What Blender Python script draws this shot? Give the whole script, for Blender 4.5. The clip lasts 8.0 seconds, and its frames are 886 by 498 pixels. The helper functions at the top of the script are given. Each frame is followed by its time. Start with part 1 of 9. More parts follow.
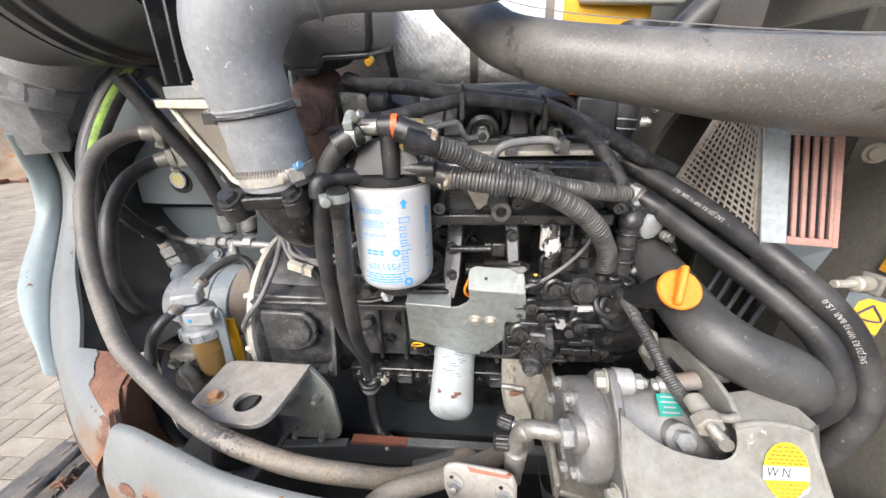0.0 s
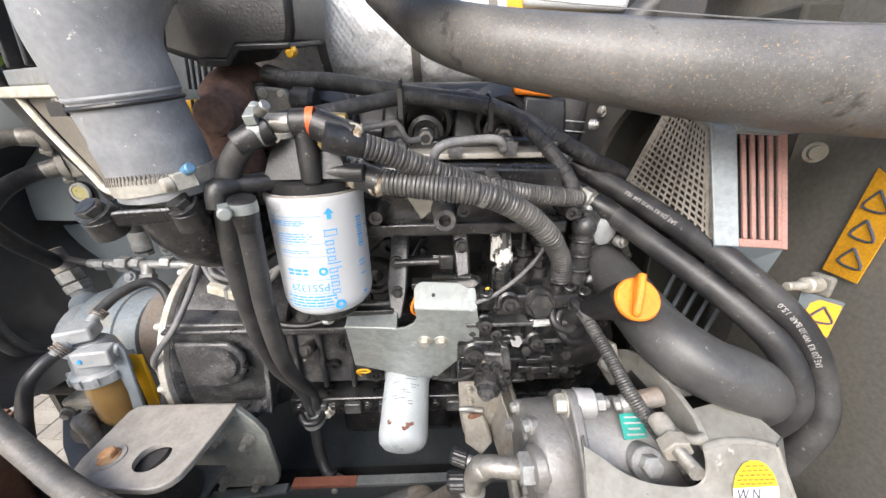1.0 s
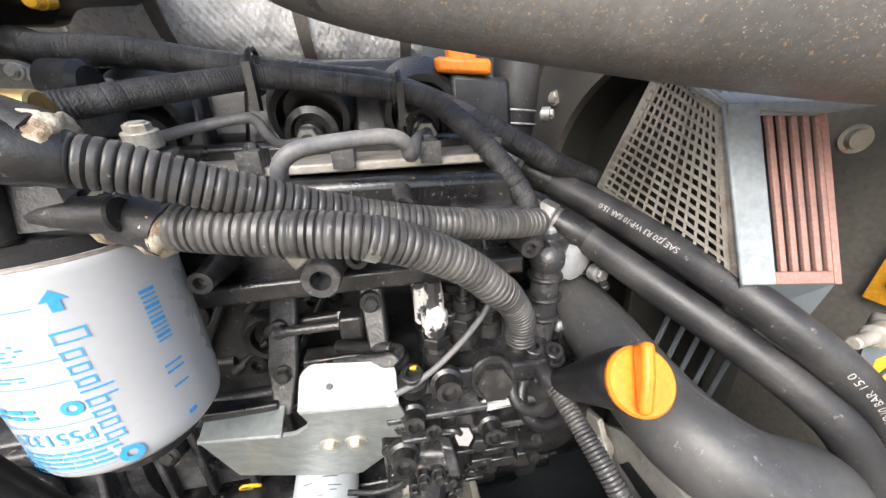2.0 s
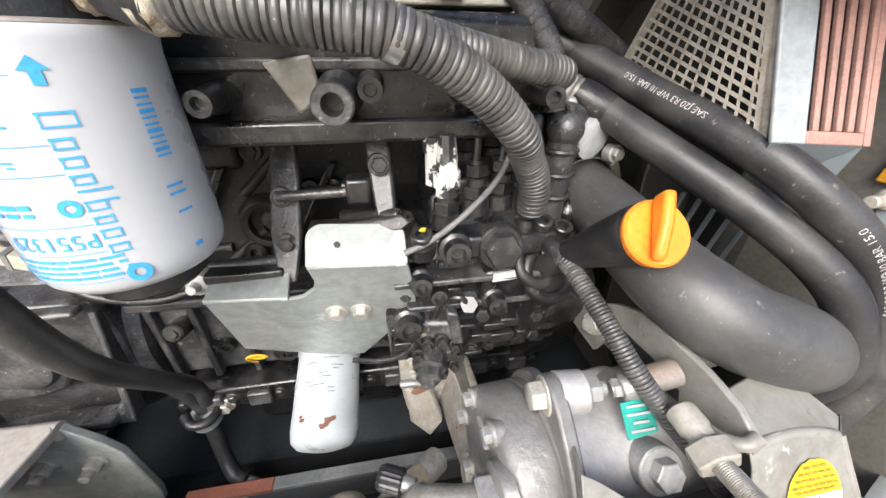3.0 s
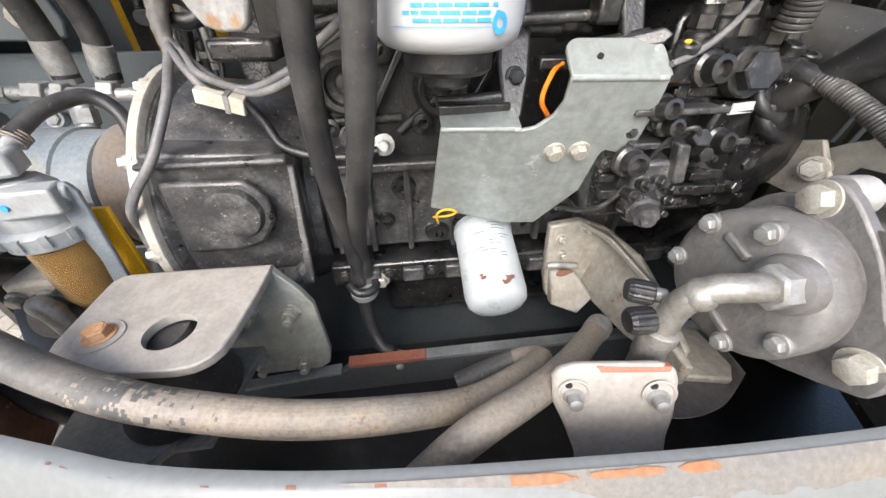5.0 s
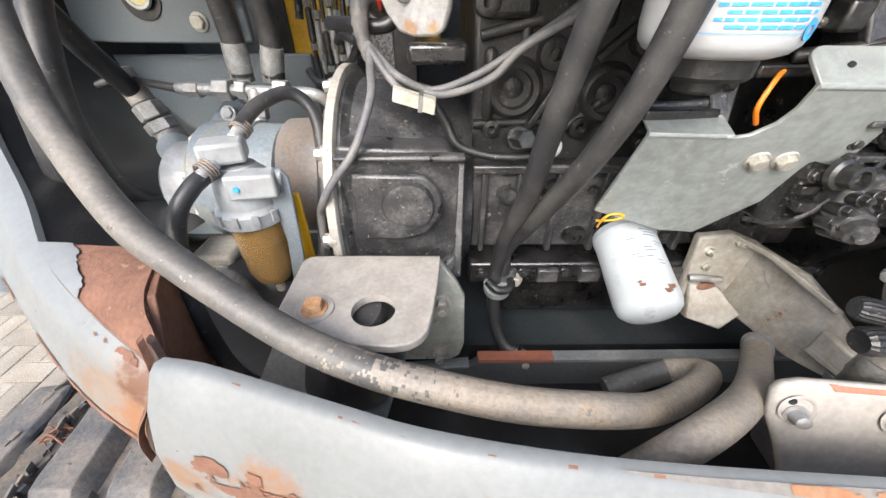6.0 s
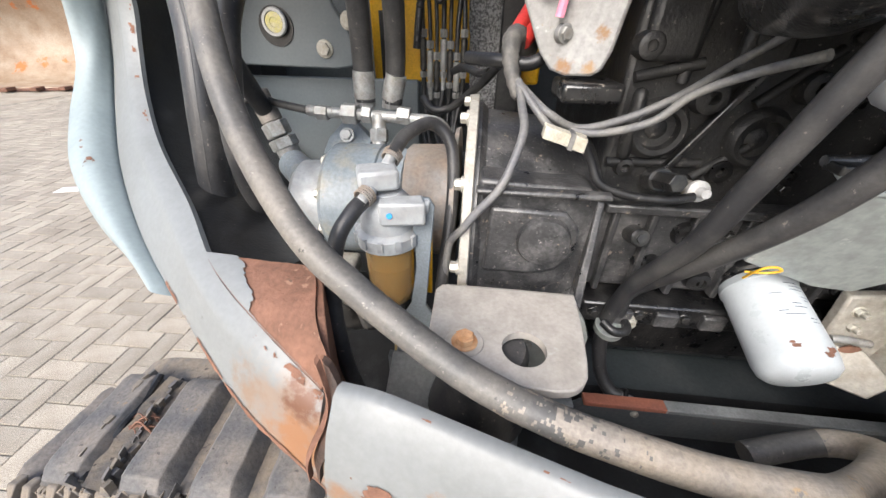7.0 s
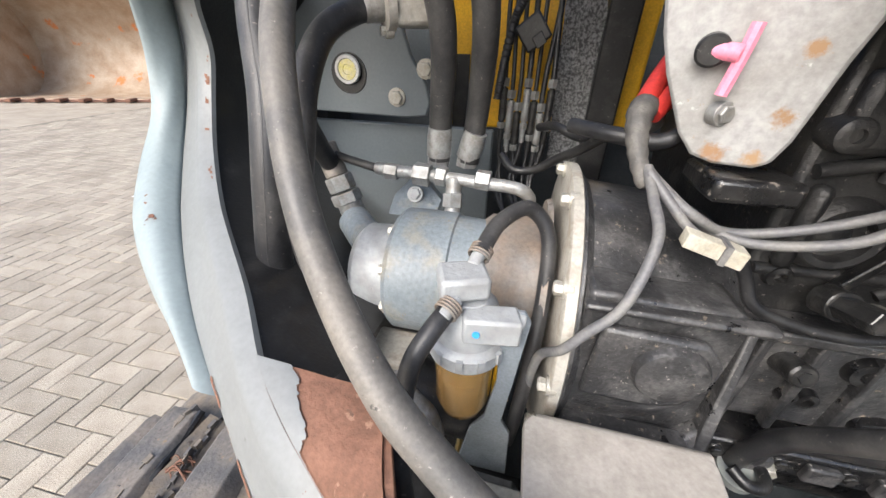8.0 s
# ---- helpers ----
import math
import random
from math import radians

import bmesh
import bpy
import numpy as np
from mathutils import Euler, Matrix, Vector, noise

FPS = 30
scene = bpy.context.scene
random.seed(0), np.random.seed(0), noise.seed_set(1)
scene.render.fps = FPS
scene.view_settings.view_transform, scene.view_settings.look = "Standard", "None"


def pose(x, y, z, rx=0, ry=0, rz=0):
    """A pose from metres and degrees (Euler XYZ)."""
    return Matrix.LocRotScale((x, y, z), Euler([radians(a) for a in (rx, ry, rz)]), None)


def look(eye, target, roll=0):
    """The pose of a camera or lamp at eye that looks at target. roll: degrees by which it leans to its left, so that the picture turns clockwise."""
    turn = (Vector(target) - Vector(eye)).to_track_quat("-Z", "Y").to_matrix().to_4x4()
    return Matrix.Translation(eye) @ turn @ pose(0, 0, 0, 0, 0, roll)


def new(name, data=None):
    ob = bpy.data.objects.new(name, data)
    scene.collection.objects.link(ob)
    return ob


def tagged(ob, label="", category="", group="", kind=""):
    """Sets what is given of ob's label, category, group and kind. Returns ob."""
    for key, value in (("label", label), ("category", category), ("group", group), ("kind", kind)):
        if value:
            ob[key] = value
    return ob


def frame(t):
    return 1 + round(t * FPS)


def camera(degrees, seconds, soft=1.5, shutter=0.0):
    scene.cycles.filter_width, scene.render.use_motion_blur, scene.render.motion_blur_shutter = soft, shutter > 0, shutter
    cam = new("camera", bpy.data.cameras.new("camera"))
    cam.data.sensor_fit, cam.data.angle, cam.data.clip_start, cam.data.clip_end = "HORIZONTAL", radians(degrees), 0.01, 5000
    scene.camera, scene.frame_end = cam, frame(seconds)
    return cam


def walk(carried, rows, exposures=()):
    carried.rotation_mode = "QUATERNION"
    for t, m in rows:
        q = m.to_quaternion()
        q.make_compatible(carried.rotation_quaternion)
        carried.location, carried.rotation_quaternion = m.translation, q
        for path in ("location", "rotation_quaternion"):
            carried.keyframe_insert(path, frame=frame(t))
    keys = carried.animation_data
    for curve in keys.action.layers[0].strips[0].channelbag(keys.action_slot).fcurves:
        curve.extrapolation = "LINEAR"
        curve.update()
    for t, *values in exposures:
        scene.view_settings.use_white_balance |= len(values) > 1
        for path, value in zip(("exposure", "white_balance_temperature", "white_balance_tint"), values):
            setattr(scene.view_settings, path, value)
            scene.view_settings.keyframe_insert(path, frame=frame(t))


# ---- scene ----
cam = camera(104.6, 8.0)
PATH = [
    (0, (-0.015, -0.418, 1.474), (-0.203, 1.41, 0.684), -1.7),
    (0.5, (-0.017, -0.414, 1.473), (-0.18, 1.421, 0.694), -1.6),
    (1, (0.007, -0.369, 1.458), (0.036, 1.487, 0.716), -1.1),
    (1.2, (0.024, -0.335, 1.455), (0.109, 1.53, 0.737), -1.9),
    (2.3, (0.065, -0.208, 1.431), (0.362, 1.611, 0.655), -2.2),
    (2.5, (0.059, -0.213, 1.418), (0.348, 1.571, 0.561), -1.3),
    (3, (0.041, -0.237, 1.381), (0.334, 1.457, 0.359), 0.2),
    (3.5, (0.018, -0.258, 1.341), (0.362, 1.349, 0.201), 0.2),
    (4, (-0.027, -0.27, 1.312), (0.291, 1.306, 0.123), -0.4),
    (4.5, (-0.089, -0.27, 1.291), (0.159, 1.312, 0.092), -1.1),
    (4.7, (-0.115, -0.273, 1.287), (0.11, 1.317, 0.094), -0.8),
    (5.8, (-0.268, -0.281, 1.285), (-0.205, 1.349, 0.127), -0.2),
    (6, (-0.299, -0.281, 1.287), (-0.297, 1.35, 0.129), -0.4),
    (6.5, (-0.364, -0.285, 1.292), (-0.434, 1.362, 0.16), 0.8),
    (7, (-0.419, -0.274, 1.302), (-0.581, 1.398, 0.217), 1.0),
    (7.5, (-0.465, -0.232, 1.318), (-0.774, 1.429, 0.248), 1.5),
    (8, (-0.487, -0.174, 1.341), (-0.87, 1.505, 0.324), 1.3),
]
walk(cam, [(t, look(eye, target, roll)) for t, eye, target, roll in PATH], [(0, 1.05, 6280, 10), (1.0, 1.05, 6280, 10), (2.5, 1.23, 6280, 10), (4.0, 1.12, 6280, 10), (4.5, 1.18, 6280, 10), (6.0, 1.25, 6280, 10), (7.0, 1.12, 6280, 10), (8.0, 1.08, 6280, 10)])

# ---- light ----
world = bpy.data.worlds.new("sky")
scene.world = world
world.use_nodes = True
wn = world.node_tree
bg = wn.nodes["Background"]
sky = wn.nodes.new("ShaderNodeTexSky")
sky.sky_type = "NISHITA"
sky.sun_disc = False
sky.sun_elevation = radians(40)
sky.sun_rotation = radians(205)
sky.air_density, sky.dust_density, sky.ozone_density = 1.0, 4.2, 1.0
wn.links.new(sky.outputs[0], bg.inputs[0])
bg.inputs[1].default_value = 0.15
sun = new("sun", bpy.data.lights.new("sun", "SUN"))
sun.data.energy, sun.data.angle, sun.data.color = 1.55, radians(40), (1.0, 0.99, 0.975)
sun.matrix_world = look((-0.75, -2.4, 3.2), (0, 0, 1.2))

# ---- materials ----
def mat(name, col, rough=0.5, metal=0.0, col2=None, scale=12.0, lo=0.42, hi=0.62, fine=350.0, bump=0.12, spots=None, rvar=0.12, pieces=0.0, stretch=None, islands=0.0, grain_amt=0.16, coat=0.0, swell=0.3, wear=()):
    """col: base colour; col2: the colour of its stains and dust; spots: (colour, scale, threshold, roughness) for sharp-edged wear; wear: (centre, radius, colour, noise scale) for soft-edged rust stains at one place."""
    m = bpy.data.materials.new(name)
    m.use_nodes = True
    t = m.node_tree
    nd, ln = t.nodes, t.links
    b = nd["Principled BSDF"]
    b.inputs["Metallic"].default_value = metal
    b.inputs["Coat Weight"].default_value, b.inputs["Coat Roughness"].default_value = coat, 0.14
    tc = nd.new("ShaderNodeTexCoord")
    src = tc.outputs["Object"]
    if stretch:
        mp = nd.new("ShaderNodeMapping")
        mp.inputs["Scale"].default_value = stretch
        ln.new(src, mp.inputs[0])
        src = mp.outputs[0]

    def noise_tex(s, detail=6.0, rough_=0.6):
        n = nd.new("ShaderNodeTexNoise")
        n.inputs["Scale"].default_value = s
        n.inputs["Detail"].default_value = detail
        n.inputs["Roughness"].default_value = rough_
        ln.new(src, n.inputs["Vector"])
        return n

    def ramp(out, a, c, x="LINEAR"):
        r = nd.new("ShaderNodeMapRange")
        r.inputs[1].default_value, r.inputs[2].default_value = a, c
        ln.new(out, r.inputs[0])
        return r.outputs[0]

    def mix(fac, a, c, blend="MIX"):
        x = nd.new("ShaderNodeMix")
        x.data_type, x.blend_type = "RGBA", blend
        for sock, v in ((x.inputs[0], fac), (x.inputs[6], a), (x.inputs[7], c)):
            if isinstance(v, (int, float)):
                sock.default_value = v
            elif isinstance(v, tuple):
                sock.default_value = (*v, 1)
            else:
                ln.new(v, sock)
        return x.outputs[2]

    big, small = noise_tex(scale), noise_tex(fine, 3.0)
    c2 = col2 or tuple(min(1, v * 1.35 + 0.01) for v in col)
    c = mix(ramp(big.outputs[0], lo, hi), col, c2)
    grain = mix(ramp(small.outputs[0], 0.3, 0.7), (1 - grain_amt,) * 3, (1 + grain_amt,) * 3)
    c = mix(1.0, c, grain, "MULTIPLY")
    r_out = ramp(big.outputs[0], 0.2, 0.8)
    rr = nd.new("ShaderNodeMapRange")
    rr.inputs[3].default_value, rr.inputs[4].default_value = max(0.05, rough - rvar), min(1, rough + rvar)
    ln.new(r_out, rr.inputs[0])
    rough_out = rr.outputs[0]
    if pieces or islands:
        if pieces:
            oi = nd.new("ShaderNodeObjectInfo").outputs["Random"]
        else:
            oi = nd.new("ShaderNodeNewGeometry").outputs["Random Per Island"]
        v = nd.new("ShaderNodeMapRange")
        k = pieces or islands
        v.inputs[3].default_value, v.inputs[4].default_value = 1 - k, 1 + k
        ln.new(oi, v.inputs[0])
        cc = nd.new("ShaderNodeCombineColor")
        for k in range(3):
            ln.new(v.outputs[0], cc.inputs[k])
        c = mix(1.0, c, cc.outputs[0], "MULTIPLY")
    if spots:
        for scol, ss, th, sr in (spots if isinstance(spots[0], tuple) and isinstance(spots[0][0], tuple) else (spots,)):
            sn = noise_tex(ss, 8.0, 0.65)
            f = ramp(sn.outputs[0], th, th + 0.04)
            c = mix(f, c, scol)
            rm = nd.new("ShaderNodeMix")
            ln.new(f, rm.inputs[0])
            ln.new(rough_out, rm.inputs[2])
            rm.inputs[3].default_value = sr
            rough_out = rm.outputs[0]
            if metal > 0:
                mm = nd.new("ShaderNodeMapRange")
                mm.inputs[3].default_value, mm.inputs[4].default_value = metal, 0.0
                ln.new(f, mm.inputs[0])
                ln.new(mm.outputs[0], b.inputs["Metallic"])
    for centre, radius, wcol, ws in wear:
        ds = nd.new("ShaderNodeVectorMath")
        ds.operation = "DISTANCE"
        ds.inputs[1].default_value = centre
        ln.new(nd.new("ShaderNodeNewGeometry").outputs["Position"], ds.inputs[0])
        near = ramp(ds.outputs["Value"], radius, radius * 0.25)
        wn = ramp(noise_tex(ws, 9.0, 0.7).outputs[0], 0.3, 0.7)
        both = nd.new("ShaderNodeMath")
        both.operation = "MULTIPLY_ADD"
        ln.new(near, both.inputs[0])
        both.inputs[1].default_value = 1.1
        ln.new(wn, both.inputs[2])
        c = mix(ramp(both.outputs[0], 0.95, 1.55), c, wcol)
    ln.new(c, b.inputs["Base Color"])
    ln.new(rough_out, b.inputs["Roughness"])
    bp = nd.new("ShaderNodeBump")
    bp.inputs["Strength"].default_value, bp.inputs["Distance"].default_value = bump, 0.002
    hs = nd.new("ShaderNodeMath")
    hs.operation = "ADD"
    sw = nd.new("ShaderNodeMath")
    sw.operation = "MULTIPLY"
    sw.inputs[1].default_value = swell
    ln.new(big.outputs[0], sw.inputs[0])
    ln.new(sw.outputs[0], hs.inputs[0])
    ln.new(small.outputs[0], hs.inputs[1])
    ln.new(hs.outputs[0], bp.inputs["Height"])
    ln.new(bp.outputs[0], b.inputs["Normal"])
    return m


RUST = (0.22, 0.075, 0.03)
M_ENGINE = mat("engine_paint", (0.008, 0.008, 0.0085), 0.32, 0, (0.042, 0.04, 0.038), 38, 0.5, 0.76, 230, 0.35, (((0.2, 0.18, 0.155), 85, 0.645, 0.85), ((0.17, 0.15, 0.13), 280, 0.63, 0.85)), rvar=0.16, coat=0.6, swell=0.15)
M_HOUSING = mat("housing_paint", (0.033, 0.033, 0.034), 0.38, 0, (0.105, 0.102, 0.1), 28, 0.46, 0.7, 220, 0.5, (((0.25, 0.21, 0.165), 85, 0.64, 0.9), ((0.3, 0.28, 0.26), 280, 0.63, 0.85), ((0.012, 0.012, 0.013), 40, 0.63, 0.25)), rvar=0.16, coat=0.3, swell=0.15, grain_amt=0.3)
M_BLOCK = mat("dusty_black_block", (0.013, 0.013, 0.0135), 0.5, 0, (0.036, 0.035, 0.033), 26, 0.45, 0.7, 220, 0.5, (((0.17, 0.155, 0.14), 170, 0.63, 0.9), ((0.1, 0.09, 0.08), 45, 0.66, 0.8)), rvar=0.2, swell=0.2)
M_DARK = mat("black_plastic", (0.012, 0.012, 0.013), 0.42, 0, (0.042, 0.041, 0.039), 34, 0.48, 0.76, 300, 0.25, ((0.22, 0.2, 0.18), 240, 0.65, 0.85), coat=0.15)
M_RUBBER = mat("rubber_hose", (0.0246, 0.0246, 0.0262), 0.44, 0, (0.0697, 0.0672, 0.064), 22, 0.43, 0.7, 400, 0.12, ((0.164, 0.148, 0.131), 160, 0.64, 0.9))
M_RUBBER_GREY = mat("dusty_rubber_hose", (0.0896, 0.0864, 0.0816), 0.5, 0, (0.18, 0.164, 0.142), 14, 0.42, 0.66, 250, 0.18, (((0.272, 0.208, 0.136), 45, 0.66, 0.8), ((0.288, 0.264, 0.24), 170, 0.64, 0.85), ((0.048, 0.0456, 0.0424), 55, 0.65, 0.6)))
M_RUBBER_MUD = mat("muddy_rubber_hose", (0.24, 0.21, 0.175), 0.6, 0, (0.32, 0.265, 0.2), 20, 0.42, 0.66, 250, 0.4, (((0.384, 0.269, 0.154), 42, 0.64, 0.9), ((0.15, 0.14, 0.13), 40, 0.64, 0.5)), grain_amt=0.2)
M_BRAID = mat("braided_sleeve", (0.028, 0.028, 0.03), 0.5, 0, (0.075, 0.074, 0.075), 60, 0.45, 0.65, 700, 0.6, grain_amt=0.4)
M_CORR = mat("corrugated_conduit", (0.045, 0.044, 0.043), 0.42, 0, (0.12, 0.114, 0.106), 25, 0.42, 0.7, 300, 0.08, ((0.3, 0.28, 0.25), 200, 0.66, 0.8), rvar=0.08, coat=0.2)
M_INTAKE = mat("grey_rubber_elbow", (0.2, 0.208, 0.222), 0.48, 0, (0.27, 0.275, 0.28), 22, 0.4, 0.65, 200, 0.25, (((0.52, 0.51, 0.5), 150, 0.64, 0.8), ((0.09, 0.09, 0.095), 60, 0.69, 0.5)), grain_amt=0.1)
M_TOPHOSE = mat("dusty_intake_hose", (0.1, 0.097, 0.093), 0.4, 0, (0.155, 0.15, 0.143), 11, 0.42, 0.62, 260, 0.25, (((0.3, 0.21, 0.125), 430, 0.605, 0.95), ((0.34, 0.31, 0.28), 640, 0.62, 0.9), ((0.055, 0.053, 0.05), 16, 0.6, 0.5)), grain_amt=0.14)
M_RADHOSE = mat("smooth_radiator_hose", (0.052, 0.052, 0.052), 0.42, 0, (0.088, 0.087, 0.085), 12, 0.4, 0.65, 200, 0.1, (((0.36, 0.27, 0.18), 55, 0.71, 0.9), ((0.2, 0.19, 0.18), 210, 0.63, 0.9)), grain_amt=0.12)
M_WHITE = mat("white_filter_paint", (0.49, 0.503, 0.516), 0.3, 0, (0.456, 0.469, 0.477), 8, 0.45, 0.8, 250, 0.03, (((0.344, 0.31, 0.258), 90, 0.73, 0.6), ((0.43, 0.43, 0.43), 35, 0.72, 0.4)), grain_amt=0.02)
M_OILWHITE = mat("oil_filter_paint", (0.4, 0.432, 0.445), 0.32, 0, (0.35, 0.375, 0.384), 20, 0.5, 0.8, 250, 0.06, ((0.27, 0.243, 0.207), 60, 0.72, 0.7), grain_amt=0.04)
M_ZINC = mat("galvanised_steel", (0.329, 0.355, 0.34), 0.38, 0.3, (0.273, 0.293, 0.282), 55, 0.4, 0.6, 130, 0.1, ((0.395, 0.414, 0.404), 45, 0.64, 0.35), grain_amt=0.1)
M_BOLT = mat("zinc_bolt", (0.46, 0.45, 0.405), 0.4, 0.35, (0.36, 0.33, 0.27), 90, 0.4, 0.65, 500, 0.2)
M_BOLTBLACK = mat("black_bolt", (0.018, 0.018, 0.018), 0.34, 0.2, (0.06, 0.057, 0.053), 90, 0.46, 0.72, 300, 0.3, ((0.24, 0.21, 0.18), 120, 0.68, 0.8), coat=0.5)
# greenish zinc, brightened in colour to offset the shade it stands in
M_ZINCLIFT = mat("brightened_greenish_zinc", (0.4, 0.41, 0.37), 0.42, 0.15, (0.3, 0.31, 0.27), 40, 0.4, 0.62, 150, 0.15, (((0.2, 0.19, 0.15), 60, 0.64, 0.7), ((0.52, 0.53, 0.5), 80, 0.67, 0.4)), grain_amt=0.12)
M_BRASS = mat("tarnished_brass", (0.45, 0.33, 0.13), 0.4, 0.8, (0.3, 0.24, 0.12), 60)
M_STEEL = mat("steel_fitting", (0.42, 0.42, 0.41), 0.34, 0.75, (0.3, 0.285, 0.26), 60, 0.4, 0.65, 400, 0.2, ((0.2, 0.15, 0.1), 80, 0.7, 0.8))
M_ALU = mat("cast_aluminium", (0.198, 0.194, 0.19), 0.46, 0.3, (0.146, 0.138, 0.131), 30, 0.4, 0.65, 170, 0.45, (((0.158, 0.115, 0.0712), 60, 0.7, 0.9), ((0.269, 0.265, 0.261), 90, 0.68, 0.4)), grain_amt=0.12)
M_GUARD = mat("stained_pale_guard", (0.262, 0.254, 0.228), 0.44, 0.1, (0.2, 0.19, 0.165), 30, 0.44, 0.66, 160, 0.15, (((0.12, 0.11, 0.095), 330, 0.66, 0.8), ((0.134, 0.115, 0.087), 110, 0.67, 0.8), ((0.396, 0.387, 0.364), 40, 0.66, 0.35)), grain_amt=0.1)
M_MOUNT = mat("weathered_mount_plate", (0.4, 0.372, 0.335), 0.55, 0.1, (0.32, 0.296, 0.26), 34, 0.4, 0.65, 200, 0.2, ((0.404, 0.385, 0.347), 50, 0.67, 0.5), grain_amt=0.1)
M_CAST = mat("cast_bracket", (0.34, 0.322, 0.285), 0.5, 0.12, (0.25, 0.228, 0.19), 44, 0.4, 0.66, 140, 0.5, ((RUST, 55, 0.66, 0.9), ((0.36, 0.34, 0.3), 70, 0.68, 0.5)))
M_BODY = mat("pale_blue_body_paint", (0.2, 0.209, 0.208), 0.4, 0, (0.172, 0.18, 0.177), 7, 0.42, 0.68, 160, 0.06, (((0.158, 0.0635, 0.0259), 40, 0.75, 0.9), ((0.267, 0.276, 0.285), 90, 0.71, 0.5), ((0.158, 0.161, 0.159), 30, 0.69, 0.5)), grain_amt=0.06)
M_RIM = mat("rust_stained_rim_paint", (0.2, 0.209, 0.208), 0.4, 0, (0.172, 0.18, 0.177), 7, 0.42, 0.68, 160, 0.06, (((0.158, 0.0635, 0.0259), 40, 0.75, 0.9), ((0.267, 0.276, 0.285), 90, 0.71, 0.5), ((0.158, 0.161, 0.159), 30, 0.69, 0.5)), grain_amt=0.06, wear=(((-0.57, -0.112, 1.01), 0.085, (0.22, 0.17, 0.135), 40), ((-0.55, -0.125, 0.99), 0.07, (0.24, 0.12, 0.06), 55), ((-0.61, -0.09, 1.02), 0.04, (0.2, 0.14, 0.1), 60), ((-0.552, -0.108, 1.03), 0.035, (0.13, 0.06, 0.035), 70)))
M_SKIRT = mat("rust_stained_skirt_paint", (0.2, 0.209, 0.208), 0.4, 0, (0.172, 0.18, 0.177), 7, 0.42, 0.68, 160, 0.06, (((0.158, 0.0635, 0.0259), 40, 0.75, 0.9), ((0.267, 0.276, 0.285), 90, 0.71, 0.5), ((0.158, 0.161, 0.159), 30, 0.69, 0.5)), grain_amt=0.06, wear=(((-0.5, -0.165, 0.985), 0.04, (0.22, 0.13, 0.08), 50), ((-0.42, -0.19, 1.0), 0.06, (0.23, 0.125, 0.07), 50), ((-0.34, -0.21, 1.0), 0.06, (0.22, 0.14, 0.09), 50), ((-0.25, -0.225, 1.01), 0.05, (0.2, 0.15, 0.11), 50)))
M_BODYOUT = mat("chalky_blue_body_paint", (0.262, 0.31, 0.314), 0.5, 0, (0.224, 0.27, 0.278), 7, 0.42, 0.68, 160, 0.06, (((0.279, 0.193, 0.0954), 30, 0.75, 0.8), ((0.338, 0.377, 0.373), 70, 0.69, 0.6)), grain_amt=0.06)
M_PANEL = mat("grey_blue_panel", (0.115, 0.135, 0.147), 0.42, 0, (0.14, 0.16, 0.168), 5, 0.42, 0.7, 200, 0.08, ((0.2, 0.21, 0.21), 80, 0.71, 0.5), grain_amt=0.06)
M_PANELDARK = mat("dark_grey_panel", (0.0438, 0.0525, 0.0575), 0.45, 0, (0.075, 0.0825, 0.0875), 8, 0.42, 0.7, 200, 0.2, ((0.15, 0.106, 0.0688), 22, 0.7, 0.9))
M_BAY = mat("grey_bay_wall", (0.145, 0.14, 0.122), 0.6, 0, (0.19, 0.182, 0.16), 4, 0.4, 0.7, 200, 0.08)
M_FRAME = mat("grey_frame_steel", (0.0798, 0.0885, 0.0943), 0.45, 0, (0.123, 0.125, 0.123), 10, 0.42, 0.7, 180, 0.25, (((0.232, 0.131, 0.0653), 26, 0.69, 0.9), ((0.189, 0.196, 0.196), 60, 0.7, 0.5)))
M_EDGE = mat("worn_steel_edge", (0.21, 0.22, 0.22), 0.5, 0.2)
M_RED = mat("red_oxide_primer", (0.36, 0.13, 0.08), 0.7, 0, (0.3, 0.12, 0.08), 20)
M_SLAT = mat("primer_slat", (0.36, 0.2, 0.165), 0.65, 0, (0.28, 0.165, 0.14), 25)
M_RUST = mat("rust", (0.2, 0.098, 0.062), 0.85, 0, (0.14, 0.07, 0.045), 30, 0.35, 0.65, 160, 0.7, (((0.26, 0.15, 0.1), 30, 0.63, 0.8), ((0.36, 0.2, 0.085), 90, 0.68, 0.9), ((0.09, 0.05, 0.035), 55, 0.66, 0.9)))
M_FOLD = mat("dark_rust", (0.04, 0.025, 0.019), 0.6, 0, (0.085, 0.045, 0.03), 45, 0.45, 0.65, 200, 0.6)
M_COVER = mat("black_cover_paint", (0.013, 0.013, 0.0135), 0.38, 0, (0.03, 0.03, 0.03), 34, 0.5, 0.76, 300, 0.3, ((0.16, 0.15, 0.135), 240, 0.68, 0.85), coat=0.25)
# near-black that puts the shade of deep cavities into the colour
M_CAVITYSHADE = mat("shaded_cavity", (0.028, 0.027, 0.022), 0.9, 0, (0.045, 0.043, 0.035), 12, 0.42, 0.66, 200, 0.3)
M_RUSTORANGE = mat("fresh_orange_rust", (0.3, 0.13, 0.06), 0.85, 0, (0.26, 0.15, 0.085), 50, 0.42, 0.62, 160, 0.4)
M_LIPFILM = mat("grey_brown_skirt_lip", (0.17, 0.162, 0.15), 0.6, 0, (0.2, 0.175, 0.145), 12, 0.42, 0.66, 220, 0.15, ((0.24, 0.16, 0.1), 60, 0.68, 0.8))
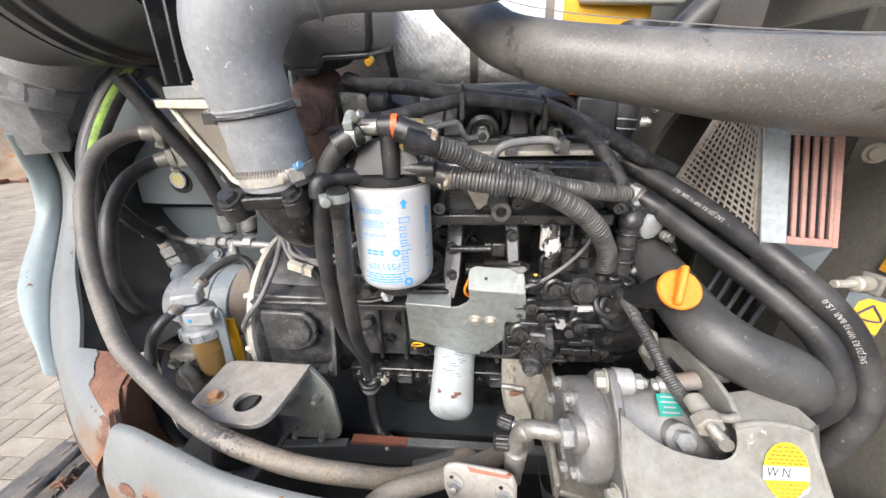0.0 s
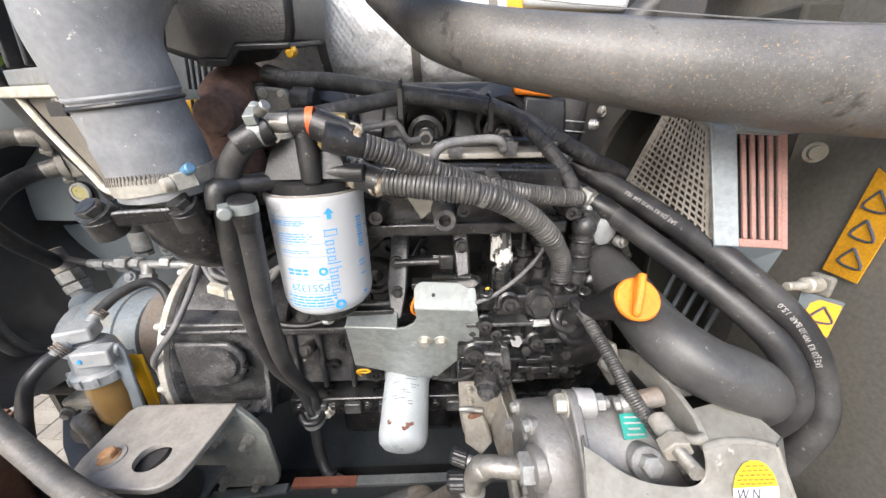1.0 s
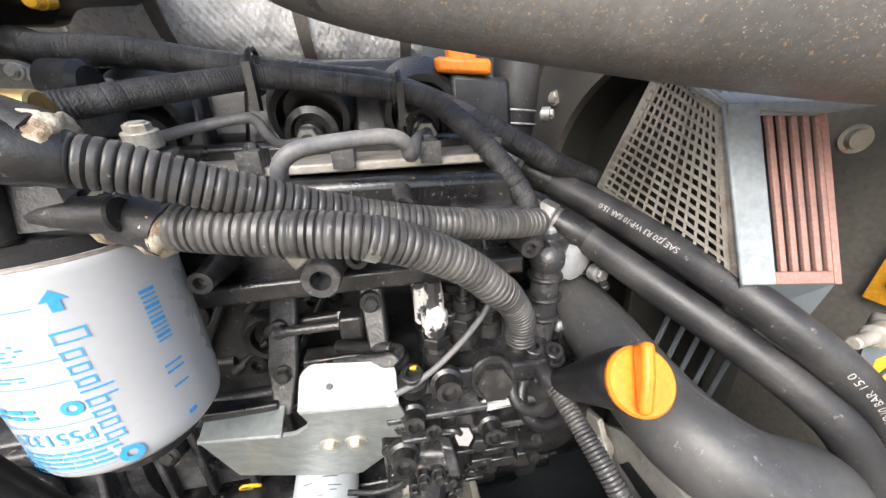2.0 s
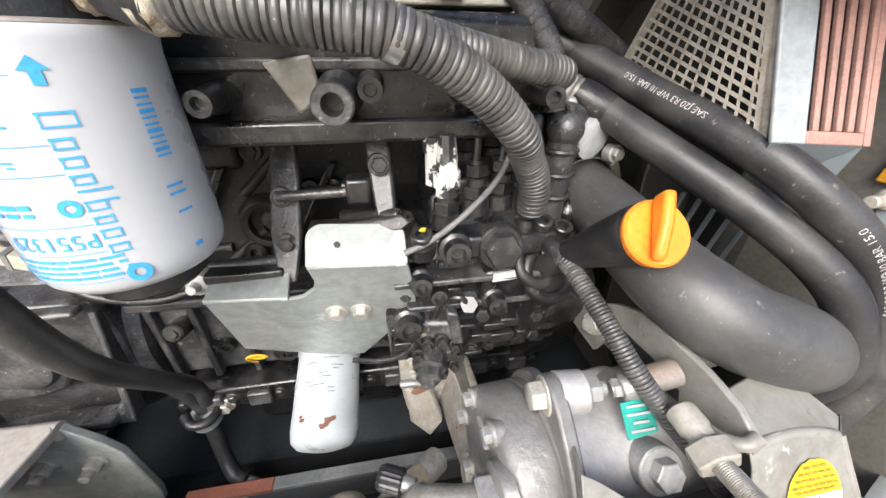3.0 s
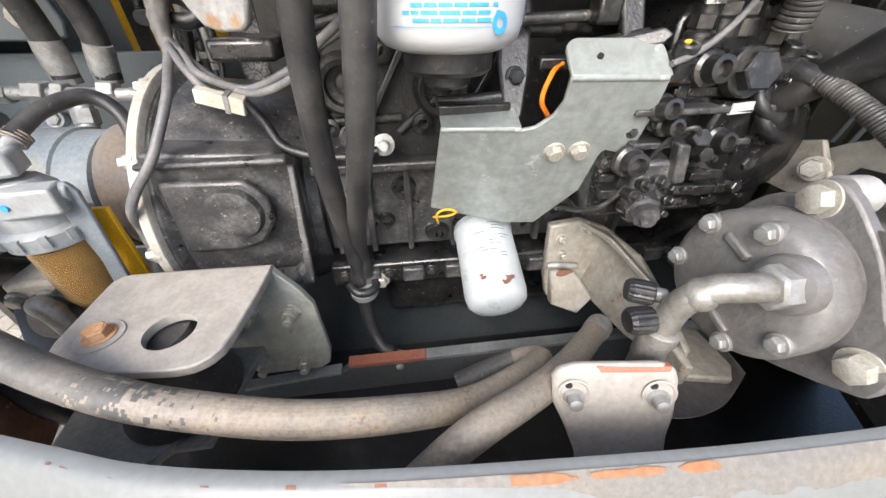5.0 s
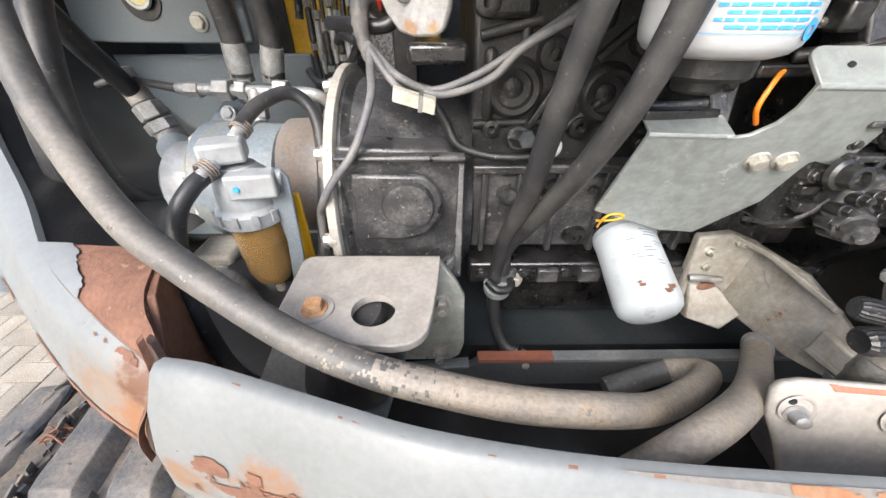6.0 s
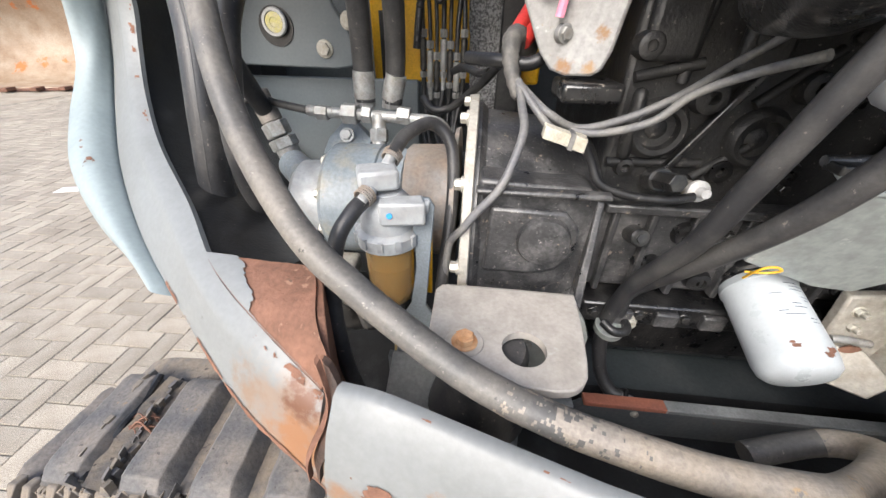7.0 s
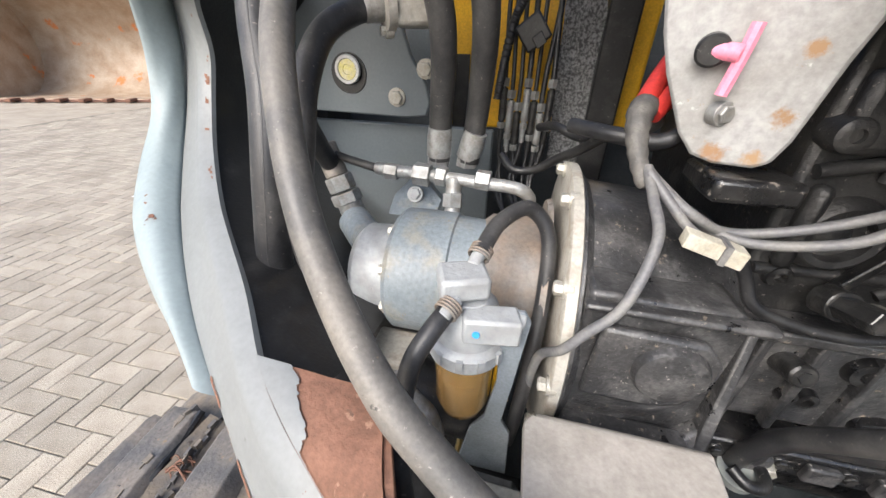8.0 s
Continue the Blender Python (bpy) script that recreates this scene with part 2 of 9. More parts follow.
M_BLUEZINC = mat("blue_zinc_screw", (0.09, 0.2, 0.32), 0.45, 0.2)
M_SEATGREY = mat("grey_mount_seat", (0.17, 0.175, 0.172), 0.5, 0, (0.22, 0.22, 0.21), 14, 0.42, 0.66, 180, 0.15, ((0.27, 0.19, 0.13), 50, 0.68, 0.7))
M_SIGHT = mat("pale_yellow_disc", (0.62, 0.56, 0.2), 0.4, 0, (0.6, 0.55, 0.35), 60)
M_LOOM = mat("worn_loom_tape", (0.075, 0.072, 0.068), 0.6, 0, (0.15, 0.14, 0.125), 40, 0.42, 0.62, 200, 0.5)
M_RUSTLIGHT = mat("orange_rust", (0.42, 0.2, 0.085), 0.85, 0, (0.5, 0.32, 0.18), 60, 0.4, 0.62, 160, 0.5)
M_EXH = mat("rusty_manifold", (0.26, 0.155, 0.115), 0.85, 0, (0.16, 0.1, 0.08), 35, 0.4, 0.62, 180, 0.5)
M_PUMP = mat("blue_grey_pump_paint", (0.2, 0.232, 0.255), 0.4, 0, (0.26, 0.255, 0.22), 26, 0.5, 0.68, 200, 0.35, (((0.3, 0.23, 0.13), 70, 0.66, 0.8), ((0.12, 0.15, 0.17), 40, 0.68, 0.4)))
M_PUMPTAN = mat("tan_stained_coupling", (0.23, 0.18, 0.14), 0.5, 0, (0.2, 0.185, 0.17), 22, 0.42, 0.62, 180, 0.5, (((0.3, 0.14, 0.07), 50, 0.66, 0.9), ((0.12, 0.1, 0.085), 80, 0.67, 0.8)))
M_FLANGE = mat("pale_flange", (0.387, 0.37, 0.327), 0.55, 0.1, (0.284, 0.241, 0.189), 30, 0.5, 0.75, 200, 0.2, (RUST, 55, 0.69, 0.9))
M_SEP = mat("grey_white_casting", (0.37, 0.387, 0.396), 0.48, 0.1, (0.284, 0.288, 0.284), 45, 0.42, 0.66, 180, 0.35, ((0.189, 0.172, 0.155), 90, 0.69, 0.8))
M_SEPBLUE = mat("blue_grey_bracket", (0.19, 0.215, 0.235), 0.48, 0, (0.15, 0.17, 0.185), 20)
M_ORANGE = mat("orange_plastic", (0.84, 0.245, 0.02), 0.36, 0, (0.74, 0.2, 0.015), 14, 0.45, 0.7, 300, 0.06, ((0.5, 0.2, 0.05), 70, 0.71, 0.6))
M_YELLOW = mat("yellow_paint", (0.75, 0.42, 0.015), 0.4, 0, (0.66, 0.36, 0.015), 8)
M_REDCABLE = mat("red_cable", (0.55, 0.04, 0.03), 0.45, 0, (0.42, 0.03, 0.025), 30)
M_PINK = mat("pink_plastic", (0.9, 0.3, 0.42), 0.5, 0, (0.85, 0.27, 0.38), 30)
M_CREAM = mat("cream_connector", (0.46, 0.44, 0.37), 0.45, 0, (0.36, 0.33, 0.26), 60)
M_WIRE = mat("grey_wire", (0.12, 0.12, 0.125), 0.5, 0, (0.18, 0.175, 0.165), 40)
M_LABEL = mat("blue_print", (0.05, 0.33, 0.72), 0.4, 0, (0.05, 0.33, 0.72), 10, bump=0.0)
M_INK = mat("dark_ink", (0.05, 0.06, 0.09), 0.5, 0, (0.05, 0.06, 0.09), 10, bump=0.0)
M_PRINT = mat("pale_hose_print", (0.55, 0.54, 0.52), 0.6, 0, (0.35, 0.34, 0.32), 200, 0.4, 0.6, bump=0.0)
M_STICKER = mat("yellow_sticker", (0.68, 0.49, 0.02), 0.45, 0, (0.62, 0.44, 0.02), 12, bump=0.02)
M_PAPER = mat("white_sticker", (0.558, 0.558, 0.549), 0.5, 0, (0.504, 0.504, 0.495), 20, bump=0.02)
M_TEAL = mat("teal_plate", (0.03, 0.3, 0.25), 0.4, 0, (0.04, 0.26, 0.22), 40)
M_FOIL = mat("aluminium_foil", (0.95, 0.945, 0.93), 0.3, 0.2, (0.88, 0.865, 0.83), 90, 0.45, 0.64, 330, 0.3, grain_amt=0.1, swell=1.0)
M_FOAM = mat("silver_insulation", (0.3, 0.3, 0.3), 0.4, 0.5, (0.09, 0.09, 0.09), 220, 0.42, 0.58, 500, 1.0)
M_STRAP = mat("dull_strap", (0.2, 0.18, 0.16), 0.6, 0.4)
M_TRACK = mat("worn_track_rubber", (0.1, 0.097, 0.095), 0.75, 0, (0.19, 0.165, 0.14), 12, 0.42, 0.66, 120, 0.7, (((0.22, 0.16, 0.11), 22, 0.64, 0.9), ((0.03, 0.028, 0.026), 48, 0.66, 0.6), ((0.25, 0.215, 0.18), 160, 0.68, 0.9)), grain_amt=0.2)
M_TRACKMUD = mat("muddy_track_edge", (0.2, 0.165, 0.125), 0.9, 0, (0.125, 0.115, 0.105), 22, 0.42, 0.62, 100, 0.9, ((0.06, 0.05, 0.042), 50, 0.62, 0.9))
M_PAVE = mat("paving_block", (0.37, 0.325, 0.258), 0.85, 0, (0.29, 0.25, 0.195), 6, 0.38, 0.66, 260, 0.9, (((0.16, 0.135, 0.105), 150, 0.6, 0.9), ((0.5, 0.45, 0.37), 170, 0.6, 0.9), ((0.2, 0.175, 0.13), 14, 0.66, 0.9)), pieces=0.16, grain_amt=0.38)
M_PAVEFAR = mat("far_paving_blocks", (0.36, 0.316, 0.25), 0.85, 0, (0.28, 0.242, 0.19), 2.5, 0.38, 0.66, 160, 0.5, (((0.198, 0.17, 0.134), 60, 0.62, 0.9), ((0.443, 0.382, 0.319), 90, 0.63, 0.9)), islands=0.14, grain_amt=0.3)
M_JOINT = mat("joint_sand", (0.15, 0.135, 0.105), 0.95, 0, (0.22, 0.2, 0.155), 30)
M_BUCKET = mat("worn_bucket_steel", (0.4, 0.32, 0.24), 0.6, 0.1, (0.3, 0.21, 0.14), 2.5, 0.4, 0.66, 40, 0.3, ((0.5, 0.17, 0.05), 1.6, 0.62, 0.7))
M_LINE = mat("white_road_paint", (0.75, 0.75, 0.73), 0.7, 0, (0.5, 0.48, 0.44), 8, 0.5, 0.62)
M_DULL = mat("dull_zinc_pipe", (0.27, 0.26, 0.24), 0.45, 0.45, (0.19, 0.175, 0.15), 60, 0.4, 0.62, 300, 0.3)
# lighter shroud colour for the lit plate, with rusty specks
M_SHROUDLIT = mat("dusty_lit_shroud_paint", (0.085, 0.08, 0.072), 0.5, 0, (0.12, 0.108, 0.092), 12, 0.42, 0.66, 200, 0.15, ((0.2, 0.15, 0.1), 70, 0.69, 0.7))
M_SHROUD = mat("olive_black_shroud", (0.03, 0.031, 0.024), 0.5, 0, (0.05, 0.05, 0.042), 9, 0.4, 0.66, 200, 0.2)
M_SPLASH = mat("white_paint_splash", (0.025, 0.025, 0.026), 0.4, 0, (0.06, 0.058, 0.055), 60, 0.45, 0.7, 300, 0.3, ((0.62, 0.61, 0.58), 60, 0.47, 0.5))
M_REDRING = mat("red_orange_plastic", (0.75, 0.13, 0.03), 0.4, 0, (0.65, 0.11, 0.03), 40)
M_SEALANT = mat("cream_sealant", (0.5, 0.46, 0.37), 0.6, 0, (0.2, 0.14, 0.08), 120, 0.42, 0.6, 200, 0.8)
M_NUT = mat("dull_zinc_nut", (0.34, 0.345, 0.34), 0.42, 0.4, (0.24, 0.23, 0.21), 70, 0.42, 0.64, 300, 0.25, ((0.15, 0.12, 0.09), 90, 0.68, 0.8))
M_WARN = mat("amber_label", (0.72, 0.36, 0.02), 0.45, 0, (0.66, 0.32, 0.02), 20, bump=0.02)
M_ALUBRIGHT = mat("bright_cast_aluminium", (0.42, 0.415, 0.41), 0.42, 0.25, (0.33, 0.32, 0.31), 30, 0.4, 0.65, 170, 0.35, ((0.2, 0.17, 0.14), 90, 0.69, 0.8), grain_amt=0.1)
M_AMBER = bpy.data.materials.new("amber_bowl")
M_AMBER.use_nodes = True
_b = M_AMBER.node_tree.nodes["Principled BSDF"]
_b.inputs["Base Color"].default_value = (0.74, 0.5, 0.2, 1)
_b.inputs["Roughness"].default_value = 0.16
_b.inputs["Transmission Weight"].default_value = 0.7
_b.inputs["IOR"].default_value = 1.35

# ---- mesh tools ----
class Sh:
    """A growing mesh: verts and faces in world metres."""
    def __init__(self):
        self.v, self.f = [], []

    def add(self, v, f):
        n = len(self.v)
        self.v += [Vector(p) for p in v]
        self.f += [tuple(i + n for i in q) for q in f]
        return self

    def rings(self, rings, closed=True, cap=True):
        k, v, f = len(rings[0]), [p for r in rings for p in r], []
        for a in range(len(rings) - 1):
            for i in range(k if closed else k - 1):
                j = (i + 1) % k
                f.append((a * k + i, a * k + j, (a + 1) * k + j, (a + 1) * k + i))
        if cap:
            f.append(tuple(range(k))[::-1])
            f.append(tuple((len(rings) - 1) * k + i for i in range(k)))
        return self.add(v, f)

    def lathe(self, p0, p1, prof, seg=32, cap=True):
        """prof: (distance along the axis from p0, radius)."""
        p0, ax = Vector(p0), (Vector(p1) - Vector(p0)).normalized()
        u, w = side(ax)
        return self.rings([[p0 + ax * d + (u * math.cos(2 * math.pi * i / seg) + w * math.sin(2 * math.pi * i / seg)) * r for i in range(seg)] for d, r in prof], True, cap)

    def cyl(self, p0, p1, r, seg=24, bev=0.0, r1=None):
        d = (Vector(p1) - Vector(p0)).length
        r1 = r if r1 is None else r1
        b = min(bev, d / 3, r / 2)
        prof = [(0, r - b), (b, r), (d - b, r1), (d, r1 - b)] if b else [(0, r), (d, r1)]
        return self.lathe(p0, p1, prof, seg)

    def hexa(self, p0, p1, r, bev=0.0008):
        return self.cyl(p0, p1, r, 6, bev)

    def tube(self, pts, r, seg=14, sub=8, rfun=None, cap=True):
        c = spline(pts, sub)
        rings = []
        t = (c[1] - c[0]).normalized()
        u, w = side(t)
        s = 0.0
        for i, p in enumerate(c):
            t2 = (c[min(i + 1, len(c) - 1)] - c[max(i - 1, 0)]).normalized()
            q = t.rotation_difference(t2)
            u = q @ u
            u = (u - t2 * u.dot(t2)).normalized()
            w = t2.cross(u)
            t = t2
            if i:
                s += (p - c[i - 1]).length
            rr = r if rfun is None else rfun(s, i)
            rings.append([p + (u * math.cos(2 * math.pi * k / seg) + w * math.sin(2 * math.pi * k / seg)) * rr for k in range(seg)])
        return self.rings(rings, True, cap)

    def prism(self, pts, off):
        """A polygon of 3D points pushed by the vector off."""
        off, n = Vector(off), len(pts)
        a = [Vector(p) for p in pts]
        return self.add(a + [p + off for p in a], [tuple(range(n))[::-1], tuple(range(n, 2 * n))] + [(i, (i + 1) % n, n + (i + 1) % n, n + i) for i in range(n)])

    def box(self, x0, x1, y0, y1, z0, z1):
        return self.prism([(x0, y0, z0), (x1, y0, z0), (x1, y1, z0), (x0, y1, z0)], (0, 0, z1 - z0))

    def obox(self, c, ax, ay, az):
        """A box round c with half-axes ax, ay, az."""
        c, ax, ay, az = Vector(c), Vector(ax), Vector(ay), Vector(az)
        return self.prism([c - ax - ay - az, c + ax - ay - az, c + ax + ay - az, c - ax + ay - az], az * 2)

    def ball(self, c, r, seg=16, squash=(1, 1, 1)):
        c, s, n = Vector(c), Vector(squash), max(6, seg // 2)
        rings = []
        for j in range(1, n):
            a = math.pi * j / n
            rings.append([c + Vector((math.sin(a) * math.cos(2 * math.pi * k / seg) * s.x, math.sin(a) * math.sin(2 * math.pi * k / seg) * s.y, -math.cos(a) * s.z)) * r for k in range(seg)])
        return self.rings(rings)

    def torus(self, c, axis, R, r, seg=28, sec=10):
        c, ax = Vector(c), Vector(axis).normalized()
        u, w = side(ax)
        rings = []
        for i in range(seg):
            d = u * math.cos(2 * math.pi * i / seg) + w * math.sin(2 * math.pi * i / seg)
            rings.append([c + d * (R + r * math.cos(2 * math.pi * k / sec)) + ax * r * math.sin(2 * math.pi * k / sec) for k in range(sec)])
        rings.append(rings[0])
        return self.rings(rings, True, False)

    def bolt(self, p, axis, r=0.008, h=0.006, washer=True, shank=0.008):
        """A hexagon bolt head whose seat is p, with a washer; it stands out along axis."""
        p, a = Vector(p), Vector(axis).normalized()
        if washer:
            self.cyl(p - a * shank, p + a * 0.0015, r * 1.35, 20, 0.0004)
        self.hexa(p, p + a * h, r)
        return self.cyl(p + a * (h - 0.0006), p + a * (h + 0.0006), r * 0.72, 16)

    def socket(self, p, axis, r=0.007, h=0.009):
        """A socket cap screw."""
        p, a = Vector(p), Vector(axis).normalized()
        return self.lathe(p - a * 0.006, p + a, [(0, r), (0.006 + h - 0.001, r), (0.006 + h, r * 0.88), (0.006 + h, r * 0.55), (0.006 + h * 0.45, r * 0.5)], 16)


def side(ax):
    ax = Vector(ax)
    u = ax.cross((0, 0, 1)) if abs(ax.z) < 0.9 else ax.cross((1, 0, 0))
    u.normalize()
    return u, ax.cross(u).normalized()


def spline(pts, sub=8):
    """A smooth line through the points (Catmull-Rom, centripetal enough for these)."""
    p = [Vector(q) for q in pts]
    if len(p) == 2:
        return [p[0].lerp(p[1], i / sub) for i in range(sub + 1)]
    p = [p[0] * 2 - p[1]] + p + [p[-1] * 2 - p[-2]]
    out = []
    for a, b, c, d in zip(p, p[1:], p[2:], p[3:]):
        for i in range(sub):
            t = i / sub
            out.append(0.5 * ((2 * b) + (c - a) * t + (2 * a - 5 * b + 4 * c - d) * t * t + (3 * b - a - 3 * c + d) * t ** 3))
    out.append(p[-2])
    return out


PLACE = {}

def thing(name, at, label, category, group="", kind=""):
    ob = new(name)
    ob.empty_display_size = 0.02
    ob.location = at
    PLACE[ob.name] = Vector(at)
    return tagged(ob, label, category, group, kind)


def part(name, sh, material, parent=None, label="", bevel=0.0, smooth=40.0, seg=2):
    """Links a shape as ONE mesh object under a thing or a part."""
    c = sum(sh.v, Vector()) / len(sh.v)
    me = bpy.data.meshes.new(name)
    me.from_pydata([p - c for p in sh.v], [], sh.f)
    bm = bmesh.new()
    bm.from_mesh(me)
    bmesh.ops.recalc_face_normals(bm, faces=bm.faces)
    bm.to_mesh(me)
    bm.free()
    me.polygons.foreach_set("use_smooth", [True] * len(me.polygons))
    me.set_sharp_from_angle(angle=radians(smooth))
    me.materials.append(material)
    ob = new(name, me)
    ob.location = c - (PLACE[parent.name] if parent else Vector())
    PLACE[ob.name] = c
    if parent:
        ob.parent = parent
    if label:
        ob["label"] = label
    if bevel:
        md = ob.modifiers.new("bevel", "BEVEL")
        md.width, md.segments, md.limit_method, md.angle_limit = bevel, seg, "ANGLE", radians(35)
    return ob


def solid(name, sh, material, label, category, bevel=0.0, group="", kind="", smooth=40.0):
    """A thing that is one mesh."""
    return tagged(part(name, sh, material, None, "", bevel, smooth), label, category, group, kind)


def letters(words, size):
    cu = bpy.data.curves.new("letters", "FONT")
    cu.body, cu.size, cu.align_x, cu.align_y = words, size, "CENTER", "CENTER"
    cu.resolution_u = 3
    tmp = bpy.data.objects.new("letters", cu)
    me = bpy.data.meshes.new_from_object(tmp)
    bpy.data.objects.remove(tmp)
    return [(v.co.x, v.co.y) for v in me.vertices], [tuple(p.vertices) for p in me.polygons]


def rect(w, h, x=0.0, y=0.0, n=6):
    """A flat bar as a strip of small quads, so that it can be bent."""
    v = [(x - w / 2 + w * i / n, y + s * h / 2) for i in range(n + 1) for s in (-1, 1)]
    return v, [(2 * i, 2 * i + 2, 2 * i + 3, 2 * i + 1) for i in range(n)]


def laid(sh, flat, place):
    v, f = flat
    return sh.add([place(x, y) for x, y in v], f)


# ---- ground and surroundings ----
def paving():
    base = solid("ground", Sh().add([(-400, -400, -0.012), (400, -400, -0.012), (400, 400, -0.012), (-400, 400, -0.012)], [(0, 1, 2, 3)]), M_JOINT, "joint sand under the grey paving blocks of the yard", "ground", kind="structure")
    pave = thing("pavement", (-2, 0.5, 0), "pale grey-beige concrete paving blocks laid in herringbone", "pavement", kind="structure")
    L, W, g = 0.2, 0.1, 0.0016
    def block(l, w):
        b, h = 0.003, 0.0
        sh = Sh()
        a = [(-l / 2 + g, -w / 2 + g), (l / 2 - g, -w / 2 + g), (l / 2 - g, w / 2 - g), (-l / 2 + g, w / 2 - g)]
        i = [(x - math.copysign(b, x), y - math.copysign(b, y)) for x, y in a]
        sh.add([(x, y, -0.03) for x, y in a] + [(x, y, -0.003) for x, y in a] + [(x, y, h) for x, y in i], [(0, 1, 5, 4), (1, 2, 6, 5), (2, 3, 7, 6), (3, 0, 4, 7), (4, 5, 9, 8), (5, 6, 10, 9), (6, 7, 11, 10), (7, 4, 8, 11), (8, 9, 10, 11)])
        return sh
    def mesh_of(sh, name):
        me = bpy.data.meshes.new(name)
        me.from_pydata([tuple(p) for p in sh.v], [], sh.f)
        me.materials.append(M_PAVE)
        return me
    flat = mesh_of(block(L, W), "brick")
    near, far = [], []
    rng = random.Random(4)
    # herringbone: blocks along x and along y in steps
    turn = math.radians(1.5)
    ca, sa = math.cos(turn), math.sin(turn)
    for i in range(-90, 70):
        for j in range(-90, 110):
            k = (i - j) % 4
            if k == 0:
                cx, cy, rot = (i + 1.0) * W, (j + 0.5) * W, 0
            elif k == 2:
                cx, cy, rot = (i + 0.5) * W, (j + 0.0) * W, 1
            else:
                continue
            x, y = ca * cx - sa * cy - 1.5, sa * cx + ca * cy + 0.5
            if x < -9 or y > 12:
                continue
            d = (x + 2.15) ** 2 / 1.1 + (y - 0.55) ** 2 / 1.4
            z = rng.uniform(-0.0016, 0.0016)
            (near if d < 1.0 else far).append((d, x, y, z, rot))
    near.sort()
    far += near[300:]
    for d, x, y, z, rot in near[:300]:
        ob = new("brick", flat)
        ob.parent = pave
        ob.location = Vector((x, y, z)) - Vector((-2, 0.5, 0))
        ob.rotation_euler = (rng.uniform(-0.004, 0.004), rng.uniform(-0.004, 0.004), turn + rot * math.pi / 2)
    sh = Sh()
    for d, x, y, z, rot in far:
        l, w = (L, W) if not rot else (W, L)
        b = 0.003
        q = [(-l / 2 + g, -w / 2 + g), (l / 2 - g, -w / 2 + g), (l / 2 - g, w / 2 - g), (-l / 2 + g, w / 2 - g)]
        v = [(x + ca * px - sa * py, y + sa * px + ca * py, z - 0.012) for px, py in q]
        q2 = [(px - math.copysign(b, px), py - math.copysign(b, py)) for px, py in q]
        v += [(x + ca * px - sa * py, y + sa * px + ca * py, z) for px, py in q2]
        n = len(sh.v)
        sh.v += v
        sh.f += [tuple(n + t for t in f) for f in ((0, 1, 5, 4), (1, 2, 6, 5), (2, 3, 7, 6), (3, 0, 4, 7), (4, 5, 6, 7))]
    me = bpy.data.meshes.new("far_bricks")
    me.from_pydata([tuple(p) for p in sh.v], [], sh.f)
    me.materials.append(M_PAVEFAR)
    ob = new("far_bricks", me)
    ob.parent = pave
    ob.location = (2, -0.5, 0)
    ob["kind"] = "stuff"
    ln = thing("road_line", (-3.6, 2.3, 0), "worn white line painted on the paving", "road marking", kind="structure")
    for x0, y0, dx, dy in ((-4.3, 2.62, 0.75, 0.33), (-4.2, 2.2, 0.5, 0.18)):
        part("paint_stroke", Sh().prism([(x0, y0, 0.0022), (x0 + dx, y0 + dy, 0.0022), (x0 + dx - 0.02, y0 + dy + 0.11, 0.0022), (x0 - 0.03, y0 + 0.12, 0.0022)], (0, 0, 0.002)), M_LINE, ln)
    sheet = Sh().box(-60, -9.1, -20, 60, -0.03, -0.006)
    solid("yard_floor", sheet, M_PAVEFAR, "far yard floor of grey-beige paving", "pavement", kind="structure")


def loader_bucket():
    b = thing("loader_bucket", (-9.6, 7.6, 0), "wide worn steel digger bucket resting on the paving", "bucket")
    side_pts = [(0.0, 0.02), (1.4, 0.02), (2.0, 0.5), (2.2, 1.3), (1.9, 2.1), (1.1, 2.6), (0.7, 2.6)]
    o = Vector((-13.2, 5.9, 0))
    ux, uy = Vector((0.93, 0.36, 0)), Vector((-0.36, 0.93, 0))
    outer = [(-0.947, 0.255, 1.437), (-1.019, 0.278, 1.397), (-1.04, 0.29, 1.331), (-1.029, 0.257, 1.249), (-1.023, 0.191, 1.165), (-0.986, 0.114, 1.095), (-0.931, 0.091, 1.001), (-0.824, 0.043, 0.957)]
    prof = [(p.x, p.y) for p in spline([(d, h, 0) for d, h in side_pts], 4)]
    sh = Sh()
    ring = lambda s: [o + ux * s + uy * d + Vector((0, 0, h)) for d, h in prof] + [o + ux * s + uy * (d * 0.94 + 0.03) + Vector((0, 0, h * 0.94 + 0.04)) for d, h in reversed(prof)]
    sh.rings([ring(0.0), ring(4.6)])
    part("shell", sh, M_BUCKET, b)
    for s in (0.0, 4.6):
        part("side_plate", Sh().prism([o + ux * s + uy * d + Vector((0, 0, h)) for d, h in prof], ux * 0.05), M_BUCKET, b)
    part("cutting_edge", Sh().prism([o + uy * -0.18 + Vector((0, 0, 0.01)), o + uy * 0.05 + Vector((0, 0, 0.01)), o + uy * 0.05 + Vector((0, 0, 0.05))], ux * 4.6), M_RUST, b, "rusty cutting edge")
    for k in range(9):
        part("tooth", Sh().obox(o + ux * (0.25 + 0.51 * k) + uy * -0.2 + Vector((0, 0, 0.06)), ux * 0.06, uy * 0.14, Vector((0, 0, 0.035))), M_RUST, b, bevel=0.01)


